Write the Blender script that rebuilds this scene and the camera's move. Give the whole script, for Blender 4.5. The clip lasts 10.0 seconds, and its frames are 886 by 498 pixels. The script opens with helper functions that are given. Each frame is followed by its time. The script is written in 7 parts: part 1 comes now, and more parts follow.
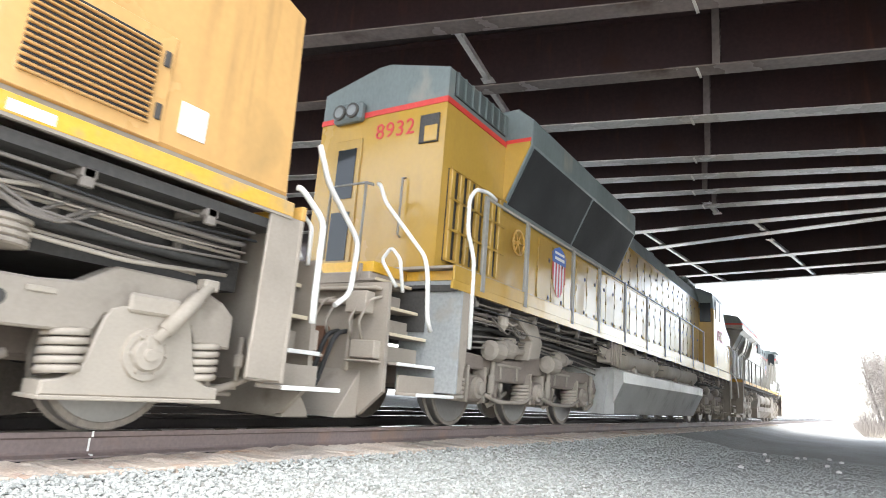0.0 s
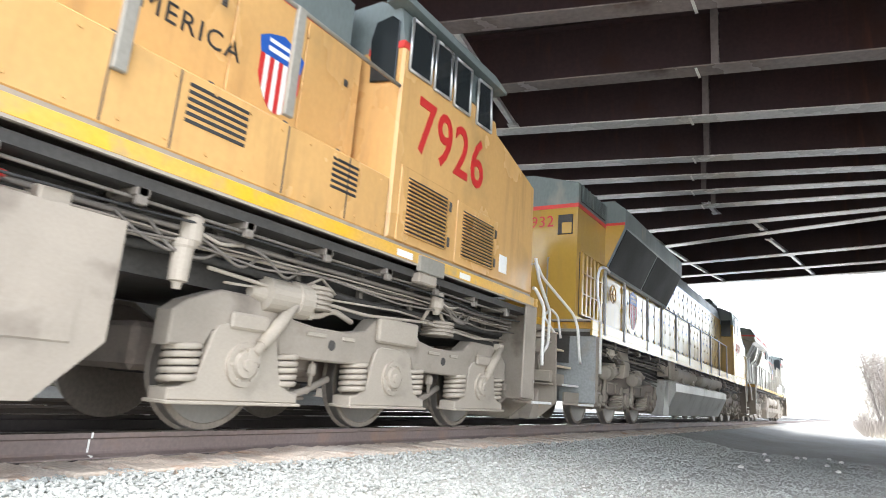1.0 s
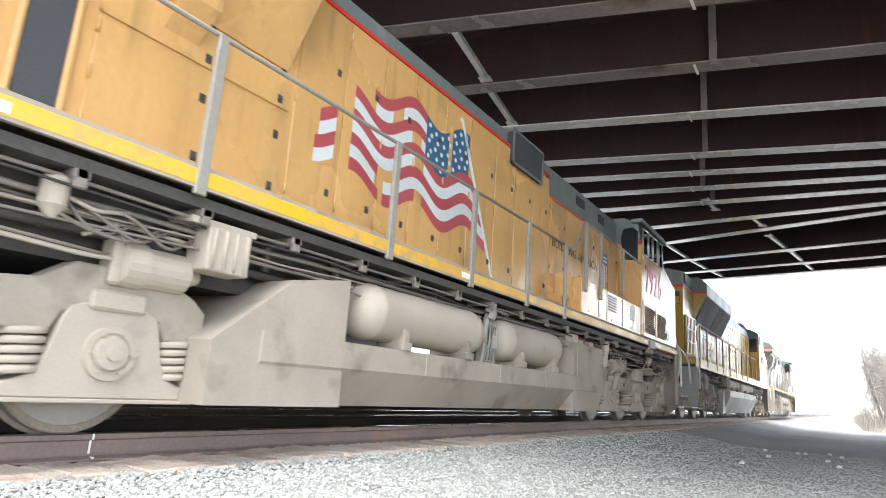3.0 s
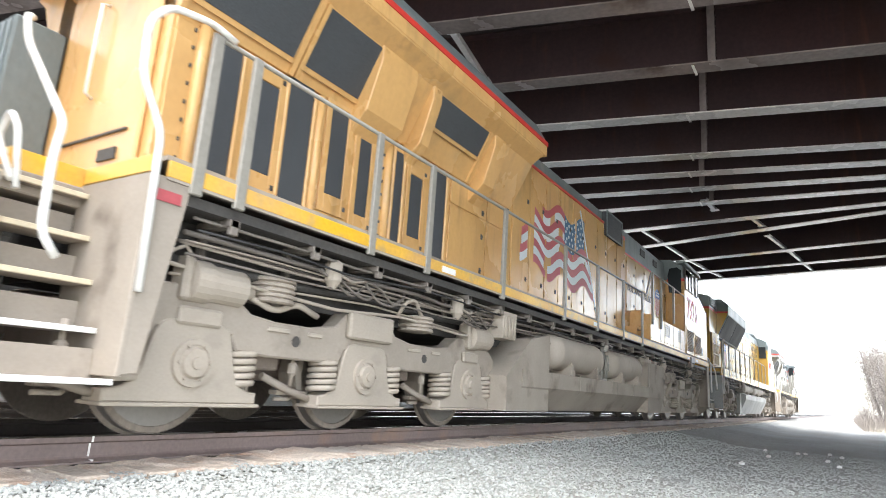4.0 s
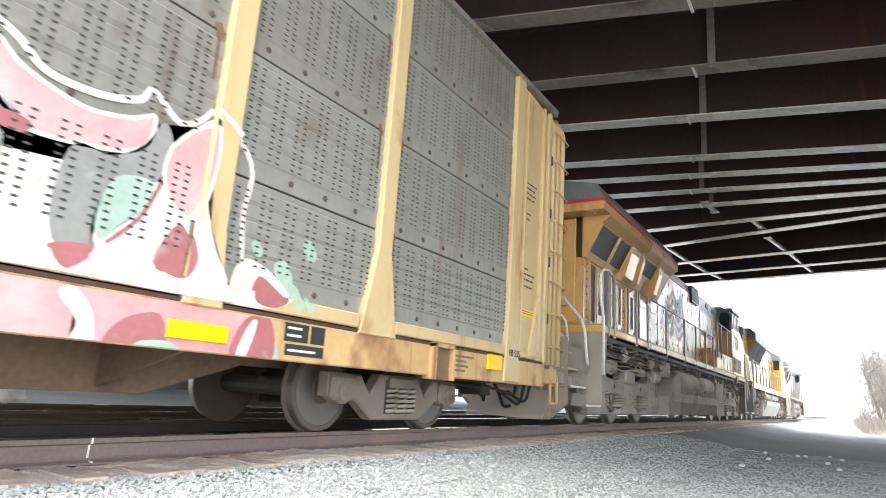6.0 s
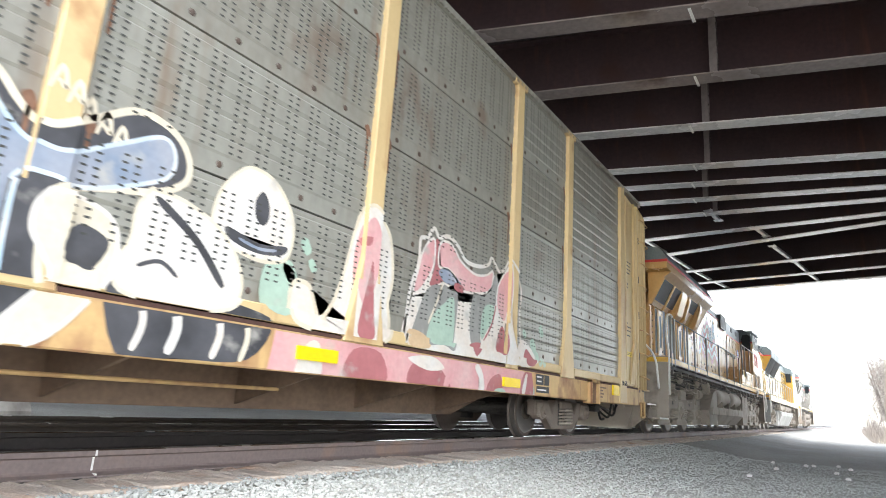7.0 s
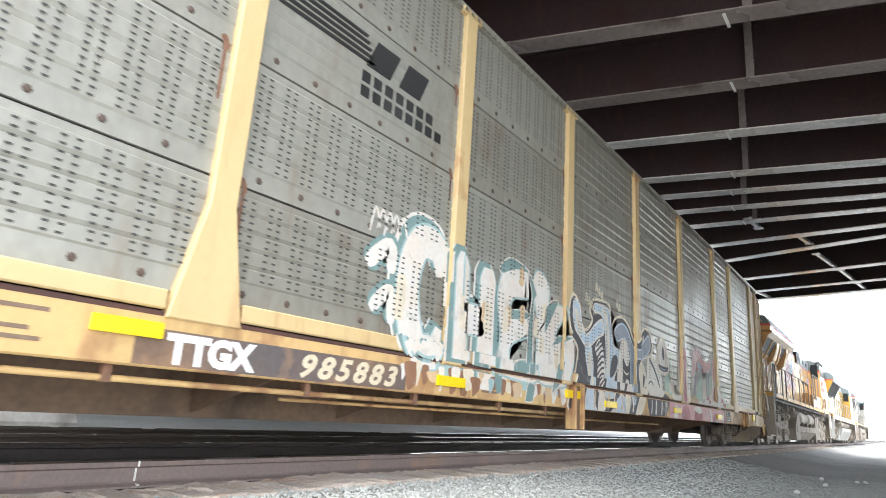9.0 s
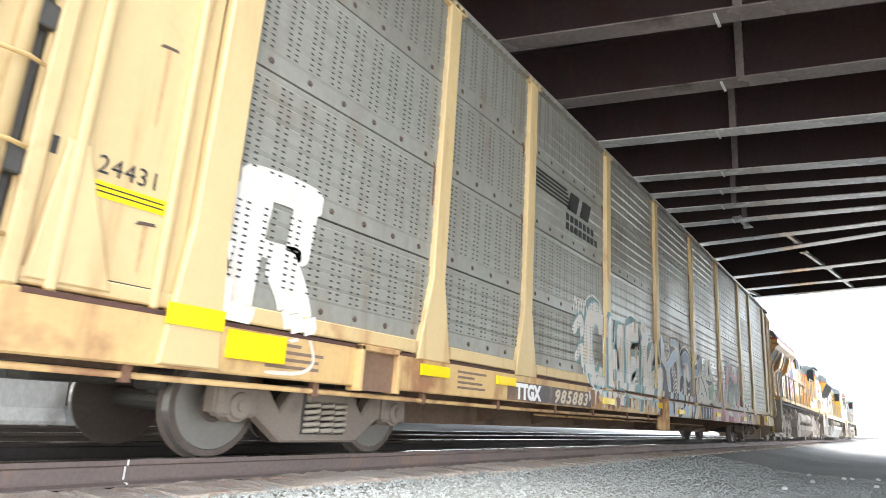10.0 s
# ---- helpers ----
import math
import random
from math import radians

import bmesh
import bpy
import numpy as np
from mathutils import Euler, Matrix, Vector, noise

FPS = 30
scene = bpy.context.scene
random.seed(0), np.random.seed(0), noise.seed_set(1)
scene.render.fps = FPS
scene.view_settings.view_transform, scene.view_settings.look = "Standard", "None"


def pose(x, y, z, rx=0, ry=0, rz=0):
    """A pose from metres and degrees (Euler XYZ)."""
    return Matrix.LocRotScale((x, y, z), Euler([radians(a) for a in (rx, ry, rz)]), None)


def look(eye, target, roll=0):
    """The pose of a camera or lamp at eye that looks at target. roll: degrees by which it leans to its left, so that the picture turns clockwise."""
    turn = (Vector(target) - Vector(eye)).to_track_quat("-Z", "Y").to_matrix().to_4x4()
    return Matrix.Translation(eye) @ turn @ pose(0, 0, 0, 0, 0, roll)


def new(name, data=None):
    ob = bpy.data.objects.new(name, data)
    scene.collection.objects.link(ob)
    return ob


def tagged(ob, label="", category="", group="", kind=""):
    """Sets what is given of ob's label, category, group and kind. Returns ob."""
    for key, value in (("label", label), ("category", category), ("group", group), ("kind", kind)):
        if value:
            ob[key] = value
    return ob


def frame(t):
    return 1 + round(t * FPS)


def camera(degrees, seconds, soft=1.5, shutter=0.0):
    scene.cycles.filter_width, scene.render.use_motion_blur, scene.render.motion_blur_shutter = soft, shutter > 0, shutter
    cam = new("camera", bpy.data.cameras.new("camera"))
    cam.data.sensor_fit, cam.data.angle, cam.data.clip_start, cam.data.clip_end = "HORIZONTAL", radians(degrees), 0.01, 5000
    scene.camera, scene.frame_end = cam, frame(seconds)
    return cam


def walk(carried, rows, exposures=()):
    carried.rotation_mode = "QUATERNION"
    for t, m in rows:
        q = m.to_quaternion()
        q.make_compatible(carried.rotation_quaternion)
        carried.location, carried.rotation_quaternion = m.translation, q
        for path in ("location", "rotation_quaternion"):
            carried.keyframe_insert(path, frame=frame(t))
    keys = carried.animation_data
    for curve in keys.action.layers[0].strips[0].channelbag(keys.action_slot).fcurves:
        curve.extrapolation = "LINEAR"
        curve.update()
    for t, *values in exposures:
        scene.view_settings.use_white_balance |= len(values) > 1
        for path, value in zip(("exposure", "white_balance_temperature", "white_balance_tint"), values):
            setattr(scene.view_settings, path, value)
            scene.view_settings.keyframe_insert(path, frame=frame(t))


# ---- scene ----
# ---- camera and walk ----
LENS = 70.96
EYE = (0.0, -5.375, 0.501)
cam = camera(LENS, 10.0, soft=0.9, shutter=0.16)
VIEW = [
    (0.0, -57.89, 12.56, -4.53), (0.5, -57.94, 12.55, -4.53), (1.0, -57.92, 12.61, -4.40), (1.5, -57.91, 12.61, -4.38),
    (2.0, -57.83, 12.60, -4.27), (3.5, -57.89, 12.48, -3.85), (4.0, -57.88, 12.59, -3.78), (4.5, -57.87, 12.67, -3.73),
    (5.0, -57.79, 12.74, -3.61), (5.5, -57.87, 12.70, -3.77), (6.0, -57.90, 12.75, -3.84), (7.5, -56.47, 14.42, -3.71),
    (8.0, -54.36, 14.47, -3.77), (8.5, -54.00, 14.53, -3.65), (9.0, -54.37, 14.53, -3.72), (9.5, -54.57, 14.52, -3.75),
    (10.0, -55.17, 14.39, -3.63),
]
STOPS = 2.48
walk(cam, [(t, pose(*EYE, 90 + pitch, roll, yaw)) for t, yaw, pitch, roll in VIEW], exposures=[(0.0, STOPS), (10.0, STOPS)])

# the train's way along the track, seconds and metres
RUN = [(0.0, 0.0), (0.5, 2.47), (1.0, 4.97), (1.5, 7.42), (2.0, 9.85), (3.5, 17.12), (4.0, 19.55), (4.5, 21.93), (5.0, 24.31), (5.5, 26.68),
       (6.0, 29.07), (7.5, 36.30), (8.0, 38.72), (8.5, 41.10), (9.0, 43.50), (9.5, 45.90), (10.0, 48.29)]

# ---- world, sun ----
world = bpy.data.worlds.new("sky")
scene.world = world
world.use_nodes = True
wn, wl = world.node_tree.nodes, world.node_tree.links
sky = wn.new("ShaderNodeTexSky")
sky.sky_type, sky.sun_disc = "NISHITA", False
sky.sun_elevation, sky.sun_rotation = radians(62), radians(262)
sky.air_density, sky.dust_density, sky.ozone_density = 1.0, 0.6, 1.0
pale = wn.new("ShaderNodeHueSaturation")
pale.inputs["Saturation"].default_value = 0.36
wl.new(sky.outputs[0], pale.inputs["Color"])
wl.new(pale.outputs[0], wn["Background"].inputs["Color"])
wn["Background"].inputs["Strength"].default_value = 0.15
sun = new("sun", bpy.data.lights.new("sun", "SUN"))
sun.data.energy, sun.data.angle, sun.data.color = 1.1, radians(40), (1.0, 0.98, 0.955)
sun.matrix_world = look((-46, -7, 88), (0, 0, 0))

# ---- materials ----
def material(name, base, other=None, rough=0.6, metal=0.0, big=0.8, small=25.0, blend=0.5, bump=0.15, stain=None, stain_size=0.5, stain_amount=0.35,
             streak=1.0, grain=0.12, depth=0.004, wave=0.0, drip=None, drip_amount=0.5):
    """A painted, rusted or stony surface: two tones at a large scale, fine grain, stains, and relief."""
    m = bpy.data.materials.new(name)
    m.use_nodes = True
    n, l = m.node_tree.nodes, m.node_tree.links
    bsdf = n["Principled BSDF"]
    where = n.new("ShaderNodeTexCoord")
    scale = n.new("ShaderNodeMapping")
    scale.inputs["Scale"].default_value = (1, 1, 1 / streak)
    l.new(where.outputs["Object"], scale.inputs["Vector"])

    def noise_at(size, detail=5.0, source=scale):
        t = n.new("ShaderNodeTexNoise")
        t.inputs["Scale"].default_value, t.inputs["Detail"].default_value = size, detail
        l.new(source.outputs[0], t.inputs["Vector"])
        return t

    def mix(a, b, fac, kind="MIX"):
        x = n.new("ShaderNodeMix")
        x.data_type, x.blend_type = "RGBA", kind
        for k, v in ((6, a), (7, b), (0, fac)):
            if isinstance(v, (tuple, list)):
                x.inputs[k].default_value = (*v, 1)
            elif isinstance(v, float):
                x.inputs[k].default_value = v
            else:
                l.new(v, x.inputs[k])
        return x.outputs[2]

    def ramp(source, lo, hi, a=0.0, b=1.0):
        r = n.new("ShaderNodeMapRange")
        r.inputs["From Min"].default_value, r.inputs["From Max"].default_value = lo, hi
        r.inputs["To Min"].default_value, r.inputs["To Max"].default_value = a, b
        l.new(source, r.inputs["Value"])
        return r.outputs[0]

    other = other or tuple(c * 0.72 for c in base)
    large, fine = noise_at(big), noise_at(small, 8.0)
    colour = mix(base, other, ramp(large.outputs["Fac"], 0.35, 0.75, 0.0, blend))
    tone = ramp(fine.outputs["Fac"], 0.3, 0.7, 1 - grain, 1 + grain)
    grey = n.new("ShaderNodeCombineColor")
    for k in range(3):
        l.new(tone, grey.inputs[k])
    colour = mix(colour, grey.outputs[0], 1.0, "MULTIPLY")
    if stain:
        spots = noise_at(1 / stain_size, 9.0)
        colour = mix(colour, stain, ramp(spots.outputs["Fac"], 0.66 - stain_amount * 0.3, 0.78 - stain_amount * 0.15, 0.0, 0.85))
    if drip:      # rust and dirt that has run down
        run = n.new("ShaderNodeMapping")
        run.inputs["Scale"].default_value = (6.5, 6.5, 0.55)
        l.new(where.outputs["Object"], run.inputs["Vector"])
        lines, patches = noise_at(1.0, 6.0, run), noise_at(0.9, 3.0)
        both = n.new("ShaderNodeMath")
        both.operation = "MULTIPLY"
        l.new(ramp(lines.outputs["Fac"], 0.52, 0.72), both.inputs[0])
        l.new(ramp(patches.outputs["Fac"], 0.42, 0.62, 0.0, drip_amount), both.inputs[1])
        colour = mix(colour, drip, both.outputs[0])
    l.new(colour, bsdf.inputs["Base Color"])
    l.new(ramp(large.outputs["Fac"], 0.3, 0.7, max(0.03, rough - 0.1), min(1.0, rough + 0.12)), bsdf.inputs["Roughness"])
    bsdf.inputs["Metallic"].default_value = metal
    if bump:
        b = n.new("ShaderNodeBump")
        b.inputs["Strength"].default_value, b.inputs["Distance"].default_value = bump, depth
        l.new(fine.outputs["Fac"], b.inputs["Height"])
        last = b
        if wave:      # sheet metal that is not quite flat
            dents = noise_at(1.6, 2.0)
            b2 = n.new("ShaderNodeBump")
            b2.inputs["Strength"].default_value, b2.inputs["Distance"].default_value = 1.0, wave
            l.new(dents.outputs["Fac"], b2.inputs["Height"])
            l.new(b.outputs[0], b2.inputs["Normal"])
            last = b2
        l.new(last.outputs[0], bsdf.inputs["Normal"])
    return m


def random_tone(m, amount=0.35):
    """Vary the tone from piece to piece."""
    n, l = m.node_tree.nodes, m.node_tree.links
    bsdf = n["Principled BSDF"]
    old = bsdf.inputs["Base Color"].links[0].from_socket
    info, isle = n.new("ShaderNodeObjectInfo"), n.new("ShaderNodeNewGeometry")
    add = n.new("ShaderNodeMath")
    add.operation = "ADD"
    l.new(info.outputs["Random"], add.inputs[0])
    l.new(isle.outputs["Random Per Island"], add.inputs[1])
    r = n.new("ShaderNodeMapRange")
    r.inputs["From Max"].default_value = 2.0
    r.inputs["To Min"].default_value, r.inputs["To Max"].default_value = 1 - amount * 1.6, 1 + amount * 1.6
    l.new(add.outputs[0], r.inputs["Value"])
    g = n.new("ShaderNodeCombineColor")
    for k in range(3):
        l.new(r.outputs[0], g.inputs[k])
    x = n.new("ShaderNodeMix")
    x.data_type, x.blend_type = "RGBA", "MULTIPLY"
    x.inputs[0].default_value = 1
    l.new(old, x.inputs[6])
    l.new(g.outputs[0], x.inputs[7])
    l.new(x.outputs[2], bsdf.inputs["Base Color"])
    return m


ARMOUR = material("loco_yellow_paint", (0.62, 0.37, 0.145), (0.53, 0.30, 0.11), 0.24, big=0.7, small=18, stain=(0.38, 0.255, 0.11), stain_size=0.9, stain_amount=0.3, streak=1.3, grain=0.04, bump=0.02, wave=0.03, drip=(0.30, 0.19, 0.085), drip_amount=0.6)
ARMOUR_B = material("loco_fresh_yellow_paint", (0.45, 0.275, 0.055), (0.36, 0.215, 0.045), 0.19, big=0.7, small=18, stain=(0.34, 0.24, 0.10), stain_size=0.8, stain_amount=0.2, streak=1.3, grain=0.03, bump=0.02, wave=0.015, drip=(0.30, 0.19, 0.07), drip_amount=0.35)
HARBOR = material("loco_grey_paint", (0.16, 0.19, 0.19), (0.12, 0.14, 0.14), 0.45, stain=(0.28, 0.26, 0.22), stain_amount=0.2, streak=2.0, grain=0.08, bump=0.08, wave=0.03)
REDLINE = material("red_stripe_paint", (0.62, 0.04, 0.03), (0.5, 0.05, 0.04), 0.4, grain=0.06, bump=0.03)
SILL = material("sill_yellow_paint", (0.72, 0.415, 0.03), (0.60, 0.35, 0.11), 0.4, big=1.7, blend=1.0, stain=(0.40, 0.30, 0.17), stain_size=0.25, stain_amount=0.4, grain=0.08, bump=0.05)
DUST = material("dusty_grey_steel", (0.365, 0.315, 0.26), (0.26, 0.225, 0.185), 0.85, big=1.4, small=45, blend=0.8, stain=(0.17, 0.14, 0.115), stain_size=0.45, stain_amount=0.28, grain=0.05, bump=0.12)
DUST_LIGHT = material("pale_dusty_steel", (0.42, 0.365, 0.30), (0.32, 0.28, 0.23), 0.8, big=1.2, small=45, stain=(0.27, 0.235, 0.195), stain_size=0.5, stain_amount=0.15, grain=0.05, bump=0.1)
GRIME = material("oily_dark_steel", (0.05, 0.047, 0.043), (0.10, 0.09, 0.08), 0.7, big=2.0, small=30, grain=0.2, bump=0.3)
WING_SCREEN = material("black_radiator_screen", (0.014, 0.015, 0.017), (0.02, 0.02, 0.02), 0.7, small=90, grain=0.25, bump=0.3)
RAILGREY = material("handrail_grey_paint", (0.265, 0.25, 0.215), (0.21, 0.19, 0.16), 0.5, grain=0.1, bump=0.05)
WHITE = material("white_handrail_paint", (0.80, 0.79, 0.75), (0.66, 0.63, 0.57), 0.45, stain=(0.4, 0.36, 0.3), stain_size=0.2, stain_amount=0.15, grain=0.06, bump=0.05)
BLACK = material("black_screen", (0.022, 0.023, 0.025), (0.035, 0.035, 0.035), 0.55, small=60, grain=0.3, bump=0.2)
WHEEL = material("dusty_wheel_steel", (0.25, 0.215, 0.18), (0.17, 0.14, 0.12), 0.75, big=2.0, grain=0.15, bump=0.15)
TREAD = material("worn_wheel_tread", (0.34, 0.32, 0.30), (0.27, 0.25, 0.23), 0.42, metal=0.8, grain=0.05, bump=0.03)
STEEL = material("bright_steel", (0.55, 0.55, 0.54), (0.42, 0.42, 0.41), 0.35, metal=0.8, grain=0.05, bump=0.05)
PIPE = material("grimy_steel_pipe", (0.20, 0.175, 0.15), (0.12, 0.105, 0.09), 0.7, big=1.5, small=40, grain=0.1, bump=0.1)
RUBBER = material("black_rubber", (0.03, 0.03, 0.03), (0.05, 0.05, 0.045), 0.7, grain=0.2, bump=0.1)
LETTER_RED = material("red_lettering", (0.55, 0.03, 0.03), (0.48, 0.04, 0.03), 0.4, grain=0.05, bump=0.0)
LETTER_BLACK = material("black_lettering", (0.02, 0.02, 0.02), (0.05, 0.05, 0.05), 0.5, grain=0.1, bump=0.0)
LETTER_WHITE = material("white_lettering", (0.82, 0.81, 0.78), (0.7, 0.68, 0.64), 0.5, grain=0.05, bump=0.0)
BLUE = material("blue_emblem_paint", (0.02, 0.10, 0.42), (0.02, 0.09, 0.36), 0.4, grain=0.05, bump=0.0)
STICKER = material("yellow_reflector", (0.85, 0.60, 0.0), (0.75, 0.50, 0.0), 0.35, grain=0.04, bump=0.0)
RACK = material("rack_panel_galvanised", (0.325, 0.32, 0.28), (0.27, 0.258, 0.218), 0.38, metal=0.25, big=0.9, small=14, stain=(0.24, 0.19, 0.145), stain_size=0.7, stain_amount=0.15, streak=1.6, grain=0.08, bump=0.08, wave=0.02, drip=(0.22, 0.15, 0.10), drip_amount=0.65)
RACK_DARK = material("rack_panel_weathered", (0.275, 0.265, 0.228), (0.225, 0.207, 0.172), 0.42, metal=0.2, big=1.2, small=14, stain=(0.18, 0.12, 0.085), stain_size=0.5, stain_amount=0.25, streak=1.6, grain=0.1, bump=0.1, wave=0.02, drip=(0.18, 0.11, 0.07), drip_amount=0.7)
CREAM = material("rack_yellow_paint", (0.60, 0.445, 0.23), (0.52, 0.37, 0.175), 0.5, big=0.8, small=20, stain=(0.36, 0.17, 0.07), stain_size=0.45, stain_amount=0.14, streak=1.3, grain=0.03, bump=0.02, wave=0.02, drip=(0.33, 0.15, 0.06), drip_amount=0.7)
CREAM_RUST = material("rusty_yellow_sill", (0.62, 0.42, 0.18), (0.48, 0.29, 0.13), 0.6, big=0.9, small=20, blend=0.8, stain=(0.27, 0.12, 0.06), stain_size=0.35, stain_amount=0.5, streak=1.0, grain=0.05, bump=0.1, drip=(0.24, 0.10, 0.05), drip_amount=1.0)
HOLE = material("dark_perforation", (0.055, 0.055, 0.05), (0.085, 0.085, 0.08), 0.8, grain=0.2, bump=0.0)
RUST = material("brown_rust", (0.20, 0.105, 0.065), (0.14, 0.075, 0.05), 0.85, big=1.5, small=25, grain=0.2, bump=0.3)
UNDER = material("brown_underframe", (0.21, 0.14, 0.095), (0.14, 0.095, 0.07), 0.75, big=0.8, small=20, stain=(0.06, 0.045, 0.038), stain_size=0.6, stain_amount=0.3, grain=0.15, bump=0.2)
STREAK = material("thin_rust_streak", (0.50, 0.34, 0.17), (0.42, 0.26, 0.12), 0.6, big=4.0, grain=0.1, bump=0.0)
BOLT = material("dark_rusty_bolt", (0.085, 0.06, 0.048), (0.13, 0.085, 0.06), 0.8, grain=0.2, bump=0.2)
WHEEL_DARK = material("brown_rolled_wheel_steel", (0.125, 0.098, 0.083), (0.085, 0.065, 0.055), 0.7, big=2.0, grain=0.12, bump=0.15)
RAIL_RUST = material("rail_web_rust", (0.215, 0.165, 0.15), (0.17, 0.13, 0.12), 0.6, big=1.2, small=30, stain=(0.30, 0.19, 0.13), stain_size=0.5, stain_amount=0.3, grain=0.12, bump=0.2)
RAIL_SHINE = material("worn_rail_top", (0.62, 0.60, 0.57), (0.50, 0.47, 0.44), 0.22, metal=0.95, grain=0.05, bump=0.02)
TIE = material("weathered_tie_wood", (0.46, 0.39, 0.32), (0.36, 0.31, 0.27), 0.9, big=2.5, small=22, stain=(0.52, 0.31, 0.18), stain_size=0.3, stain_amount=0.3, grain=0.25, bump=0.5, depth=0.01)
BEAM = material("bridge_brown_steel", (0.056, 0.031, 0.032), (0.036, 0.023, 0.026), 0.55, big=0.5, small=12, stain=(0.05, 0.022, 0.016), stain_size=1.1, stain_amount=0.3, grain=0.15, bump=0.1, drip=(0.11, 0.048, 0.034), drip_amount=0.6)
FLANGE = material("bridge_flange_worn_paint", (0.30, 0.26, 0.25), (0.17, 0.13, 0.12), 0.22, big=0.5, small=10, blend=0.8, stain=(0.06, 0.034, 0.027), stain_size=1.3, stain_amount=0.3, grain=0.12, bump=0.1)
# far girders' copy: light reflected from the ground is put into its colour
FLANGE_LIT = material("bridge_flange_lit_paint", (0.86, 0.85, 0.84), (0.74, 0.72, 0.71), 0.26, big=0.6, small=10, stain=(0.16, 0.12, 0.10), stain_size=1.3, stain_amount=0.15, grain=0.1, bump=0.1)
# kept dark so that the added walls throw little light back
LIGHT_STOP = material("light_stop_wall_grey", (0.14, 0.13, 0.125), (0.09, 0.085, 0.08), 0.9, big=0.4, small=12, stain=(0.05, 0.045, 0.04), stain_size=1.5, stain_amount=0.3, streak=2.5, grain=0.12, bump=0.2)
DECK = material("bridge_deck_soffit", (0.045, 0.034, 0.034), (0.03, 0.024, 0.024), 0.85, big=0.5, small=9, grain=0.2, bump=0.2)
CONCRETE = material("pale_concrete", (0.58, 0.57, 0.54), (0.48, 0.47, 0.45), 0.85, big=0.5, small=14, stain=(0.27, 0.25, 0.23), stain_size=0.9, stain_amount=0.25, streak=2.0, grain=0.1, bump=0.2)
STONE = random_tone(material("pale_grey_ballast", (0.385, 0.395, 0.37), (0.28, 0.285, 0.26), 0.85, big=6, small=60, grain=0.15, bump=0.3), 0.3)
GRAVEL = material("grey_gravel_ground", (0.35, 0.35, 0.325), (0.23, 0.215, 0.19), 0.9, big=0.35, small=38, stain=(0.20, 0.185, 0.16), stain_size=0.12, stain_amount=0.3, grain=0.3, bump=0.9, depth=0.02)
# rail steel copy; the far rails' shade is put into its colour
RAIL_SHADED = material("rail_steel_shade_copy", (0.05, 0.04, 0.036), (0.035, 0.03, 0.027), 0.6, grain=0.15, bump=0.15)
BED_SHADED = material("shade_darkened_ballast", (0.035, 0.032, 0.03), (0.055, 0.05, 0.045), 0.85, big=1.5, small=30, grain=0.3, bump=0.8, depth=0.02)
BRUSH = material("dry_brush_twigs", (0.30, 0.265, 0.235), (0.22, 0.19, 0.165), 0.9, grain=0.2, bump=0.0)
BARK = material("bare_tree_bark", (0.20, 0.18, 0.165), (0.14, 0.125, 0.115), 0.9, grain=0.2, bump=0.3)
GRASS = material("dry_grass", (0.46, 0.41, 0.32), (0.36, 0.31, 0.23), 0.9, grain=0.2, bump=0.0)

SILL_GAP = material("dark_rusty_gap", (0.06, 0.03, 0.025), (0.13, 0.06, 0.04), 0.8, big=0.9, small=20, blend=1.0, stain=(0.10, 0.05, 0.04), stain_size=0.4, grain=0.15, bump=0.2)
PLATE_BLUE = material("pale_blue_grey_paint", (0.31, 0.325, 0.32), (0.27, 0.27, 0.26), 0.5, stain=(0.3, 0.27, 0.22), stain_amount=0.3)
STEP_EDGE = material("worn_cream_step_edge", (0.62, 0.53, 0.38), (0.5, 0.43, 0.32), 0.6, grain=0.1, bump=0.05)
TRUCK = material("brown_dusty_cast_steel", (0.25, 0.205, 0.17), (0.18, 0.145, 0.12), 0.85, big=1.4, small=40, stain=(0.12, 0.09, 0.075), stain_size=0.5, stain_amount=0.2, grain=0.08, bump=0.15)
RECESS = material("rusty_brown_recess", (0.22, 0.13, 0.08), (0.13, 0.08, 0.055), 0.8, big=2.0, grain=0.12, bump=0.15)
STENCIL_PLATE = material("faded_stencil_black", (0.07, 0.075, 0.09), (0.20, 0.12, 0.075), 0.6, big=1.1, small=20, blend=1.0, stain=(0.36, 0.21, 0.11), stain_size=0.4, stain_amount=0.35, grain=0.1, bump=0.05)
TANK_PALE = material("pale_tank_paint", (0.44, 0.43, 0.40), (0.35, 0.34, 0.31), 0.4, stain=(0.22, 0.20, 0.17), stain_size=0.6, stain_amount=0.3, grain=0.06, bump=0.1, drip=(0.2, 0.18, 0.15), drip_amount=0.5)
for m in (FLANGE, FLANGE_LIT):
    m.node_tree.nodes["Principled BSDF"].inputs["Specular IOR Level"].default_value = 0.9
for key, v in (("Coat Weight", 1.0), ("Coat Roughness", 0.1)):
    FLANGE_LIT.node_tree.nodes["Principled BSDF"].inputs[key].default_value = v
for m, amount in ((ARMOUR, 0.05), (ARMOUR_B, 0.06), (RACK, 0.06)):
    random_tone(m, amount)


def glass(name, tint, rough=0.05):
    m = bpy.data.materials.new(name)
    m.use_nodes = True
    b = m.node_tree.nodes["Principled BSDF"]
    b.inputs["Base Color"].default_value = (*tint, 1)
    b.inputs["Roughness"].default_value = rough
    b.inputs["Specular IOR Level"].default_value = 0.3
    return m


PANE = glass("dark_cab_glass", (0.02, 0.024, 0.026))
LENS_GLASS = glass("headlight_lens", (0.22, 0.23, 0.23), 0.12)


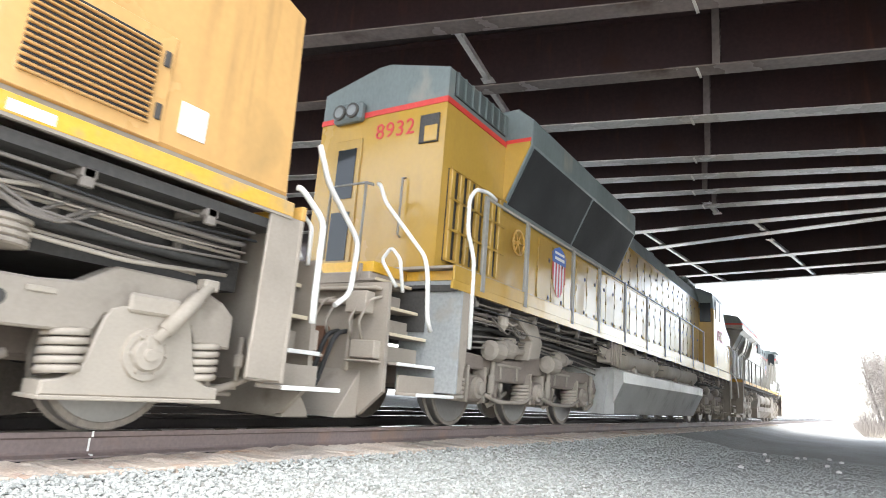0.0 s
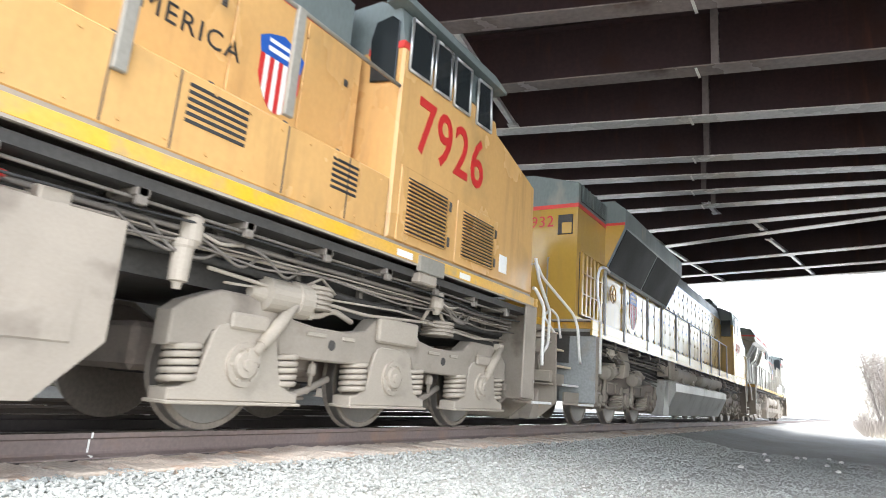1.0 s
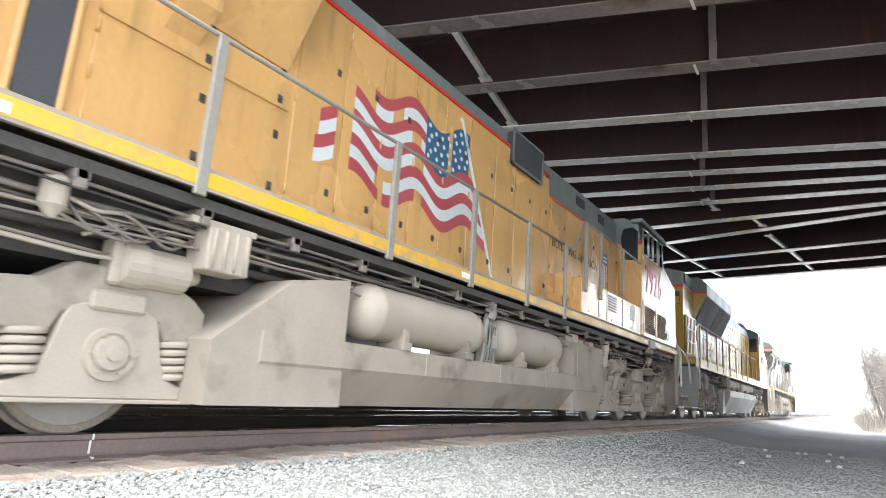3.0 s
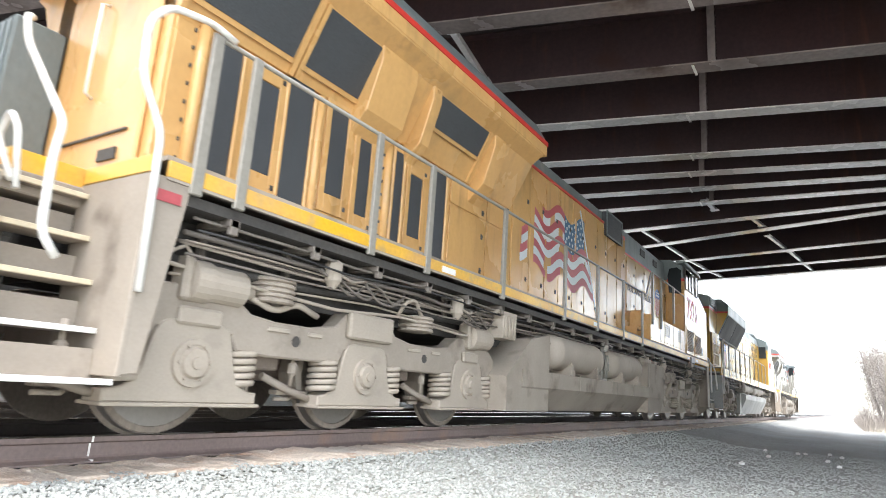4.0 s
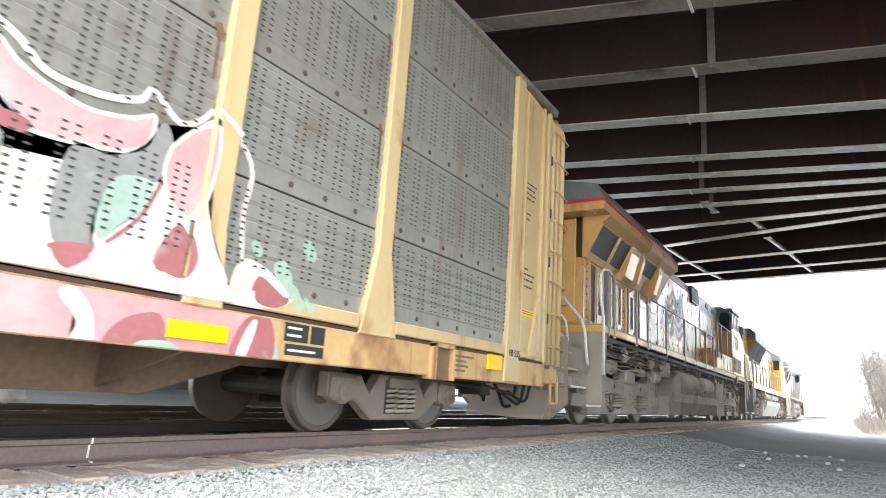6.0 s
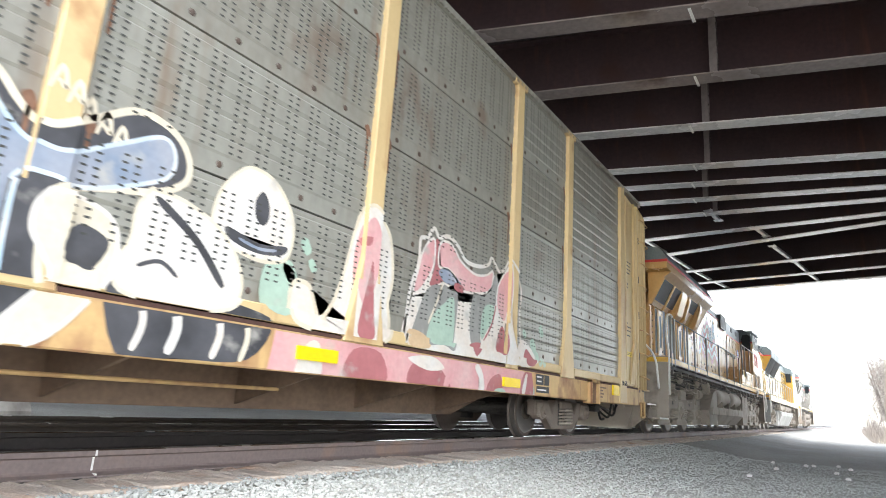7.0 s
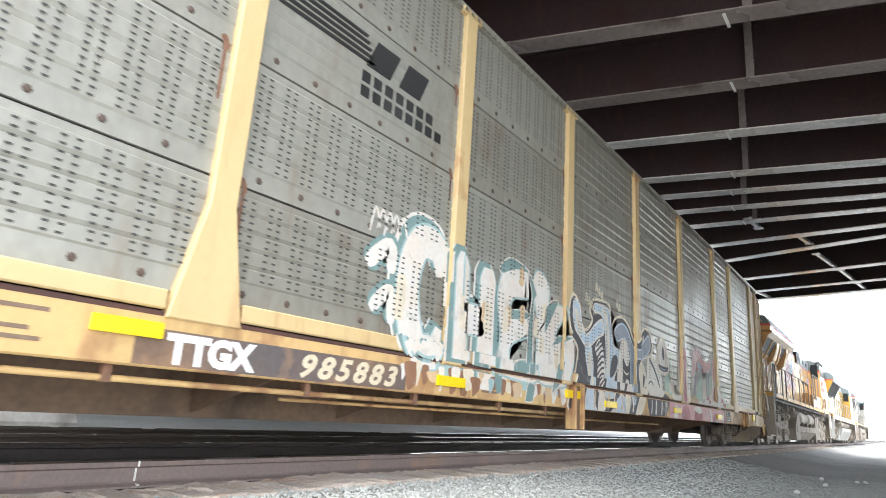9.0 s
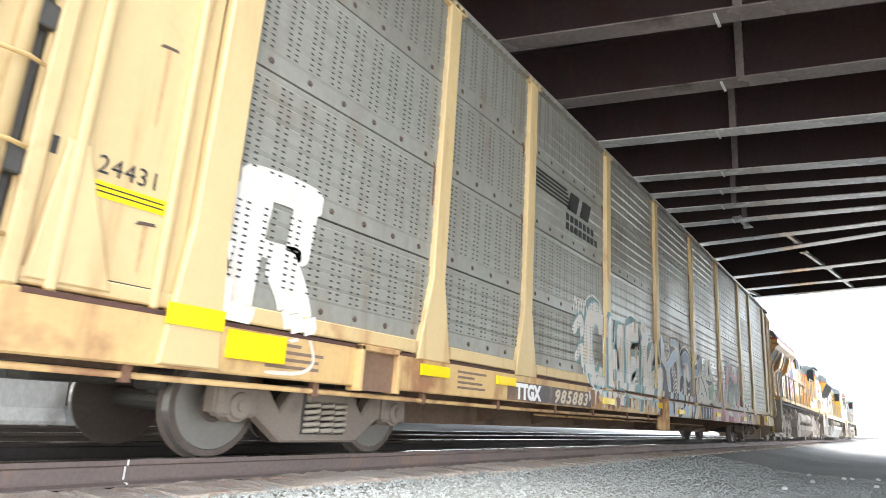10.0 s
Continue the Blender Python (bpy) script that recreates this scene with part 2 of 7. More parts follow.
# ---- mesh helpers ----
def box(bm, x0, x1, y0, y1, z0, z1, bevel=0.0):
    vs = [bm.verts.new((x, y, z)) for x in (x0, x1) for y in (y0, y1) for z in (z0, z1)]
    fs = [bm.faces.new([vs[i] for i in q]) for q in ((0, 1, 3, 2), (4, 6, 7, 5), (0, 4, 5, 1), (2, 3, 7, 6), (0, 2, 6, 4), (1, 5, 7, 3))]
    if bevel:
        es = list({e for f in fs for e in f.edges})
        bmesh.ops.bevel(bm, geom=es, offset=bevel, segments=1, affect="EDGES", profile=0.5)
    return bm


def prism(bm, outline, a, b, axis="y", bevel=0.0):
    """An outline (two coordinates a point) pushed out along an axis from a to b. For y the outline is (x, z), for x (y, z), for z (x, y)."""
    def at(p, d):
        return {"y": (p[0], d, p[1]), "x": (d, p[0], p[1]), "z": (p[0], p[1], d)}[axis]
    lo, hi = [bm.verts.new(at(p, a)) for p in outline], [bm.verts.new(at(p, b)) for p in outline]
    k = len(outline)
    fs = [bm.faces.new(lo), bm.faces.new(hi[::-1])]
    fs += [bm.faces.new((lo[i], hi[i], hi[(i + 1) % k], lo[(i + 1) % k])) for i in range(k)]
    bmesh.ops.recalc_face_normals(bm, faces=fs)
    if bevel:
        bmesh.ops.bevel(bm, geom=list({e for f in fs[:2] for e in f.edges}), offset=bevel, segments=1, affect="EDGES", profile=0.5)
    return bm


def ring(bm, centre, axis, r, seg):
    axis = Vector(axis).normalized()
    u = axis.orthogonal().normalized()
    if abs(axis.z) < 0.99:
        u = axis.cross(Vector((0, 0, 1))).normalized()
    v = axis.cross(u)
    c = Vector(centre)
    return [bm.verts.new(c + r * (math.cos(6.28318 * i / seg) * u + math.sin(6.28318 * i / seg) * v)) for i in range(seg)]


def lathe(bm, start, axis, steps, seg=16, smooth=False):
    """A turned body: steps are (distance along the axis, radius)."""
    start, axis = Vector(start), Vector(axis).normalized()
    rings = [ring(bm, start + d * axis, axis, max(r, 1e-4), seg) for d, r in steps]
    for a, b in zip(rings, rings[1:]):
        for i in range(seg):
            f = bm.faces.new((a[i], a[(i + 1) % seg], b[(i + 1) % seg], b[i]))
            f.smooth = smooth
    bm.faces.new(rings[0][::-1])
    bm.faces.new(rings[-1])
    return bm


def rod(bm, a, b, r, seg=8):
    a, b = Vector(a), Vector(b)
    return lathe(bm, a, b - a, [(0, r), ((b - a).length, r)], seg, True)


def tube(bm, points, r, seg=7, round_by=0.0):
    """A bent pipe through the points, its corners rounded."""
    pts = [Vector(p) for p in points]
    if round_by:
        out = [pts[0]]
        for p, q, s in zip(pts, pts[1:], pts[2:]):
            a = q + (p - q).normalized() * min(round_by, (p - q).length * 0.45)
            b = q + (s - q).normalized() * min(round_by, (s - q).length * 0.45)
            out += [a.lerp(q, k).lerp(q.lerp(b, k), k) for k in (0, 0.25, 0.5, 0.75, 1.0)]
        pts = out + [pts[-1]]
    prev, rings = None, []
    for i, p in enumerate(pts):
        d = (pts[min(i + 1, len(pts) - 1)] - pts[max(i - 1, 0)]).normalized()
        u = prev - d * prev.dot(d) if prev else d.orthogonal()
        u.normalize()
        prev = u
        v = d.cross(u)
        rings.append([bm.verts.new(p + r * (math.cos(6.28318 * k / seg) * u + math.sin(6.28318 * k / seg) * v)) for k in range(seg)])
    for a, b in zip(rings, rings[1:]):
        for i in range(seg):
            bm.faces.new((a[i], a[(i + 1) % seg], b[(i + 1) % seg], b[i])).smooth = True
    bm.faces.new(rings[0][::-1])
    bm.faces.new(rings[-1])
    return bm


def coil(bm, x, y, z0, z1, r, wire, turns):
    n = turns * 10
    return tube(bm, [(x + r * math.cos(6.28318 * i / 10), y + r * math.sin(6.28318 * i / 10), z0 + (z1 - z0) * i / n) for i in range(n + 1)], wire, 5)


SHIFT = [0.0]      # a vehicle's own middle along the train


def part(name, bm, mat, parent=None, label=""):
    me = bpy.data.meshes.new(name)
    if parent and SHIFT[0]:
        bmesh.ops.translate(bm, verts=bm.verts, vec=(-SHIFT[0], 0, 0))
    bmesh.ops.recalc_face_normals(bm, faces=bm.faces)
    bm.to_mesh(me)
    bm.free()
    me.materials.append(mat)
    ob = new(name, me)
    ob.parent = parent
    if label:
        ob["label"] = label
    return ob


def made(fn, *a, **k):
    return fn(bmesh.new(), *a, **k)


def boxes(rows, bevel=0.0):
    bm = bmesh.new()
    for r in rows:
        box(bm, *r, bevel)
    return bm


def pieces(name, rows, mat, parent, bevel=0.0, label=""):
    """Boxes, each a part of its own."""
    return [part(name, boxes([r], bevel), mat, parent, label) for r in rows]


def share(name, ob, parent, m):
    """Another part on the same mesh."""
    o = new(name, ob.data)
    o.parent = parent
    o.matrix_local = Matrix.Translation((-SHIFT[0], 0, 0)) @ m
    return o


def lettering(name, words, size, m, mat, parent, stretch=1.0, slant=0.0, thick=0.004, bold=0.0, spacing=1.0):
    """Raised lettering from the built-in font as a mesh, upright in its own xy plane, set at the pose m."""
    c = bpy.data.curves.new(name, "FONT")
    c.body, c.size, c.extrude, c.offset, c.shear, c.space_character = words, size, thick, bold, slant, spacing
    c.align_x = "CENTER"
    c.resolution_u = 3
    ob = bpy.data.objects.new(name, c)
    me = bpy.data.meshes.new_from_object(ob)
    bpy.data.objects.remove(ob)
    bpy.data.curves.remove(c)
    me.transform(Matrix.Diagonal((stretch, 1, 1, 1)))
    me.materials.clear()
    me.materials.append(mat)
    o = new(name, me)
    o.parent = parent
    o.matrix_local = Matrix.Translation((-SHIFT[0], 0, 0)) @ m
    return o


# lettering on the side that faces the road (-y): its x runs along the track, its y up
def side_at(x, y, z):
    return pose(x, y, z, 90, 0, 0)

# ---- the place: ground, track, bridge ----
ground = part("ground", bmesh.new(), GRAVEL)
bm = bmesh.new()
xs = [-60, -30, -15] + [-8 + 0.5 * i for i in range(57)] + [24, 30, 40, 55, 80, 120, 200, 400, 900, 2500]
ys = [-1500, -400, -100, -40, -20, -14] + [-10 + 0.4 * i for i in range(23)] + [-0.9, 0.0, 0.9, 1.6, 3.0, 4.5, 6.5, 9, 14, 30, 100, 400, 1500]


def ground_height(x, y):
    """Level ballast between the ties, a shoulder beside them, then a flat gravel strip with low undulation, and a rise under the brush."""
    z = -0.222 if y > -1.4 else max(-0.46, -0.222 - 0.13 * (-1.4 - y))
    if y < -2.2:
        z += 0.03 * noise.noise((x * 0.35, y * 0.5, 0.0)) + 0.012 * noise.noise((x * 1.7, y * 1.9, 3.0))
    if y > 2.2:
        z = -0.32
    if x > 30 and y < -6:
        z += min(2.4, 0.10 * (-6 - y) * min(1.0, (x - 30) / 20))
    return z


grid = [[bm.verts.new((x, y, ground_height(x, y))) for y in ys] for x in xs]
for i in range(len(xs) - 1):
    for j in range(len(ys) - 1):
        bm.faces.new((grid[i][j], grid[i + 1][j], grid[i + 1][j + 1], grid[i][j + 1])).smooth = True
bm.to_mesh(ground.data)
bm.free()
tagged(ground, "grey gravel ground with a low ballast shoulder along the track", "ground", kind="structure")


def rail_bar(y, label, x0=-25, x1=400, mat=RAIL_RUST):
    """A flat-bottomed rail: head, web and foot; the running surface is its own worn strip."""
    rail = new("rail")
    bm = bmesh.new()
    half = [(0.076, -0.185), (0.076, -0.173), (0.02, -0.155), (0.009, -0.14), (0.009, -0.055), (0.034, -0.042), (0.037, -0.008)]
    outline = [(y + a, z) for a, z in half] + [(y - a, z) for a, z in half[::-1]]
    prism(bm, outline, x0, x1, "x")
    part("rail_body", bm, mat, rail)
    top = [(y - 0.037, -0.008), (y - 0.027, -0.001), (y, 0.0), (y + 0.027, -0.001), (y + 0.037, -0.008)]
    part("running_surface", made(prism, top, x0, x1, "x"), RAIL_SHINE, rail, "bright worn running surface")
    return tagged(rail, label, "rail", "rails", "structure")


near_rail = rail_bar(-0.755, "rusty brown steel rail with a bright worn top on timber ties")
far_rail = rail_bar(0.755, "steel rail darkened for shade, with a bright worn top on timber ties", mat=RAIL_SHADED)
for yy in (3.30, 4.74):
    rail_bar(yy, "steel rail of the neighbouring track, darkened for shade", mat=RAIL_SHADED).location.z = -0.10
part("chalk_mark", boxes([(2.615, 2.63, -0.8335, -0.7645, -0.172, -0.16), (2.615, 2.63, -0.7675, -0.764, -0.16, -0.05), (2.615, 2.63, -0.797, -0.792, -0.045, -0.004)]), LETTER_WHITE, near_rail, "white chalk line across the rail")

# the bed's dark colour paints in the shade under the train
bed = part("ballast_bed", boxes([(-25, 200, -0.66, 0.66, -0.30, -0.196)]), BED_SHADED)
tagged(bed, "ballast between the rails, darkened for the train's shade", "ballast bed", kind="structure")
tie_bed = new("track_ties")
bm = bmesh.new()
box(bm, -0.11, 0.11, -1.36, 1.36, -0.36, -0.188, 0.012)
tie_first = part("tie", bm, TIE, tie_bed)
tie_first.location = (-6, 0, 0)
for i in range(1, 110):
    t = share("tie", tie_first, tie_bed, pose(-6 + 0.52 * i + random.uniform(-0.04, 0.04), random.uniform(-0.05, 0.05), random.uniform(-0.012, 0.004), 0, 0, random.uniform(-1.5, 1.5)))
tagged(tie_bed, "weathered timber ties half buried in pale ballast", "railway ties", kind="structure")

# rusty fines that bury the tie ends beside the rail
FINES = material("rusty_tan_fines", (0.52, 0.41, 0.325), (0.55, 0.50, 0.44), 0.95, big=2.2, small=60, blend=1.0, stain=(0.36, 0.20, 0.12), stain_size=0.35, stain_amount=0.35, grain=0.2, bump=0.9, depth=0.012)
verts, faces = [], []
rows_y = (-0.84, -0.90, -0.97, -1.05, -1.13, -1.21, -1.29, -1.38)
rng = random.Random(11)
columns = [-6 + 0.07 * k for k in range(700)]
for x in columns:
    hump = 0.010 * math.sin(x * 1.7) + 0.008 * math.sin(x * 4.3 + 1)
    for k, v in enumerate(rows_y):
        verts.append((x + rng.uniform(-0.02, 0.02), v + rng.uniform(-0.02, 0.02) * (k > 0), -0.177 + hump + rng.uniform(-0.013, 0.013) - 0.004 * k - (0.05 if k == len(rows_y) - 1 else 0)))
n = len(rows_y)
for i in range(len(columns) - 1):
    for k in range(n - 1):
        faces.append((i * n + k, i * n + k + 1, (i + 1) * n + k + 1, (i + 1) * n + k))
me = bpy.data.meshes.new("rusty_fines")
me.from_pydata(verts, [], faces)
me.materials.append(FINES)
fines = new("rusty_fines", me)
tagged(fines, "rust-tinted tan dirt and fine gravel beside the rail", "dirt", kind="stuff")

# bridge: girders whose two ends are (x, y); the underside lies at 7.0
LOW = 7.0
def along(a, b, y):
    return a[0] + (b[0] - a[0]) * (y - a[1]) / (b[1] - a[1])


GIRDERS = [((8.49, 0.75), (9.63, -3.45)), ((11.0, 1.05), (12.67, -6.41)), ((13.24, 1.46), (15.05, -6.51)), ((16.05, 0.69), (17.66, -6.62)), ((17.5, 1.13), (19.01, -6.68)),
           ((19.06, 1.51), (20.22, -6.73)), ((20.91, 1.44), (21.4, -6.78)), ((23.8, 1.24), (22.91, -6.85)), ((26.52, 1.16), (23.91, -6.89)), ((30.02, 1.12), (27.96, -7.07)),
           ((32.74, 0.48), (30.85, -7.19)), ((34.89, 0.12), (33.02, -7.28))]


def girder(a, b, pale, y0=-26.0, y1=22.0, wide=0.42, deep=1.25):
    p, q = Vector((along(a, b, y0), y0, 0)), Vector((along(a, b, y1), y1, 0))
    length, turn = (q - p).length, math.atan2(q.y - p.y, q.x - p.x)
    g = new("bridge_girder")
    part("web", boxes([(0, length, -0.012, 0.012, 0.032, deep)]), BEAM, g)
    part("bottom_flange", boxes([(0, length, -wide / 2, wide / 2, 0.0, 0.03)], 0.006), FLANGE_LIT if pale else FLANGE, g, "worn lower flange, lightened for reflected light")
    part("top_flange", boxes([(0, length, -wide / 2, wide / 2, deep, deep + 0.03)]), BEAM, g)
    g.matrix_world = Matrix.Translation((p.x, p.y, LOW)) @ Matrix.Rotation(turn, 4, "Z")
    return tagged(g, "dark brown painted steel plate girder under the road bridge", "bridge girder", "bridge girders", "structure")


# three unseen girders, added nearer the camera with the extended deck
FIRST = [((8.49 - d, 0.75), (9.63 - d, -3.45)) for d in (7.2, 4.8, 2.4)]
# from the sixth girder on, the flange takes the copy with painted-in light
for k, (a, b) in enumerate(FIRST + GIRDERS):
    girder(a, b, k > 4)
# near edge carried on, out of view, to shade the train's top
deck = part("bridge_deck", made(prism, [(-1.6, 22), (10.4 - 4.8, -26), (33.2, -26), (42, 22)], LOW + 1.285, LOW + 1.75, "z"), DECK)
tagged(deck, "dark underside of the road bridge deck", "bridge deck", kind="structure")
fascia = part("bridge_parapet", made(prism, [(-1.8, 22), (5.4, -26), (5.6, -26), (-1.6, 22)], LOW + 1.2, LOW + 2.6, "z"), CONCRETE)
tagged(fascia, "grey concrete parapet along the bridge edge", "parapet", kind="structure")
far_fascia = part("bridge_parapet", made(prism, [(42.0, 22), (33.2, -26), (33.4, -26), (42.2, 22)], LOW + 1.2, LOW + 2.6, "z"), CONCRETE)
tagged(far_fascia, "grey concrete parapet along the bridge edge", "parapet", kind="structure")


def brace(p, q, wide=0.13, tall=0.1, label="pale worn steel angle brace between girders"):
    """An angle bar with gusset plates at its ends."""
    p, q = Vector(p), Vector(q)
    length, turn = (q - p).length, math.atan2(q.y - p.y, q.x - p.x)
    b = new("bridge_brace")
    part("angle_bar", boxes([(0, length, -wide / 2, wide / 2, 0, 0.012), (0, length, -wide / 2, -wide / 2 + 0.012, 0, tall)]), FLANGE_LIT, b)
    part("gusset_plate", boxes([(-0.12, 0.14, -0.14, 0.14, 0.013, 0.025)], 0.004), FLANGE_LIT, b)
    part("gusset_plate", boxes([(length - 0.14, length + 0.12, -0.14, 0.14, 0.013, 0.025)], 0.004), FLANGE_LIT, b)
    b.matrix_world = Matrix.Translation((p.x, p.y, LOW + 0.05)) @ Matrix.Rotation(turn, 4, "Z")
    return tagged(b, label, "bridge brace", "bridge braces", "structure")


for p, q in (((8.75, 0.45), (10.75, 0.82)), ((11.05, 0.95), (13.05, 1.3)), ((20.95, -1.9), (22.2, -2.0)), ((23.4, -2.95), (24.8, -3.2)), ((26.3, -3.25), (29.2, -3.75)), ((29.3, -3.8), (32.0, -4.2)),
             ((32.1, -4.22), (34.2, -4.55)), ((24.0, 0.98), (26.3, 0.75)), ((26.6, 0.72), (29.7, 0.42)), ((30.0, 0.4), (32.4, 0.05)), ((32.7, 0.0), (34.7, -0.4))):
    brace((*p, 0), (*q, 0))


def stiffener(a, b, y, pale=True):
    """An upright plate welded to a girder's web, and the small splice plate on its flange."""
    st = new("web_stiffener")
    x = along(a, b, y)
    part("plate", boxes([(-0.20, -0.012, -0.07, 0.07, 0.03, 1.25)]), FLANGE if pale else BEAM, st)
    part("splice_plate", boxes([(-0.225, -0.205, 0.32, 0.37, -0.004, 0.034), (-0.2, 0.2, 0.32, 0.37, -0.012, -0.001)]), LETTER_WHITE, st)
    st.location = (x, y, LOW)
    return tagged(st, "upright steel stiffener plate on a girder web", "stiffener", "web stiffeners", "structure")


for (a, b), y in zip(GIRDERS[:7], (-3.96, -3.6, -3.05, -2.64, -2.32, -2.08, -2.1)):
    stiffener(a, b, y)
for a, b in GIRDERS[:7]:
    stiffener(a, b, -11.0, False)

# added walls that only cut the side light under the bridge
for yy, xs in ((-12.5, (8.2, 32.0)), (21.0, (6.0, 34.0))):
    wall = part("abutment_wall", boxes([(xs[0], xs[1], *sorted((yy, yy + math.copysign(0.8, yy))), -0.6, LOW)], 0.02), LIGHT_STOP)
    tagged(wall, "grey wall added to cut side light under the bridge", "abutment", kind="structure")

# pale concrete barriers beyond the tracks
def barrier(x, y, turn, label):
    bm = bmesh.new()
    prism(bm, [(-0.30, 0.0), (-0.30, 0.08), (-0.14, 0.32), (-0.09, 0.86), (0.09, 0.86), (0.14, 0.32), (0.30, 0.08), (0.30, 0.0)], -1.48, 1.48, "x", 0.01)
    ob = part("concrete_barrier", bm, CONCRETE)
    ob.matrix_world = pose(x, y, -0.33, 0, 0, turn)
    return tagged(ob, label, "barrier", "concrete barriers")


for k in range(6):
    barrier(-10.2 + 3.05 * k, 9.0 + random.uniform(-0.06, 0.06), random.uniform(-1, 1), "pale concrete barrier block beside the far track")

# loose ballast stones over the shoulder and the gravel strip
def stones():
    ico = bmesh.new()
    bmesh.ops.create_icosphere(ico, subdivisions=1, radius=1.0)
    base = np.array([v.co[:] for v in ico.verts])
    tri = np.array([[v.index for v in f.verts] for f in ico.faces])
    ico.free()
    rng = np.random.default_rng(5)
    n = 90000
    # nearer ground gets more stones
    d = 3.2 + 15.0 * rng.random(n) ** 1.9
    a = np.radians(rng.uniform(-8, 66, n))
    x, y = d * np.cos(a), -5.375 + d * np.sin(a)
    keep = (y < -0.86) & (x > 0.3) & ~((y > -1.18) & (rng.random(n) < 0.72))
    x, y = x[keep], y[keep]
    n = len(x)
    z = np.array([ground_height(p, q) for p, q in zip(x, y)])
    size = rng.uniform(0.008, 0.019, n) * np.where(y > -3.4, 1.15, 0.85)
    shape = rng.uniform(0.6, 1.25, (n, 12, 3)) * np.array([1.15, 1.0, 0.75])
    turn = rng.uniform(0, 6.283, n)
    v = base[None] * shape * size[:, None, None]
    c, s = np.cos(turn)[:, None], np.sin(turn)[:, None]
    v = np.stack([v[..., 0] * c - v[..., 1] * s + x[:, None], v[..., 0] * s + v[..., 1] * c + y[:, None], v[..., 2] + (z + size * 0.35)[:, None]], -1)
    faces = (tri[None] + 12 * np.arange(n)[:, None, None]).reshape(-1, 3)
    me = bpy.data.meshes.new("ballast_stones")
    me.from_pydata(v.reshape(-1, 3).tolist(), [], faces.tolist())
    me.materials.append(STONE)
    ob = new("ballast_stones", me)
    return tagged(ob, "pale grey crushed ballast stones lying beside the rail", "gravel", kind="stuff")


stones()
bm = bmesh.new()
for k in range(9):
    x, y = 9.5 + 9.5 * random.random(), -3.6 - 1.8 * random.random()
    lathe(bm, (x, y, ground_height(x, y) + 0.005), (random.uniform(-0.3, 0.3), random.uniform(-0.3, 0.3), 1), [(0, 0.04), (0.03, 0.05), (0.05, 0.02)], 7)
tagged(part("litter_scraps", bm, LETTER_WHITE), "small white scraps of litter on the gravel", "litter", kind="stuff")


# bare tree, brush and dry grass beyond the bridge
def twiggy_tree(x, y, height, spread, n, seed, label):
    """A leafless tree or tall shrub: several tapered stems and a crown of fine twigs with gaps."""
    rng = random.Random(seed)
    tree = new("bare_tree")
    trunk, vs, fs = bmesh.new(), [], []
    tips = []
    for k in range(5):
        a = rng.uniform(0, 6.28)
        d = Vector((math.cos(a) * spread * 0.5, math.sin(a) * spread * 0.5, height * rng.uniform(0.55, 0.85)))
        bend = Vector((rng.uniform(-0.2, 0.2), rng.uniform(-0.2, 0.2), 0)) * height * 0.3
        pts = [Vector((0, 0, -0.3)), d * 0.35 + bend * 0.5, d * 0.7 + bend * 0.4, d]
        tube(trunk, pts, height * 0.007, 5)
        tips += [pts[1].lerp(pts[3], rng.random()) for _ in range(8)]
    for k in range(n):
        p = rng.choice(tips)
        d = Vector((rng.gauss(0, 1), rng.gauss(0, 1), rng.gauss(0.55, 0.8))).normalized() * height * rng.uniform(0.08, 0.26)
        q = p + d
        side = d.orthogonal().normalized() * height * 0.0011
        other = d.cross(side).normalized() * height * 0.0011
        i = len(vs)
        vs += [tuple(p + side), tuple(p - side + other), tuple(p - side - other), tuple(q)]
        fs += [(i, i + 1, i + 3), (i + 1, i + 2, i + 3), (i + 2, i, i + 3)]
        if rng.random() < 0.5:
            tips.append(p + d * rng.uniform(0.4, 0.9))
    part("trunk", trunk, BARK, tree)
    me = bpy.data.meshes.new("crown")
    me.from_pydata(vs, [], fs)
    me.materials.append(BRUSH)
    crown = new("crown", me)
    crown.parent = tree
    tree.location = (x, y, ground_height(x, y))
    return tagged(tree, label, "tree", "bare trees")


twiggy_tree(58, -7.9, 8.0, 2.6, 1500, 3, "leafless grey tree beyond the bridge")
twiggy_tree(66, -9.4, 10.0, 4.0, 1900, 4, "tall leafless tree among dry brush")
twiggy_tree(74, -8.9, 8.5, 3.6, 1700, 8, "leafless grey tree among dry brush")


def scrub(name, n, x0, x1, y0, y1, tall, r, mat, label, seed):
    rng = np.random.default_rng(seed)
    vs, fs = [], []
    for _ in range(n):
        x = x0 + (x1 - x0) * rng.random()
        y = y1 - (y1 - y0) * rng.random() ** 1.3
        z = ground_height(x, y) - 0.03
        h = tall * rng.uniform(0.4, 1.1)
        dx, dy = rng.uniform(-0.5, 0.5, 2) * h
        i = len(vs)
        for k in range(3):
            a = 2.094 * k
            vs.append((x + r * math.cos(a), y + r * math.sin(a), z))
        for k in range(3):
            a = 2.094 * k
            vs.append((x + dx * 0.4 + 0.7 * r * math.cos(a), y + dy * 0.4 + 0.7 * r * math.sin(a), z + 0.6 * h))
        vs.append((x + dx, y + dy, z + h))
        for k in range(3):
            j = (k + 1) % 3
            fs += [(i + k, i + j, i + 3 + j, i + 3 + k), (i + 3 + k, i + 3 + j, i + 6)]
    me = bpy.data.meshes.new(name)
    me.from_pydata(vs, [], fs)
    me.materials.append(mat)
    return tagged(new(name, me), label, "brush", kind="stuff")


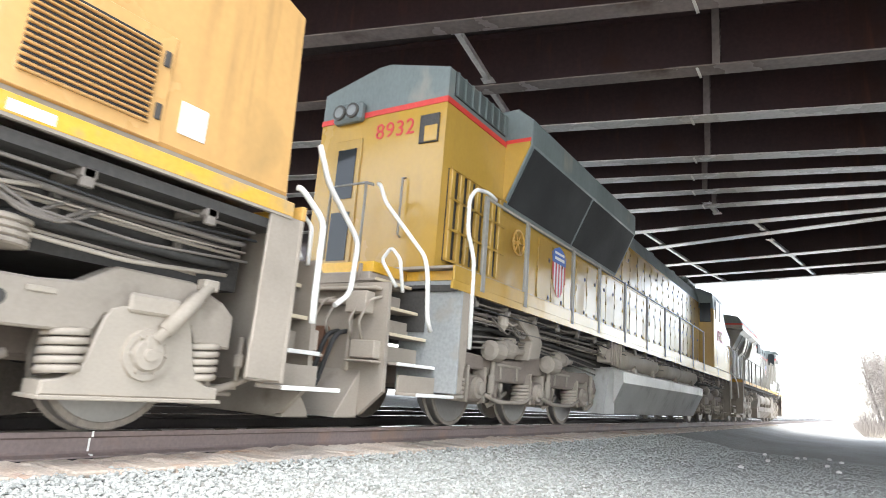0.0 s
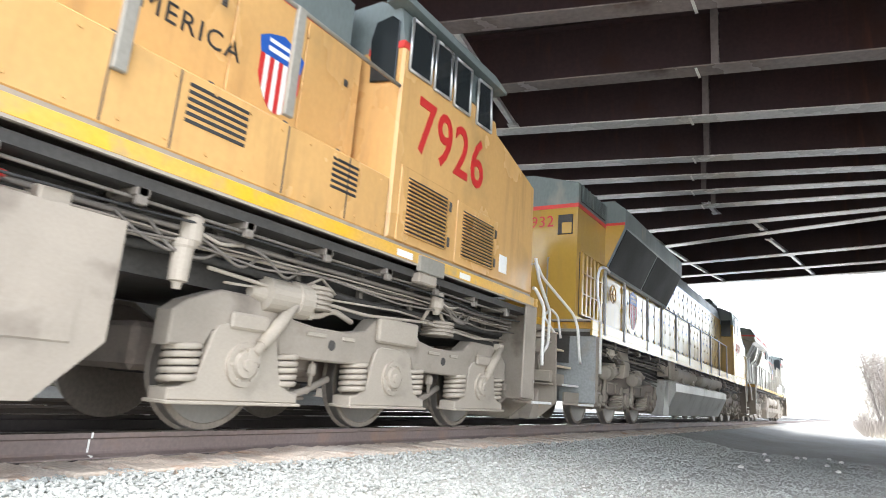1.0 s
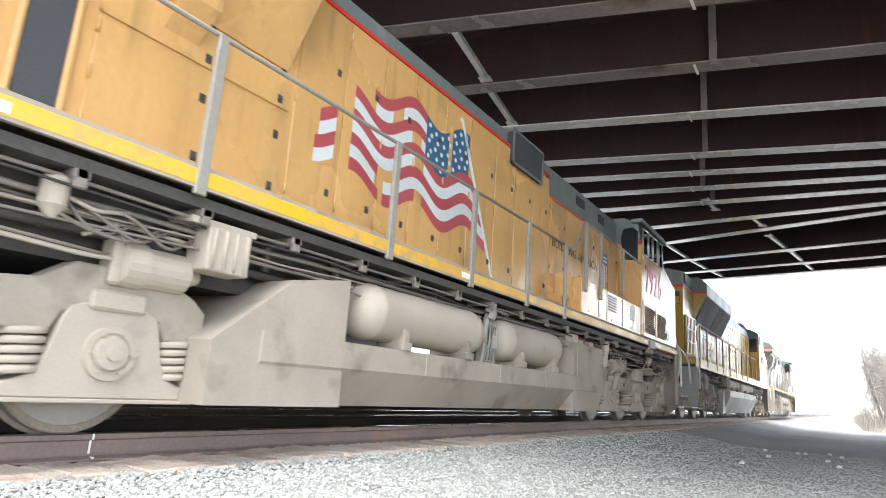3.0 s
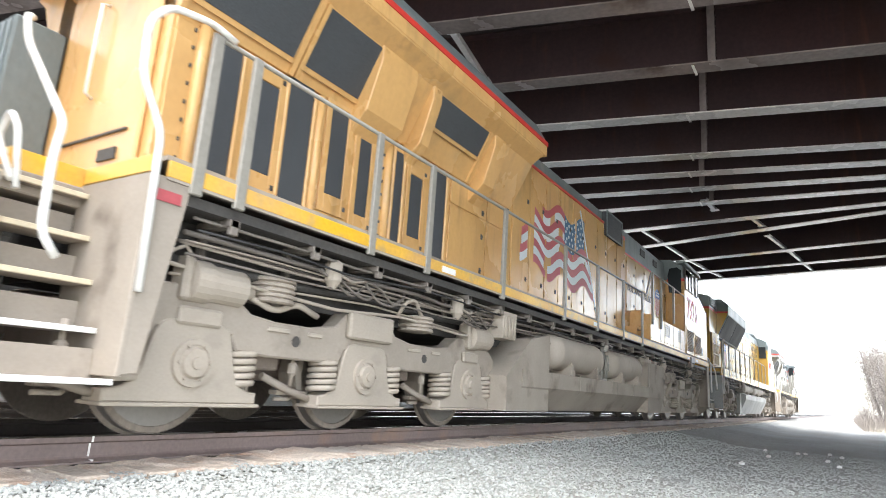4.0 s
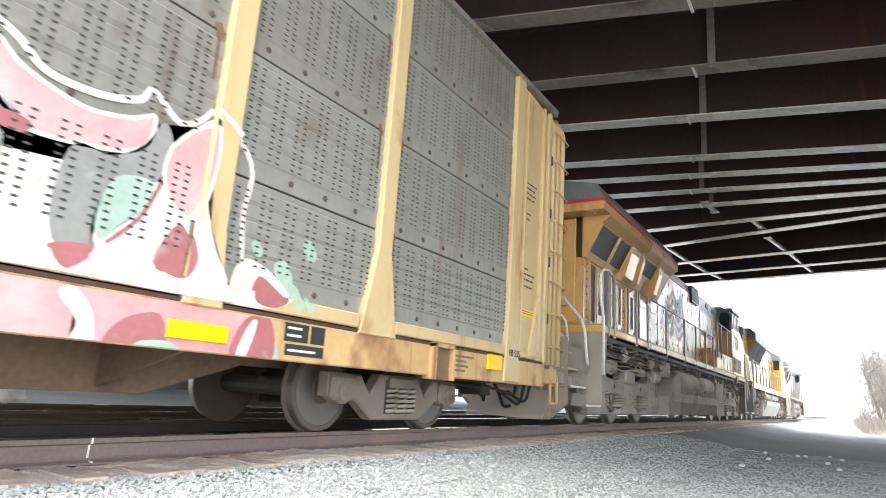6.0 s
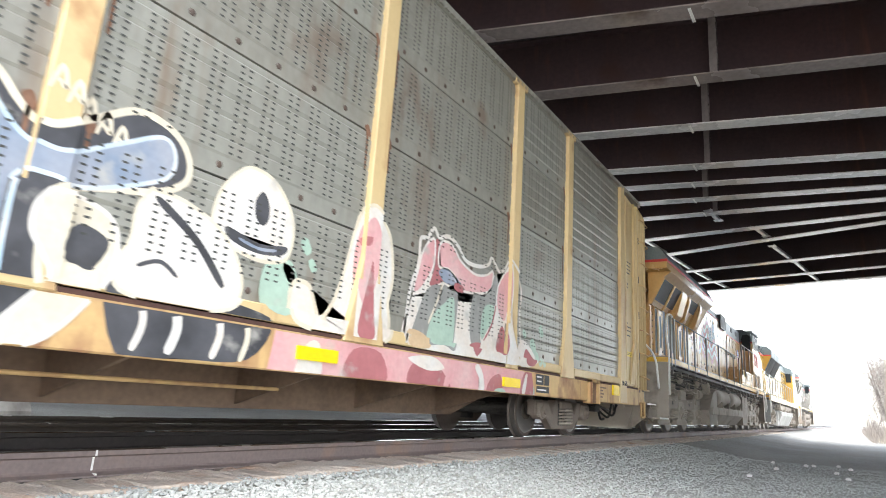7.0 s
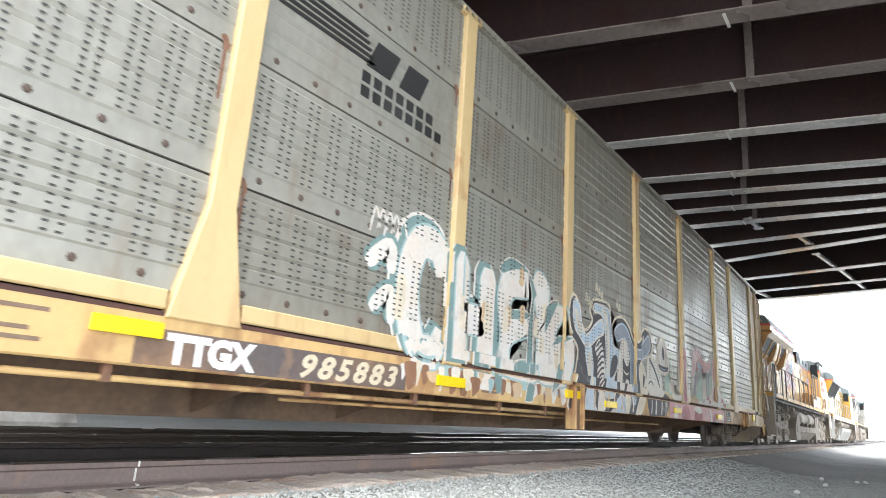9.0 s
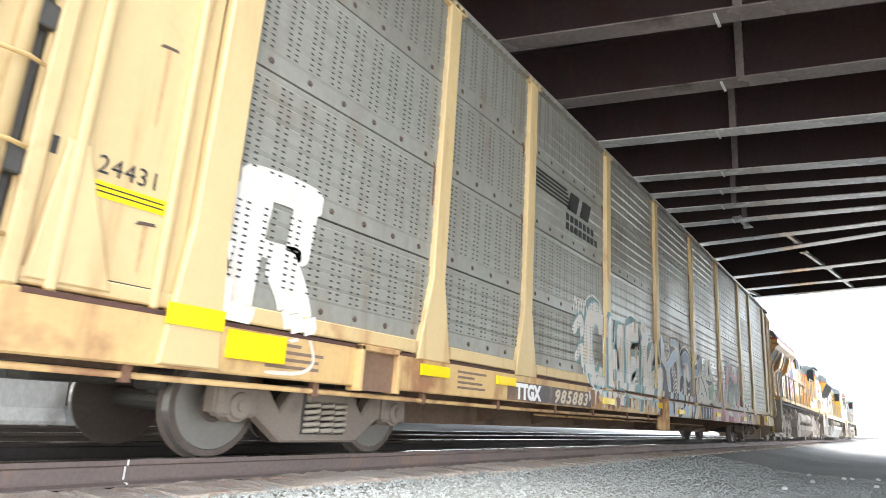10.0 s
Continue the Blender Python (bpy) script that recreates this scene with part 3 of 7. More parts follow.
scrub("dry_brush", 5200, 46, 110, -18.0, -6.3, 1.2, 0.013, BRUSH, "tangled dry brush on the bank beyond the bridge", 2)
scrub("dry_grass_tufts", 2600, 44, 90, -13.0, -6.6, 0.3, 0.007, GRASS, "dry pale grass tufts beside the gravel", 6)
for k in range(14):
    x = 50 + 3.4 * k + random.uniform(-1, 1)
    out = random.uniform(0.0, 2.6)
    twiggy_tree(x, -6.4 - out - 0.012 * (x - 50), 2.2 + 1.7 * out * random.uniform(0.7, 1.1), 1.5 + 0.4 * out, 700, 20 + k, "leafless pale shrub on the bank beyond the bridge")
# ---- running gear shared by the vehicles ----
MOVING, ROLLING = [], []      # things that run with the train; wheelsets with their axle's place and radius


def proto(bm, mat, name="proto"):
    """A mesh made once, for pieces that are alike."""
    me = bpy.data.meshes.new(name)
    bmesh.ops.recalc_face_normals(bm, faces=bm.faces)
    bm.to_mesh(me)
    bm.free()
    me.materials.append(mat)
    return me


def place(name, me, parent, m, label=""):
    o = new(name, me)
    o.parent = parent
    o.matrix_local = Matrix.Translation((-SHIFT[0], 0, 0)) @ m
    if label:
        o["label"] = label
    return o


def wheel_mesh(r, side):
    """A rolled wheel: flange inside, tread, dished plate and hub outside."""
    s = side
    bm = bmesh.new()
    lathe(bm, (0, s * 0.68, 0), (0, s, 0), [(0.0, 0.05), (0.0, r - 0.05), (0.0, r + 0.02), (0.012, r + 0.028), (0.028, r + 0.012), (0.036, r), (0.13, r - 0.006),
          (0.136, r - 0.012), (0.136, r - 0.055), (0.085, r - 0.085), (0.065, r * 0.5), (0.085, 0.16), (0.15, 0.14), (0.155, 0.10)], 40)
    return bm


WHEELS = {}
def wheelset(parent, x, r):
    if r not in WHEELS:
        bm = wheel_mesh(r, -1)
        mat = WHEEL if r > 0.5 else WHEEL_DARK
        near = proto(bm, mat, "wheel")
        far = proto(wheel_mesh(r, 1), mat, "wheel")
        axle = proto(made(lathe, (0, -1.0, 0), (0, 1, 0), [(0, 0.07), (0.2, 0.08), (0.3, 0.1), (1.7, 0.1), (1.8, 0.08), (2.0, 0.07)], 12), GRIME, "axle")
        bright = [proto(made(lathe, (0, s * 0.72, 0), (0, s, 0), [(0.0, r + 0.0015), (0.07, r - 0.001), (0.088, r - 0.004)], 40), TREAD, "tread") for s in (-1, 1)]
        WHEELS[r] = (near, far, axle, *bright)
    near, far, axle, tread, tread_far = WHEELS[r]
    ob = place("wheelset", axle, parent, pose(x, 0, r))
    for name, me in (("wheel", near), ("wheel", far), ("tread", tread), ("tread", tread_far)):
        w = new(name, me)
        w.parent = ob
    ROLLING.append((ob, x - SHIFT[0], r))
    return ob


PIECES = {}
def loco_pieces():
    """Truck pieces round one axle at the origin, on the near side (-y)."""
    if PIECES:
        return PIECES
    bm = bmesh.new()       # pedestal with its spring tray
    flank = [(0.66, 0.35), (0.56, 0.365), (0.47, 0.41), (0.415, 0.49), (0.385, 0.60), (0.34, 0.78), (0.30, 0.85), (0.22, 0.88)]
    prism(bm, [(-0.66, 0.26), (0.66, 0.26)] + flank + [(-x, z) for x, z in flank[::-1]], -1.20, -0.96, "y", 0.012)
    box(bm, -0.68, 0.68, -1.23, -0.93, 0.235, 0.262, 0.006)
    PIECES["journal_box"] = proto(bm, DUST_LIGHT, "journal_box")
    bm = bmesh.new()
    lathe(bm, (0, -1.20, 0.56), (0, -1, 0), [(0, 0.185), (0.03, 0.18), (0.031, 0.14), (0.02, 0.13), (0.021, 0.12), (0.055, 0.105), (0.056, 0.05), (0.075, 0.045)], 24)
    for k in range(6):
        a = 1.047 * k
        lathe(bm, (0.14 * math.cos(a), -1.225, 0.56 + 0.14 * math.sin(a)), (0, -1, 0), [(0, 0.016), (0.02, 0.014)], 6)
    PIECES["journal_cover"] = proto(bm, DUST_LIGHT, "journal_cover")
    bm = bmesh.new()
    coil(bm, 0.0, -1.09, 0.385, 0.68, 0.125, 0.030, 5)
    PIECES["coil_spring"] = proto(bm, DUST_LIGHT, "coil_spring")
    bm = bmesh.new()
    tube(bm, [(-0.16, -1.24, 0.66), (0.20, -1.27, 1.12)], 0.045, 8)
    tube(bm, [(-0.10, -1.24, 0.735), (0.12, -1.265, 1.02)], 0.058, 10)
    box(bm, -0.24, -0.10, -1.26, -1.18, 0.58, 0.70, 0.01)
    box(bm, 0.14, 0.27, -1.29, -1.18, 1.08, 1.17, 0.01)
    PIECES["damper"] = proto(bm, DUST_LIGHT, "damper")
    bm = bmesh.new()
    lathe(bm, (-0.36, -1.17, 1.18), (1, 0, 0), [(0, 0.12), (0.02, 0.165), (0.18, 0.17), (0.19, 0.15), (0.52, 0.15), (0.54, 0.09), (0.66, 0.05)], 20)
    box(bm, -0.42, -0.34, -1.26, -1.08, 1.02, 1.36, 0.02)
    tube(bm, [(-0.3, -1.2, 1.32), (-0.45, -1.26, 1.42), (-0.65, -1.26, 1.3)], 0.016, 6)
    PIECES["brake_cylinder"] = proto(bm, DUST_LIGHT, "brake_cylinder")
    bm = bmesh.new()       # brake head and hanger against a tread
    prism(bm, [(0.56, 0.30), (0.66, 0.32), (0.72, 0.55), (0.66, 0.76), (0.58, 0.72), (0.62, 0.52)], -0.92, -0.68, "y", 0.01)
    tube(bm, [(0.66, -0.9, 0.4), (0.8, -0.95, 0.3), (0.98, -0.95, 0.3)], 0.02, 6)
    box(bm, 0.60, 1.0, -1.0, -0.9, 0.34, 0.38)
    tube(bm, [(0.60, -1.06, 0.30), (0.90, -1.05, 0.38), (1.22, -1.02, 0.50)], 0.035, 6)
    tube(bm, [(0.92, -1.08, 0.42), (0.92, -1.08, 0.78)], 0.022, 6)
    lathe(bm, (0.92, -1.08, 0.52), (0, 0, 1), [(0, 0.03), (0.02, 0.045), (0.1, 0.045), (0.12, 0.03)], 8)
    PIECES["brake_rigging"] = proto(bm, DUST, "brake_rigging")
    return PIECES


def mirror_y(m=Matrix.Identity(4)):
    return m @ Matrix.Diagonal((1, -1, 1, 1))


def loco_truck(loco, axles, dampers, cylinders, forward=1):
    """A three-axle truck: a cast side frame each side that arches over the axles and dips between them, with pedestals, springs and brakes."""
    p = loco_pieces()
    a, b, c = axles
    for side in (-1, 1):
        top = [(a - 0.72, 0.92), (a - 0.60, 1.02), (a - 0.30, 1.14), (a + 0.30, 1.14), (a + 0.52, 1.0), (a + 0.80, 0.97), (b - 0.80, 0.97), (b - 0.50, 1.02), (b - 0.34, 1.17), (b + 0.34, 1.17),
               (b + 0.50, 1.02), (b + 0.80, 0.97), (c - 0.80, 0.97), (c - 0.52, 1.0), (c - 0.30, 1.14), (c + 0.30, 1.14), (c + 0.60, 1.02), (c + 0.72, 0.92)]
        low = []
        for x in (c, b, a):
            low += [(x + 0.72, 0.66), (x + 0.40, 0.68), (x + 0.34, 0.80), (x - 0.34, 0.80), (x - 0.40, 0.68), (x - 0.72, 0.66)]
        bm = bmesh.new()
        y0, y1 = sorted((side * 1.19, side * 0.98))
        prism(bm, top + low, y0, y1, "y", 0.015)
        frame_part = part("side_frame", bm, DUST, loco)
        if side < 0:
            pads = []
            for x, y in ((a, b), (b, c)):
                mid = (x + y) / 2
                pads += [(mid - 0.34, mid - 0.08, -1.21, -1.19, 0.88, 0.92), (mid + 0.16, mid + 0.34, -1.21, -1.19, 0.88, 0.92)]
            pieces("casting_pad", pads, DUST_LIGHT, frame_part, 0.006)
            for x, y in ((a, b), (b, c)):
                part("drain_slot", made(lathe, (0.5 * (x + y) + 0.02, -1.186, 0.82), (0, -1, 0), [(0, 0.052), (0.008, 0.05)], 14), GRIME, frame_part, "dark round hole")
            pieces("spring_hanger", [(b - 0.36, b + 0.36, -1.26, -1.19, 0.92, 1.19), (a - 0.2, a + 0.2, -1.235, -1.19, 0.84, 0.98), (c - 0.2, c + 0.2, -1.235, -1.19, 0.84, 0.98)], DUST_LIGHT, frame_part, 0.02)
    bm = bmesh.new()
    for x in (a + 0.9, b + 0.9):
        box(bm, x - 0.16, x + 0.16, -1.0, 1.0, 0.55, 0.95, 0.02)
    box(bm, a - 0.6, c + 0.6, -0.55, 0.55, 0.45, 0.85, 0.05)
    part("bolster", bm, TRUCK, loco)
    for x in axles:
        for name, d in (("journal_box", 0), ("journal_cover", 0), ("coil_spring", -0.52), ("coil_spring", 0.52)):
            place(name, p[name], loco, pose(x + d, 0, 0))
        place("journal_box", p["journal_box"], loco, pose(x, 0, 0, 0, 0, 180))
        place("brake_rigging", p["brake_rigging"], loco, pose(x, 0, 0) if forward > 0 else pose(x, 0, 0) @ Matrix.Diagonal((-1, 1, 1, 1)))
        wheelset(loco, x, 0.52)
    for x in dampers:
        place("damper", p["damper"], loco, pose(x, 0, 0))
    for x, turn in cylinders:
        place("brake_cylinder", p["brake_cylinder"], loco, pose(x, 0, 0) @ Matrix.Diagonal((turn, 1, 1, 1)))
    bm = bmesh.new()
    tube(bm, [(a - 0.5, -1.22, 1.28), (a + 0.4, -1.24, 1.22), (b - 0.6, -1.24, 1.17), (b + 0.5, -1.24, 1.24), (c - 0.3, -1.24, 1.18), (c + 0.55, -1.22, 1.24)], 0.017, 6, 0.1)
    tube(bm, [(a - 0.3, -1.18, 1.20), (b, -1.2, 1.30), (c + 0.3, -1.18, 1.20)], 0.012, 6, 0.1)
    tube(bm, [(b + 0.45, -1.22, 1.25), (b + 0.52, -1.28, 1.42), (b + 0.7, -1.28, 1.46), (b + 0.85, -1.26, 1.3), (b + 1.1, -1.22, 1.2)], 0.022, 7, 0.08)
    tube(bm, [(a + 0.45, -1.16, 1.16), (a + 0.75, -1.2, 1.05), (a + 1.0, -1.2, 1.16), (a + 1.3, -1.18, 1.08)], 0.03, 7, 0.1)
    part("air_pipe", bm, DUST_LIGHT, loco)
    for x, n in ((a + 0.75, 5), (b + 0.95, 4)):
        steps = []
        for k in range(n):
            steps += [(0.045 * k, 0.195), (0.045 * k + 0.010, 0.215), (0.045 * k + 0.034, 0.215), (0.045 * k + 0.0449, 0.195)]
        part("rubber_mount", made(lathe, (x, -1.12, 1.12), (0, 0, 1), steps, 18), DUST, loco)


def radial_truck(loco, axles):
    """A three-axle steering truck: a slim cast frame, small journal boxes on springs, brake cylinders above and long tie rods below."""
    p = loco_pieces()
    a, b, c = axles
    top = [(a - 0.88, 0.70), (a - 0.72, 0.90), (a - 0.3, 0.99), (a + 0.5, 0.96), (b - 0.6, 0.98), (b - 0.32, 1.10), (b + 0.32, 1.10), (b + 0.6, 0.98), (c - 0.5, 0.96), (c + 0.3, 0.99), (c + 0.72, 0.90), (c + 0.88, 0.70)]
    low = [(c + 0.84, 0.60), (c + 0.42, 0.66), (c + 0.32, 0.78), (c - 0.32, 0.78), (c - 0.42, 0.64), (b + 0.42, 0.64), (b + 0.32, 0.80), (b - 0.32, 0.80), (b - 0.42, 0.64), (a + 0.42, 0.64), (a + 0.32, 0.78), (a - 0.32, 0.78), (a - 0.42, 0.66), (a - 0.84, 0.60)]
    for side in (-1, 1):
        frame_part = part("side_frame", made(prism, top + low, *sorted((side * 1.17, side * 1.0)), "y", 0.02), TRUCK, loco)
        if side > 0:
            continue
        for x in axles:
            box_part = part("journal_box", made(box, x - 0.2, x + 0.2, -1.19, -0.98, 0.36, 0.70, 0.03), TRUCK, frame_part)
            part("journal_cover", made(lathe, (x, -1.19, 0.53), (0, -1, 0), [(0, 0.15), (0.05, 0.14), (0.055, 0.09), (0.10, 0.08), (0.11, 0.03)], 18), DUST, box_part)
            pieces("wear_plate", [(x - 0.27, x - 0.21, -1.2, -1.0, 0.34, 0.82), (x + 0.21, x + 0.27, -1.2, -1.0, 0.34, 0.82)], DUST, box_part, 0.01)
            part("shock_absorber", made(lathe, (x + 0.34, -1.22, 0.42), (0.12, 0, 1), [(0, 0.03), (0.04, 0.03), (0.05, 0.05), (0.30, 0.05), (0.31, 0.035), (0.52, 0.035)], 10), DUST, frame_part)
            place("coil_spring", p["coil_spring"], loco, pose(x - 0.42, 0.0, 0.02) @ Matrix.Diagonal((0.75, 1, 0.9, 1)))
        for u, v in ((a, b), (b, c)):
            part("tie_rod", made(tube, [(u + 0.2, -1.2, 0.46), (u + 0.6, -1.22, 0.36), (v - 0.6, -1.22, 0.36), (v - 0.2, -1.2, 0.46)], 0.03, 7, 0.08), DUST, frame_part)
            part("casting_rib", boxes([(0.5 * (u + v) - 0.4, 0.5 * (u + v) + 0.4, -1.19, -1.165, 0.86, 0.90), (0.5 * (u + v) - 0.3, 0.5 * (u + v) - 0.25, -1.19, -1.165, 0.68, 0.86), (0.5 * (u + v) + 0.25, 0.5 * (u + v) + 0.3, -1.19, -1.165, 0.68, 0.86)], 0.008), DUST, frame_part)
            part("brake_cylinder", made(lathe, (0.5 * (u + v) - 0.45, -1.22, 1.12), (1, 0, 0), [(0, 0.06), (0.03, 0.13), (0.26, 0.14), (0.28, 0.11), (0.46, 0.10), (0.5, 0.05), (0.8, 0.04)], 18), DUST, loco)
            part("brake_lever", made(prism, [(u + 0.62, 0.34), (u + 0.72, 0.34), (u + 0.86, 1.2), (u + 0.74, 1.22)], -1.14, -1.06, "y", 0.01), TRUCK, loco)
        for k in range(3):
            part("air_pipe", made(tube, [(a - 0.6, -1.2, 1.02 + 0.08 * k), (a + 0.4, -1.23, 1.10 + 0.07 * k), (b, -1.22, 1.18 + 0.05 * k), (c - 0.5, -1.23, 1.06 + 0.09 * k), (c + 0.7, -1.2, 0.98 + 0.1 * k)], 0.014, 6, 0.1), PIPE, loco)
        part("secondary_spring", made(lathe, (b - 1.0, -1.08, 1.0), (0, 0, 1), [(0, 0.16), (0.05, 0.18), (0.1, 0.16), (0.15, 0.18), (0.2, 0.16), (0.25, 0.18), (0.3, 0.16)], 16), DUST, loco)
    part("bolster", boxes([(a - 0.6, c + 0.6, -0.55, 0.55, 0.45, 0.9)], 0.05), TRUCK, loco)
    for x in axles:
        place("brake_rigging", p["brake_rigging"], loco, pose(x, 0, 0))
        wheelset(loco, x, 0.52)


def corner_steps(loco, x, way, low=False, plate=None, back=0.0):
    """A stepwell at the end: treads that climb inwards beside a broad plate, with risers and white grab rails. way: +1 towards +x."""
    X = lambda d: x + way * d
    d = 0.09 if low else 0.05
    for s in (-1, 1):
        bm = bmesh.new()
        foot = -0.28 if low else -0.08
        prism(bm, [(X(d), 1.80), (X(-0.26), 1.80), (X(foot), 0.46), (X(d + 0.02), 0.44)], s * 1.475, s * 1.505, "y", 0.006)
        well = part("stepwell", bm, DUST, loco)
        bm = bmesh.new()
        box(bm, *sorted((X(d - 0.02), X(d + 0.02))), *sorted((s * 0.62, s * 1.51)), 0.43, 1.80, 0.006)
        part("stepwell_plate", bm, plate or DUST, well, "broad plate beside the steps")
        part("plate_stripe", boxes([(*sorted((X(d - 0.02), X(d + 0.026))), *sorted((s * 0.66, s * 1.515)), 1.802, 1.925)], 0.004), SILL, well, "bright yellow stripe")
        for k, (z, y) in enumerate(((0.40, 1.49), (0.72, 1.19), (1.05, 1.03), (1.37, 0.89), (1.70, 0.76))):
            bm = bmesh.new()
            box(bm, *sorted((X(d + 0.02), X(0.80))), *sorted((s * (y - 0.32), s * y)), z - 0.02, z + 0.012, 0.005)
            tread = part("step", bm, DUST, well)
            part("riser", boxes([(*sorted((X(d + 0.02), X(0.80))), *sorted((s * (y - 0.31), s * (y - 0.28))), z + 0.012, z + 0.20)]), DUST, tread)
            part("step_edge", boxes([(*sorted((X(d + 0.022), X(0.82))), *sorted((s * (y - 0.02), s * (y + 0.012))), z - 0.022, z + 0.016)], 0.004), LETTER_WHITE if k < 2 else STEP_EDGE, tread)
    bm = bmesh.new()
    if low:
        tube(bm, [(X(0.33), -1.53, 0.95), (X(0.32), -1.53, 1.15), (X(0.32), -1.53, 1.86), (X(0.04), -1.5, 2.08), (X(0.0), -1.48, 2.08)], 0.027, 8, 0.1)
    else:
        tube(bm, [(X(p - back), -1.53, z) for p, z in ((0.03, 0.98), (0.06, 2.08), (0.26, 2.42), (0.28, 2.82), (0.14, 3.0), (-0.2, 3.06), (-0.42, 3.02))], 0.027, 8, 0.09)
    rail = part("corner_handrail", bm, WHITE, loco, "white painted handrail")
    bm = bmesh.new()
    if low:
        tube(bm, [(X(0.33), -1.35, 2.62), (X(0.50), -1.35, 2.3), (X(1.04), -1.33, 1.86), (X(1.0), -1.33, 1.32), (X(0.8), -1.33, 1.18)], 0.027, 8, 0.1)
    else:
        tube(bm, [(X(0.50), -1.38, 1.12), (X(0.62), -1.40, 1.25), (X(0.62), -1.36, 1.75), (X(0.55), -1.25, 2.0), (X(0.62), -0.62, 2.72), (X(0.62), -0.52, 2.95), (X(0.55), -0.42, 3.0)], 0.027, 8, 0.1)
    part("corner_handrail", bm, WHITE, loco, "white painted handrail")
    bm = bmesh.new()
    tube(bm, [(X(0.66), -1.05, 1.55), (X(0.70), -1.0, 1.95), (X(0.70), -0.85, 2.1), (X(0.70), -0.72, 1.95), (X(0.66), -0.95, 1.62)], 0.022, 8, 0.06)
    part("uncoupling_lever", bm, WHITE, loco)


def pilot(loco, x, way):
    """The end sheet over the rails with its plough edge, coupler, hoses and brackets."""
    bm = bmesh.new()
    X = lambda d: x + way * d
    prism(bm, [(-1.12, 0.40), (-0.82, 0.14), (-0.7, 0.12), (0.7, 0.12), (0.82, 0.14), (1.12, 0.40), (1.08, 1.62), (-1.08, 1.62)], X(-0.06), X(0.0), "x")
    plate = part("pilot", bm, DUST, loco)
    bm = bmesh.new()
    prism(bm, [(X(0), 0.62), (X(0.34), 0.16), (X(0.36), 0.10), (X(0), 0.10)], -0.8, 0.8, "y", 0.01)
    part("plough", bm, DUST, plate)
    bm = bmesh.new()
    box(bm, *sorted((X(0), X(0.42))), -0.12, 0.12, 0.78, 0.98, 0.02)
    prism(bm, [(X(0.38), -0.16), (X(0.62), -0.20), (X(0.70), -0.05), (X(0.60), 0.02), (X(0.66), 0.16), (X(0.48), 0.18), (X(0.38), 0.14)], 0.72, 1.04, "z", 0.015)
    box(bm, *sorted((X(0.0), X(0.1))), -0.28, 0.28, 0.68, 1.1, 0.02)
    part("coupler", bm, RUST, loco, "rusty knuckle coupler")
    for y0, sag, end in ((-0.55, 0.35, -0.35), (-0.42, 0.30, -0.25), (0.5, 0.32, 0.3)):
        bm = bmesh.new()
        tube(bm, [(X(0.02), y0, 1.05), (X(0.22), y0, 1.0), (X(0.36), (y0 + end) / 2, sag), (X(0.62), end, sag + 0.12), (X(0.9), end, sag + 0.2)], 0.028, 8, 0.15)
        part("air_hose", bm, RUBBER, plate, "black rubber air hose")
    bm = bmesh.new()
    for y0, y1, z0, z1, d in ((-1.05, -0.7, 0.75, 0.95, 0.12), (-0.9, -0.6, 1.25, 1.5, 0.16), (0.3, 0.7, 1.25, 1.5, 0.14), (-1.08, -0.68, 0.70, 0.73, 0.18), (-0.5, 0.5, 1.36, 1.42, 0.1), (-0.62, -0.58, 0.6, 1.6, 0.06), (-1.0, 1.0, 1.52, 1.56, 0.12)):
        box(bm, *sorted((X(0), X(d))), y0, y1, z0, z1, 0.012)
    for y0 in (-1.0, -0.85, -0.5, -0.3, 0.2, 0.4, 0.8):
        tube(bm, [(X(0.0), y0, 1.45), (X(0.14), y0 + 0.05, 1.40), (X(0.18), y0 + 0.16, 1.15), (X(0.05), y0 + 0.2, 0.95)], 0.018, 6, 0.05)
    part("bracket", bm, DUST_LIGHT, plate)


def side_rail(loco, posts, z0=1.73, z1=3.0, name_rail="handrail"):
    bm = bmesh.new()
    tube(bm, [(posts[0], -1.5, z1), (posts[-1], -1.5, z1)], 0.021, 7)
    rail = part(name_rail, bm, RAILGREY, loco)
    for x in posts:
        bm = bmesh.new()
        prism(bm, [(x - 0.05, z0), (x + 0.05, z0), (x + 0.045, z1 + 0.01), (x - 0.045, z1 + 0.01)], -1.535, -1.49, "y", 0.008)
        part("handrail_post", bm, RAILGREY, rail)
        bm = bmesh.new()
        for z in (z0 + 0.05, z0 + 0.16):
            lathe(bm, (x, -1.535, z), (0, -1, 0), [(0, 0.014), (0.014, 0.012)], 6)


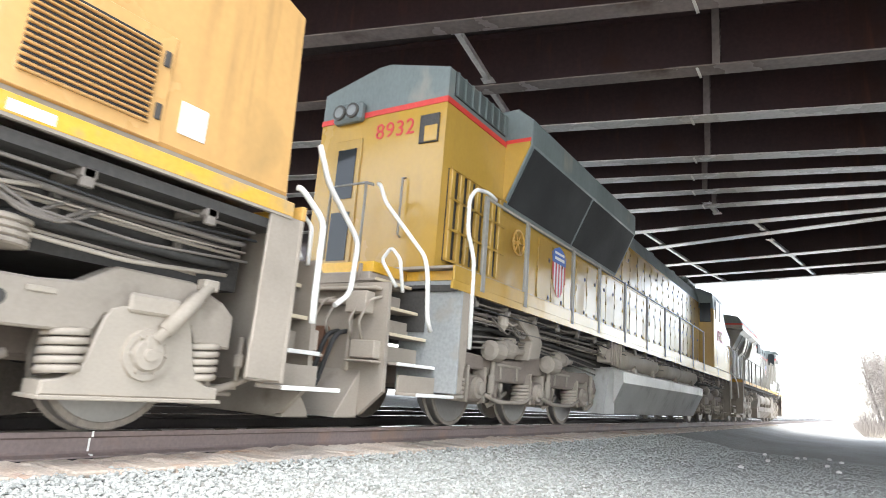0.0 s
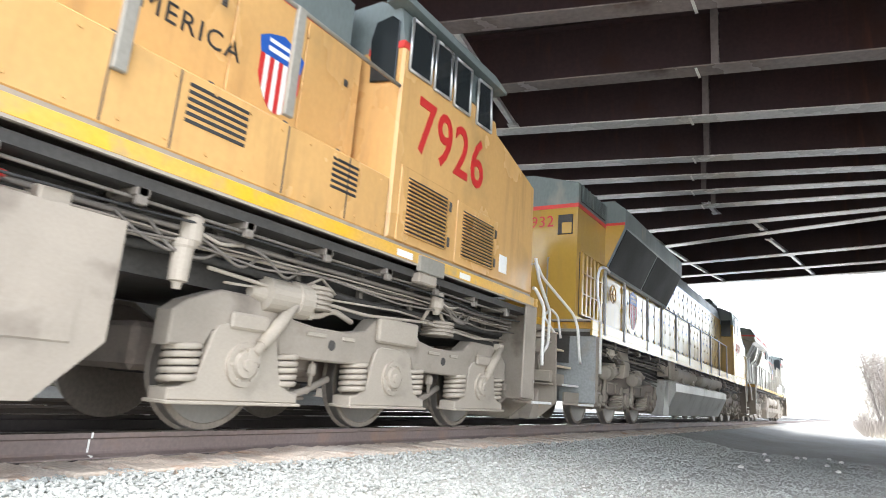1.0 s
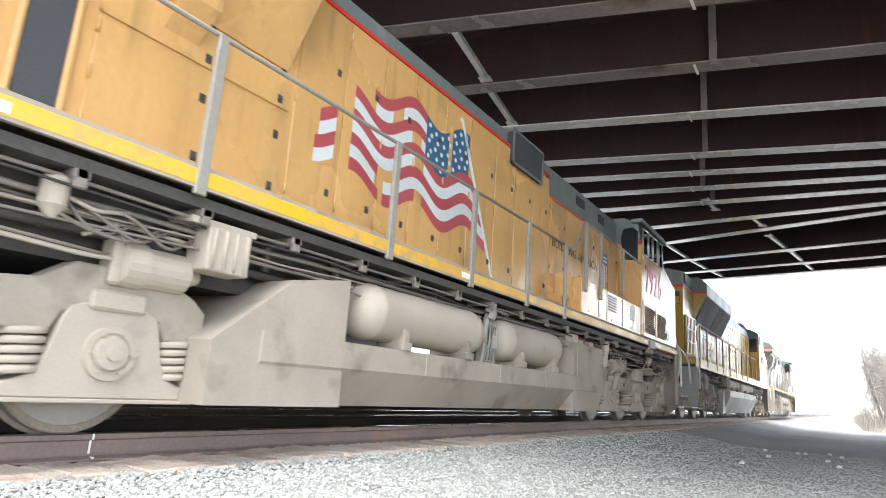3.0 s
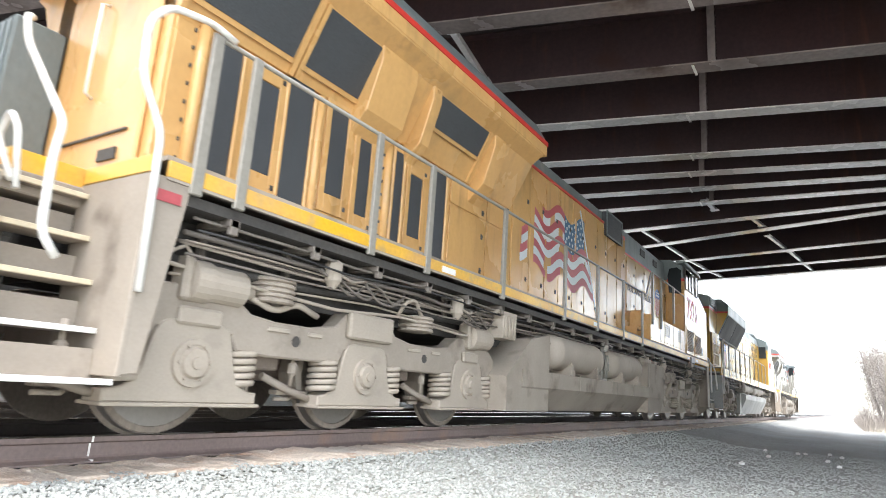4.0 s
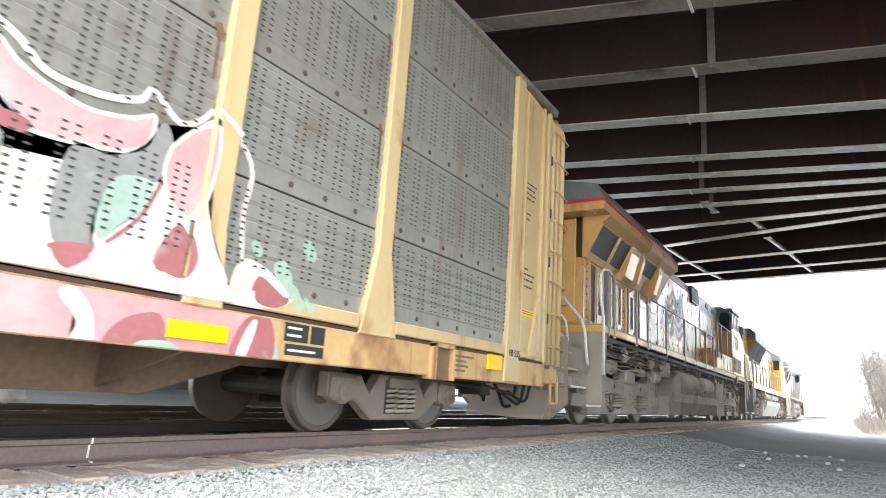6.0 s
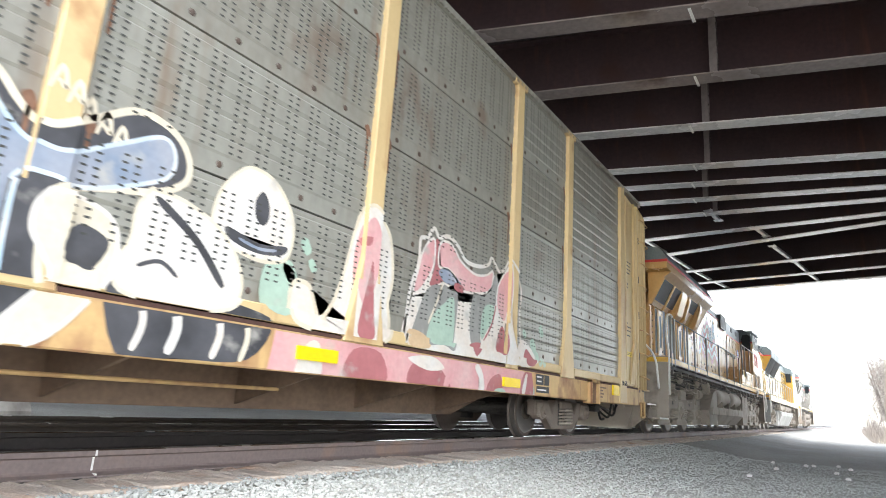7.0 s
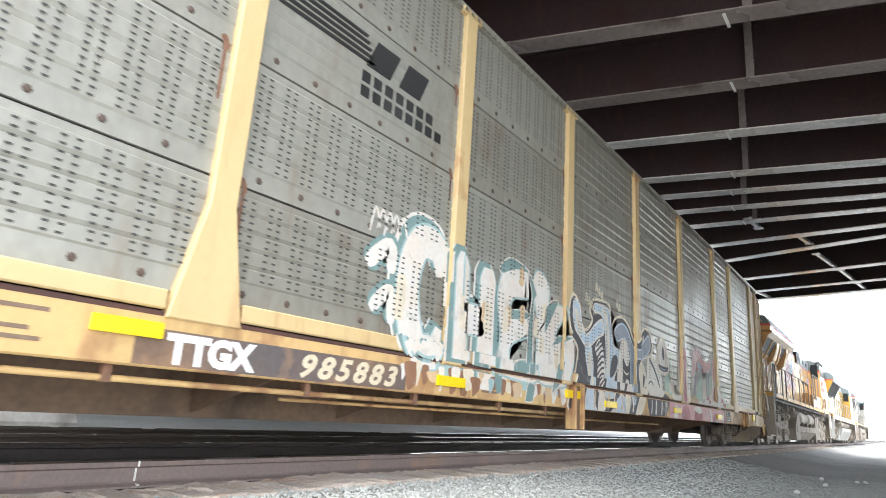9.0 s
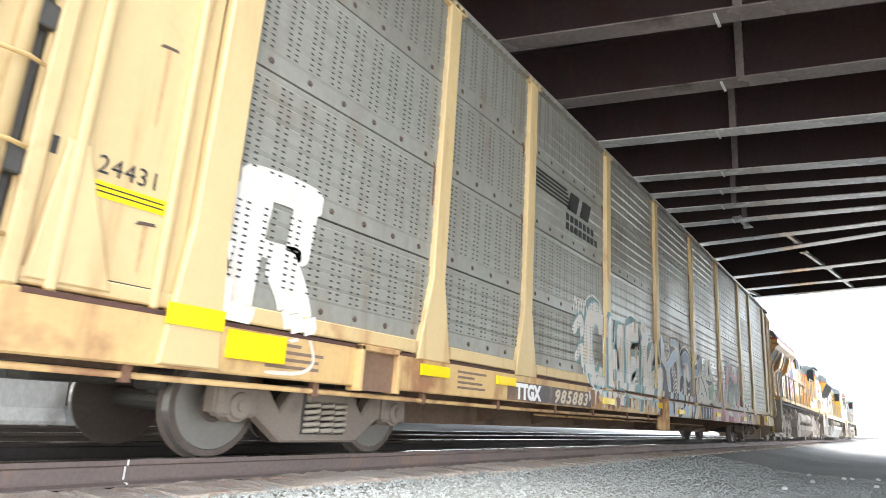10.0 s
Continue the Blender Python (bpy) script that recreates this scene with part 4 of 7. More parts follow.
def reservoir(loco, x0, x1, y, z, r):
    n = x1 - x0
    bm = bmesh.new()
    lathe(bm, (x0, y, z), (1, 0, 0), [(0, 0.02), (0.02, r * 0.45), (0.07, r * 0.78), (0.15, r * 0.95), (0.24, r), (0.26, r + 0.006), (0.30, r + 0.006), (0.32, r), (n - 0.32, r), (n - 0.30, r + 0.006),
          (n - 0.26, r + 0.006), (n - 0.24, r), (n - 0.15, r * 0.95), (n - 0.07, r * 0.78), (n - 0.02, r * 0.45), (n, 0.02)], 32, True)
    tank = part("air_reservoir", bm, DUST_LIGHT, loco, "dusty steel air reservoir")
    for x in (x0 + 0.35 * n - 0.25, x0 + 0.78 * n):
        bm = bmesh.new()
        prism(bm, [(y - r * 0.95, z - r * 1.25), (y - r * 0.98, z - r * 0.7), (y - r * 0.86, z - r * 0.42), (y + r * 0.3, z - r * 0.98), (y + r * 0.3, z - r * 1.25)], x, x + 0.09, "x", 0.006)
        box(bm, x - 0.04, x + 0.13, y - r * 1.02, y - r * 0.9, z - r * 1.25, z - r * 0.95, 0.006)
        part("saddle", bm, DUST, tank)


def wedge_shield(loco, x, y, z, w, h):
    """The emblem: a blue top over red and white stripes, with no lettering."""
    bm = bmesh.new()
    prism(bm, [(x - w / 2, z + 0.15 * h), (x - w * 0.56, z + 0.34 * h), (x - w * 0.36, z + 0.42 * h), (x, z + 0.5 * h), (x + w * 0.36, z + 0.42 * h), (x + w * 0.56, z + 0.34 * h), (x + w / 2, z + 0.15 * h)], y - 0.004, y, "y")
    shield = part("emblem", bm, BLUE, loco, "blue shield emblem with red and white stripes")
    bars = [(x - w * 0.38 + 0.02, x + w * 0.38, y - 0.006, y - 0.0045, z + 0.33 * h, z + 0.38 * h), (x - w * 0.34, x + w * 0.40, y - 0.006, y - 0.0045, z + 0.22 * h, z + 0.28 * h)]
    part("emblem_bar", boxes(bars), LETTER_WHITE, shield)
    for i in range(9):
        a, b = x - w / 2 + w * i / 9, x - w / 2 + w * (i + 1) / 9
        def foot(u):
            d = abs(u - x) / (w / 2)
            return z - 0.5 * h + 0.38 * h * d ** 2.2
        part("emblem_stripe", made(prism, [(a, foot(a)), (b, foot(b)), (b, z + 0.15 * h), (a, z + 0.15 * h)], y - 0.004, y, "y"), LETTER_RED if i % 2 == 0 else LETTER_WHITE, shield)


def headlight(loco, x, y, z, way):
    lamp = part("headlight", made(box, *sorted((x, x + way * 0.14)), y - 0.27, y + 0.27, z - 0.15, z + 0.15, 0.04), HARBOR, loco)
    for dy in (-0.12, 0.12):
        part("bulb_ring", made(lathe, (x + way * 0.14, y + dy, z), (way, 0, 0), [(0, 0.115), (0.03, 0.115), (0.035, 0.10)], 20), GRIME, lamp)
        part("bulb_lens", made(lathe, (x + way * 0.17, y + dy, z), (way, 0, 0), [(0, 0.092), (0.012, 0.07), (0.018, 0.02)], 20), LENS_GLASS, lamp)


def underside(loco, x0, x1, gaps):
    """Sill, pipes and brackets under the walkway's edge."""
    part("underframe", boxes([(x0, x1, -1.0, 1.0, 1.15, 1.70), (x0, x1, -1.45, 1.45, 1.66, 1.74)]), GRIME, loco)
    for y, z, r, mat, wild in ((-1.38, 1.60, 0.014, PIPE, 0.012), (-1.28, 1.51, 0.022, PIPE, 0.015), (-1.24, 1.41, 0.016, DUST, 0.04), (-1.12, 1.34, 0.04, GRIME, 0.03), (-1.42, 1.53, 0.010, RUBBER, 0.05), (-1.34, 1.36, 0.011, PIPE, 0.06), (-1.20, 1.46, 0.014, PIPE, 0.02), (-1.30, 1.44, 0.009, DUST, 0.03)):
        bm = bmesh.new()
        pts, x = [], x0 + 0.2
        while x < x1 - 0.2:
            pts.append((x, y + random.uniform(-wild, wild) * 0.6, z + random.uniform(-wild, wild)))
            x += random.uniform(0.5, 1.5)
        tube(bm, pts + [(x1 - 0.2, y, z)], r, 6, 0.12)
        part("conduit", bm, mat, loco)
    me = proto(boxes([(-0.05, 0.05, -1.47, -1.06, 1.60, 1.66), (-0.04, 0.04, -1.47, -1.42, 1.54, 1.66), (-0.03, 0.03, -1.12, -1.06, 1.32, 1.62)], 0.006), PIPE, "pipe_bracket")
    x = x0 + 0.5
    while x < x1 - 0.3:
        place("pipe_bracket", me, loco, pose(x, 0, 0))
        x += 0.92
    for x in gaps:
        bm = bmesh.new()
        lathe(bm, (x, -1.33, 1.62), (0, 0, -1), [(0, 0.05), (0.03, 0.085), (0.20, 0.085), (0.23, 0.06), (0.28, 0.03)], 12)
        tube(bm, [(x + 0.08, -1.33, 1.5), (x + 0.25, -1.36, 1.45), (x + 0.5, -1.32, 1.5)], 0.015, 6, 0.05)
        part("filter_cup", bm, DUST_LIGHT, loco)
        bm = bmesh.new()
        for k in range(4):
            d = random.uniform(-0.6, 0.6)
            tube(bm, [(x + d, -1.3, 1.5), (x + d + 0.15, -1.36, 1.32 + 0.05 * k), (x + d + 0.45, -1.34, 1.3), (x + d + 0.7, -1.28, 1.46)], 0.013, 6, 0.1)
        part("cable", bm, PIPE, loco)


def hood_doors(loco, xs, y, z0, z1, mat, latch=True):
    """Access doors on the hood, each a panel proud of it with a dark latch and hinges."""
    for a, b in zip(xs, xs[1:]):
        bm = bmesh.new()
        prism(bm, [(a + 0.012, z0), (b - 0.012, z0), (b - 0.012, z1), (a + 0.012, z1)], y - 0.018, y, "y", 0.005)
        door = part("hood_door", bm, mat, loco)
        if latch:
            bm = bmesh.new()
            for z in (z0 + 0.15 * (z1 - z0), z0 + 0.72 * (z1 - z0)):
                box(bm, b - 0.16, b - 0.10, y - 0.026, y - 0.017, z - 0.04, z + 0.04, 0.004)
                box(bm, b - 0.15, b - 0.11, y - 0.036, y - 0.025, z - 0.012, z + 0.012)
            part("latch", bm, GRIME, door)
        for z in (z0 + 0.1 * (z1 - z0), z0 + 0.5 * (z1 - z0), z0 + 0.9 * (z1 - z0)):
            bm = bmesh.new()
            rod(bm, (a + 0.012, y - 0.022, z - 0.05), (a + 0.012, y - 0.022, z + 0.05), 0.012, 6)
            part("hinge", bm, mat, door)


def waving_flag(loco, y):
    """A striped flag painted on the hood doors: wavy red and white bands and a blue field with pale dots, hung from a slanted pale pole."""
    def wave(x, v):
        u = (x + 10.5) / 3.7
        return 2.60 + (1.25 + 0.15 * u) * v + 0.12 * math.cos(6.28318 * (x + 7.44) / 1.22 + 0.9 * v)
    def quad(bm, a, b, lo, hi, lift):
        bm.faces.new([bm.verts.new(p) for p in ((a, y - lift, wave(a, lo)), (b, y - lift, wave(b, lo)), (b, y - lift, wave(b, hi)), (a, y - lift, wave(a, hi)))])
    bands, n = 9, 90
    for k in range(bands):
        bm = bmesh.new()
        for i in range(n):
            a, b = -10.48 + 3.7 * i / n, -10.48 + 3.7 * (i + 1) / n
            lo, hi = k / bands, (k + 1) / bands
            worn = noise.noise((a * 2.6, k * 0.7, 4.0))
            if -10.22 < a < -9.97 or (a < -10.1 and (k < 1 or k > 4)) or (a < -9.1 and k > 6 and worn > -0.1) or (worn > 0.36 and a < -8.3) or (a > -8.5 and k > 4) or a > -6.86 - 0.72 * lo:
                continue
            quad(bm, a, b, lo, hi, 0.021)
        part("flag_stripe", bm, FLAG_RED if k % 2 == 0 else FLAG_PALE, loco)
    bm = bmesh.new()
    for i in range(24):
        a, b = -8.54 + 1.1 * i / 24, -8.54 + 1.1 * (i + 1) / 24
        if abs(a + 7.97) > 0.03:
            quad(bm, a, b, 0.55, 1.0, 0.0225)
    field = part("flag_field", bm, FLAG_BLUE, loco)
    bm = bmesh.new()
    for i in range(7):
        for j in range(5):
            x = -8.47 + 0.155 * i + 0.05 * (j % 2)
            z = wave(x, 0.60 + 0.085 * j)
            lathe(bm, (x, y - 0.0225, z), (0, -1, 0), [(0, 0.034), (0.002, 0.033)], 6)
    tagged(part("field_dot", bm, FLAG_PALE, field), kind="stuff")
    bm = bmesh.new()
    prism(bm, [(-7.73, 4.25), (-7.66, 4.25), (-6.50, 2.06), (-6.57, 2.06)], y - 0.0245, y - 0.019, "y")
    part("flag_pole", bm, FLAG_PALE, loco)


FLAG_RED = material("faded_red_flag_paint", (0.42, 0.08, 0.09), (0.34, 0.07, 0.08), 0.45, grain=0.08, bump=0.02)
FLAG_PALE = material("pale_flag_paint", (0.62, 0.66, 0.66), (0.52, 0.56, 0.57), 0.45, grain=0.06, bump=0.02)
FLAG_BLUE = material("blue_flag_paint", (0.035, 0.12, 0.22), (0.03, 0.09, 0.17), 0.45, grain=0.08, bump=0.02)
SCREEN = material("dark_grey_wire_screen", (0.055, 0.06, 0.065), (0.04, 0.045, 0.05), 0.6, small=90, grain=0.3, bump=0.4)


# ---- the wide-cab locomotive with the overhanging radiator ----
def overhang_loco(offset, number, flag, label, paint):
    SHIFT[0] = -6.9
    loco = new("locomotive")
    tagged(loco, label, "locomotive", "locomotives")
    y = -0.98
    underside(loco, -17.0, 3.5, (-15.2, -12.9, -2.2, 1.2))
    # walkway edge with its painted stripe
    pieces("walkway_edge", [(-17.15, 3.55, s * 1.5 - 0.02, s * 1.5 + 0.02, 1.778, 1.80) for s in (-1, 1)], DUST, loco)
    walkway = part("walkway", boxes([(-17.15, 3.5, -1.48, 1.48, 1.93, 1.965)]), DUST, loco, "dusty grey steel walkway")
    pieces("sill_stripe", [(-17.15, 3.56, -1.522, -1.49, 1.80, 1.92), (-17.15, 3.56, 1.49, 1.522, 1.80, 1.92)], SILL, loco, 0.004, "bright yellow sill stripe")
    pieces("end_stripe", [(-17.78, -17.12, -0.64, 0.64, 1.78, 1.93), (3.5, 4.15, -0.64, 0.64, 1.78, 1.93)], SILL, loco, 0.004)
    pieces("end_platform", [(-17.9, -17.1, -0.66, 0.66, 1.62, 1.78), (3.5, 4.2, -0.66, 0.66, 1.62, 1.78)], DUST, loco, 0.01)
    # worn labels on the stripe and a bracket that hangs over it
    for x0, x1 in ((0.08, 0.36), (1.36, 1.62), (-13.6, -13.3), (-8.3, -8.1)):
        part("stripe_label", boxes([(x0, x1, -1.526, -1.52, 1.815, 1.885)]), LETTER_WHITE, loco, "white worn label")
    bracket = part("jacking_plate", boxes([(0.47, 0.97, -1.56, -1.50, 1.72, 1.90)], 0.01), RAILGREY, loco, "dusty steel plate over the stripe")
    part("plate_foot", boxes([(0.5, 0.86, -1.54, -1.42, 1.60, 1.72)], 0.015), DUST, bracket)
    # long hood
    bm = bmesh.new()
    prism(bm, [(-17.0, 1.96), (-0.2, 1.96), (-0.2, 4.06), (-4.78, 4.06), (-4.98, 4.42), (-10.9, 4.42), (-17.0, 4.42)], y, -y, "y")
    hood = part("long_hood", bm, paint, loco)
    bm = bmesh.new()
    prism(bm, [(-0.94, 4.42), (-0.94, 4.66), (-0.70, 4.82), (0.70, 4.82), (0.94, 4.66), (0.94, 4.42)], -10.9, -4.98, "x")
    part("roof", bm, HARBOR, loco, "dark grey painted roof")
    part("roof", made(prism, [(-0.97, 4.07), (-0.97, 4.62), (-0.72, 4.80), (0.72, 4.80), (0.97, 4.62), (0.97, 4.07)], -4.9, -0.4, "x"), HARBOR, loco)
    part("red_line", boxes([(-10.88, -4.95, y - 0.022, y - 0.001, 4.385, 4.43), (-4.76, -0.2, y - 0.006, y - 0.001, 4.045, 4.09)]), REDLINE, loco)
    part("red_line", made(prism, [(-4.90, 4.40), (-4.50, 4.40), (-4.50, 4.46), (-4.90, 4.46)], -0.995, -0.985, "y"), REDLINE, loco)
    part("red_line", made(prism, [(-4.56, 4.46), (-4.48, 4.42), (-4.78, 4.05), (-4.90, 4.05)], -0.995, -0.985, "y"), REDLINE, loco)
    hood_doors(loco, [-10.8, -10.1, -9.45, -8.8, -8.1, -7.4, -6.6, -5.9, -5.2, -4.5], y, 2.0, 4.36, paint)
    part("roof_screen", boxes([(-6.15, -5.0, -1.06, -0.9, 4.12, 4.68)], 0.02), SCREEN, loco, "dark dynamic-brake screen")
    part("screen_frame", boxes([(-6.18, -4.97, -1.075, -1.06, 4.10, 4.14), (-6.18, -4.97, -1.075, -1.06, 4.66, 4.70), (-6.18, -6.14, -1.075, -1.06, 4.10, 4.70), (-5.01, -4.97, -1.075, -1.06, 4.10, 4.70)]), HARBOR, loco)
    pieces("roof_vent", [(-3.05, -2.6, -0.99, -0.96, 4.32, 4.5), (-1.7, -1.3, -0.99, -0.96, 4.3, 4.48)], BLACK, loco, 0.0)
    hood_doors(loco, [-4.4, -3.6, -2.75, -1.9, -1.05, -0.3], y, 2.62, 4.02, paint)
    if flag:
        waving_flag(loco, y)
        lettering("slogan", "BUILDING AMERICA", 0.26, side_at(-3.05, y - 0.02, 3.16), LETTER_BLACK, loco, 0.98, spacing=1.12)
    wedge_shield(loco, -1.33, y - 0.02, 3.28, 0.50, 0.80)
    # radiator section
    bm = bmesh.new()
    prof = [(-1.02, 3.36), (-1.38, 4.06), (-1.57, 4.20), (-1.57, 4.40), (1.57, 4.40), (1.57, 4.20), (1.38, 4.06), (1.02, 3.36)]
    prism(bm, prof, -17.0, -10.95, "x")
    box(bm, -17.45, -10.82, -1.58, 1.58, 4.22, 4.40, 0.01)
    wing = part("radiator_overhang", bm, paint, loco)
    bm = bmesh.new()
    prism(bm, [(-1.58, 4.455), (-1.40, 4.78), (-0.6, 4.93), (0.6, 4.93), (1.40, 4.78), (1.58, 4.455)], -17.43, -10.84, "x")
    part("radiator_roof", bm, HARBOR, loco, "dark grey painted roof")
    part("red_line", boxes([(-17.462, -10.81, -1.592, 1.592, 4.39, 4.46)]), REDLINE, loco)
    def slanted(x0, x1, lift, mat, name, u0=0.06, u1=0.94):
        p, q = Vector((0, -1.02, 3.36)), Vector((0, -1.38, 4.06))
        n = Vector((0, -0.889, -0.457))
        bm = bmesh.new()
        vs = []
        for x in (x0, x1):
            for u, d in ((u0, 0.0), (u1, 0.0), (u1, lift), (u0, lift)):
                vs.append(bm.verts.new(p.lerp(q, u) + n * d + Vector((x, 0, 0))))
        bm.faces.new(vs[:4]), bm.faces.new(vs[4:])
        for i in range(4):
            bm.faces.new((vs[i], vs[(i + 1) % 4], vs[4 + (i + 1) % 4], vs[4 + i]))
        return part(name, bm, mat, wing)
    for a, b, u0 in ((-16.95, -15.82, 0.2), (-15.68, -14.82, 0.2), (-13.72, -12.4, 0.5)):
        slanted(a, b, 0.012, SCREEN, "radiator_screen", u0, 0.98)
        slanted(a, b, 0.03, paint, "screen_rib", u0 - 0.07, u0 - 0.01)
        slanted(a - 0.06, a - 0.005, 0.04, paint, "screen_rib", 0.0, 1.0)
        slanted(b + 0.005, b + 0.06, 0.04, paint, "screen_rib", 0.0, 1.0)
    for a, b in ((-14.86, -14.2), (-13.85, -13.66), (-12.24, -11.9)):
        bm = bmesh.new()
        prism(bm, [(y, 3.1), (y - 0.26, 3.36), (y - 0.42, 3.9), (-1.4, 4.08), (y, 4.08)], a, b, "x", 0.01)
        part("gusset", bm, paint, wing)
    # tall intake doors with dark screens
    part("intake_panel", boxes([(-16.98, -12.8, y - 0.03, y, 2.0, 3.30)], 0.006), paint, loco)
    for a, b, z0, z1, framed in ((-16.60, -16.32, 2.10, 3.30, False), (-16.10, -15.87, 2.29, 3.16, True), (-15.74, -15.42, 2.13, 3.36, False), (-15.14, -14.88, 2.36, 3.33, True),
                                 (-14.66, -14.46, 2.27, 3.14, True), (-14.00, -13.84, 2.09, 3.24, False), (-13.68, -13.42, 2.27, 3.05, True), (-13.15, -12.87, 2.10, 3.28, False)):
        screen = part("intake_screen", boxes([(a, b, y - 0.042, y - 0.028, z0, z1)], 0.004), SCREEN, loco, "dark intake screen")
        if framed:      # a door round the screen, with a latch below
            bm = boxes([(a - 0.08, a - 0.004, y - 0.052, y - 0.03, z0 - 0.2, z1 + 0.14), (b + 0.004, b + 0.08, y - 0.052, y - 0.03, z0 - 0.2, z1 + 0.14),
                        (a - 0.004, b + 0.004, y - 0.052, y - 0.03, z0 - 0.2, z0 - 0.004), (a - 0.004, b + 0.004, y - 0.052, y - 0.03, z1 + 0.004, z1 + 0.14)], 0.004)
            part("screen_door", bm, paint, screen)
            part("latch", boxes([(b + 0.02, b + 0.06, y - 0.066, y - 0.05, z, z + 0.05) for z in (z0 - 0.13, z1 + 0.05)], 0.006), GRIME, screen)
        else:
            part("screen_trim", boxes([(a - 0.05, a - 0.005, y - 0.06, y - 0.03, 2.02, 3.32), (b + 0.005, b + 0.05, y - 0.06, y - 0.03, 2.02, 3.32)], 0.012), paint, screen)
    for x in (-15.31, -14.13, -16.72):
        part("door_post", made(lathe, (x, y - 0.03, 2.03), (0, 0, 1), [(0, 0.045), (0.01, 0.055), (1.30, 0.055), (1.31, 0.045)], 14, True), paint, loco)
        part("post_bolt", boxes([(x - 0.10, x - 0.085, y - 0.05, y - 0.03, 2.12 + 0.16 * k, 2.15 + 0.16 * k) for k in range(8)]), GRIME, loco)
    hood_doors(loco, [-12.71, -11.66, -10.85], y, 2.06, 2.95, paint)
    hood_doors(loco, [-12.71, -11.66, -10.85], y, 2.98, 3.52, paint)
    hood_doors(loco, [-14.1, -12.75, -11.75, -10.85], y, 3.56, 3.98, paint, False)
    # rear face: number, headlights, grab rod
    part("rear_panel", boxes([(-17.05, -17.0, -0.85, 0.62, 2.0, 4.2)], 0.02), paint, loco)
    locker = part("rear_locker", boxes([(-17.5, -17.05, 0.62, 0.96, 1.96, 3.5)], 0.02), HARBOR, loco, "dark grey locker")
    pieces("locker_rib", [(-17.515, -17.5, y0, y0 + 0.03, 2.0, 3.46) for y0 in (0.66, 0.78, 0.90)], HARBOR, locker, 0.004)
    headlight(loco, -17.42, 0.44, 4.33, -1)
    bm = bmesh.new()
    prism(bm, [(-17.0, 3.86), (-17.16, 3.90), (-17.38, 4.12), (-17.38, 4.22), (-17.0, 4.22)], 0.24, 0.64, "y")
    part("light_bracket", bm, paint, loco)
    lettering("number", number, 0.34, pose(-17.056, -0.30, 3.86, 90, 0, -90), LETTER_RED, loco, 0.95, spacing=1.05)
    bm = bmesh.new()
    tube(bm, [(-17.06, -0.06, 3.62), (-17.12, -0.06, 3.6), (-17.12, -0.06, 2.75), (-17.06, -0.06, 2.72)], 0.016, 6)
    part("grab_iron", bm, WHITE, loco)
    part("rear_grille", boxes([(-17.07, -17.05, -0.6, -0.35, 2.1, 2.2), (-17.07, -17.05, -0.7, 0.3, 2.33, 2.35)]), GRIME, loco)
    # cab
    bm = bmesh.new()
    prism(bm, [(-0.1, 1.96), (3.50, 1.96), (3.44, 3.62), (2.14, 4.00), (2.08, 4.16), (-0.1, 4.16)], -1.5, 1.5, "y", 0.03)
    cab = part("cab", bm, paint, loco)
    bm = bmesh.new()
    prism(bm, [(-1.49, 4.16), (-1.42, 4.62), (-1.1, 4.80), (1.1, 4.80), (1.42, 4.62), (1.49, 4.16)], -0.1, 1.94, "x")
    prism(bm, [(-0.25, 4.64), (2.25, 4.62), (2.25, 4.66), (1.9, 4.74), (-0.25, 4.72)], -1.55, -1.30, "y")
    part("cab_roof", bm, HARBOR, cab, "dark grey cab roof")
    for a, b, c, d in ((0.0, 0.42, 0.0, 0.42), (0.50, 0.86, 0.50, 0.84), (0.95, 1.33, 0.93, 1.32), (1.52, 1.92, 1.52, 1.86)):
        win = part("cab_window", made(prism, [(a, 3.90), (b, 3.92), (d, 4.54), (c, 4.52)], -1.515, -1.49, "y"), PANE, cab, "dark glass sliding window")
        bm = bmesh.new()
        for p, q in (((a, 3.90), (b, 3.92)), ((b, 3.92), (d, 4.54)), ((d, 4.54), (c, 4.52)), ((c, 4.52), (a, 3.90))):
            rod(bm, (p[0], -1.515, p[1]), (q[0], -1.515, q[1]), 0.02, 6)
        part("window_frame", bm, STEEL, win)
    part("windshield", made(prism, [(1.97, 4.18), (2.12, 4.18), (2.0, 4.6), (1.93, 4.6)], -1.3, 1.3, "y"), PANE, cab)
    bm = bmesh.new()
    prism(bm, [(-1.42, 3.72), (-1.06, 3.78), (-1.02, 4.3), (-1.08, 4.52), (-1.3, 4.55), (-1.42, 4.45)], -0.13, -0.1, "x", 0.01)
    part("rear_window", bm, PANE, cab, "rounded dark window in the cab's back wall")
    part("red_line", boxes([(-0.115, 0.0, -1.506, -1.0, 4.12, 4.2)]), REDLINE, cab)
    if number:
        lettering("number", number, 0.93, side_at(1.03, -1.505, 3.06), LETTER_RED, cab, 0.80, bold=0.008, spacing=1.08)
    part("number_plate", boxes([(2.40, 2.62, -1.508, -1.5, 2.10, 2.34)]), LETTER_WHITE, cab, "white notice plate")
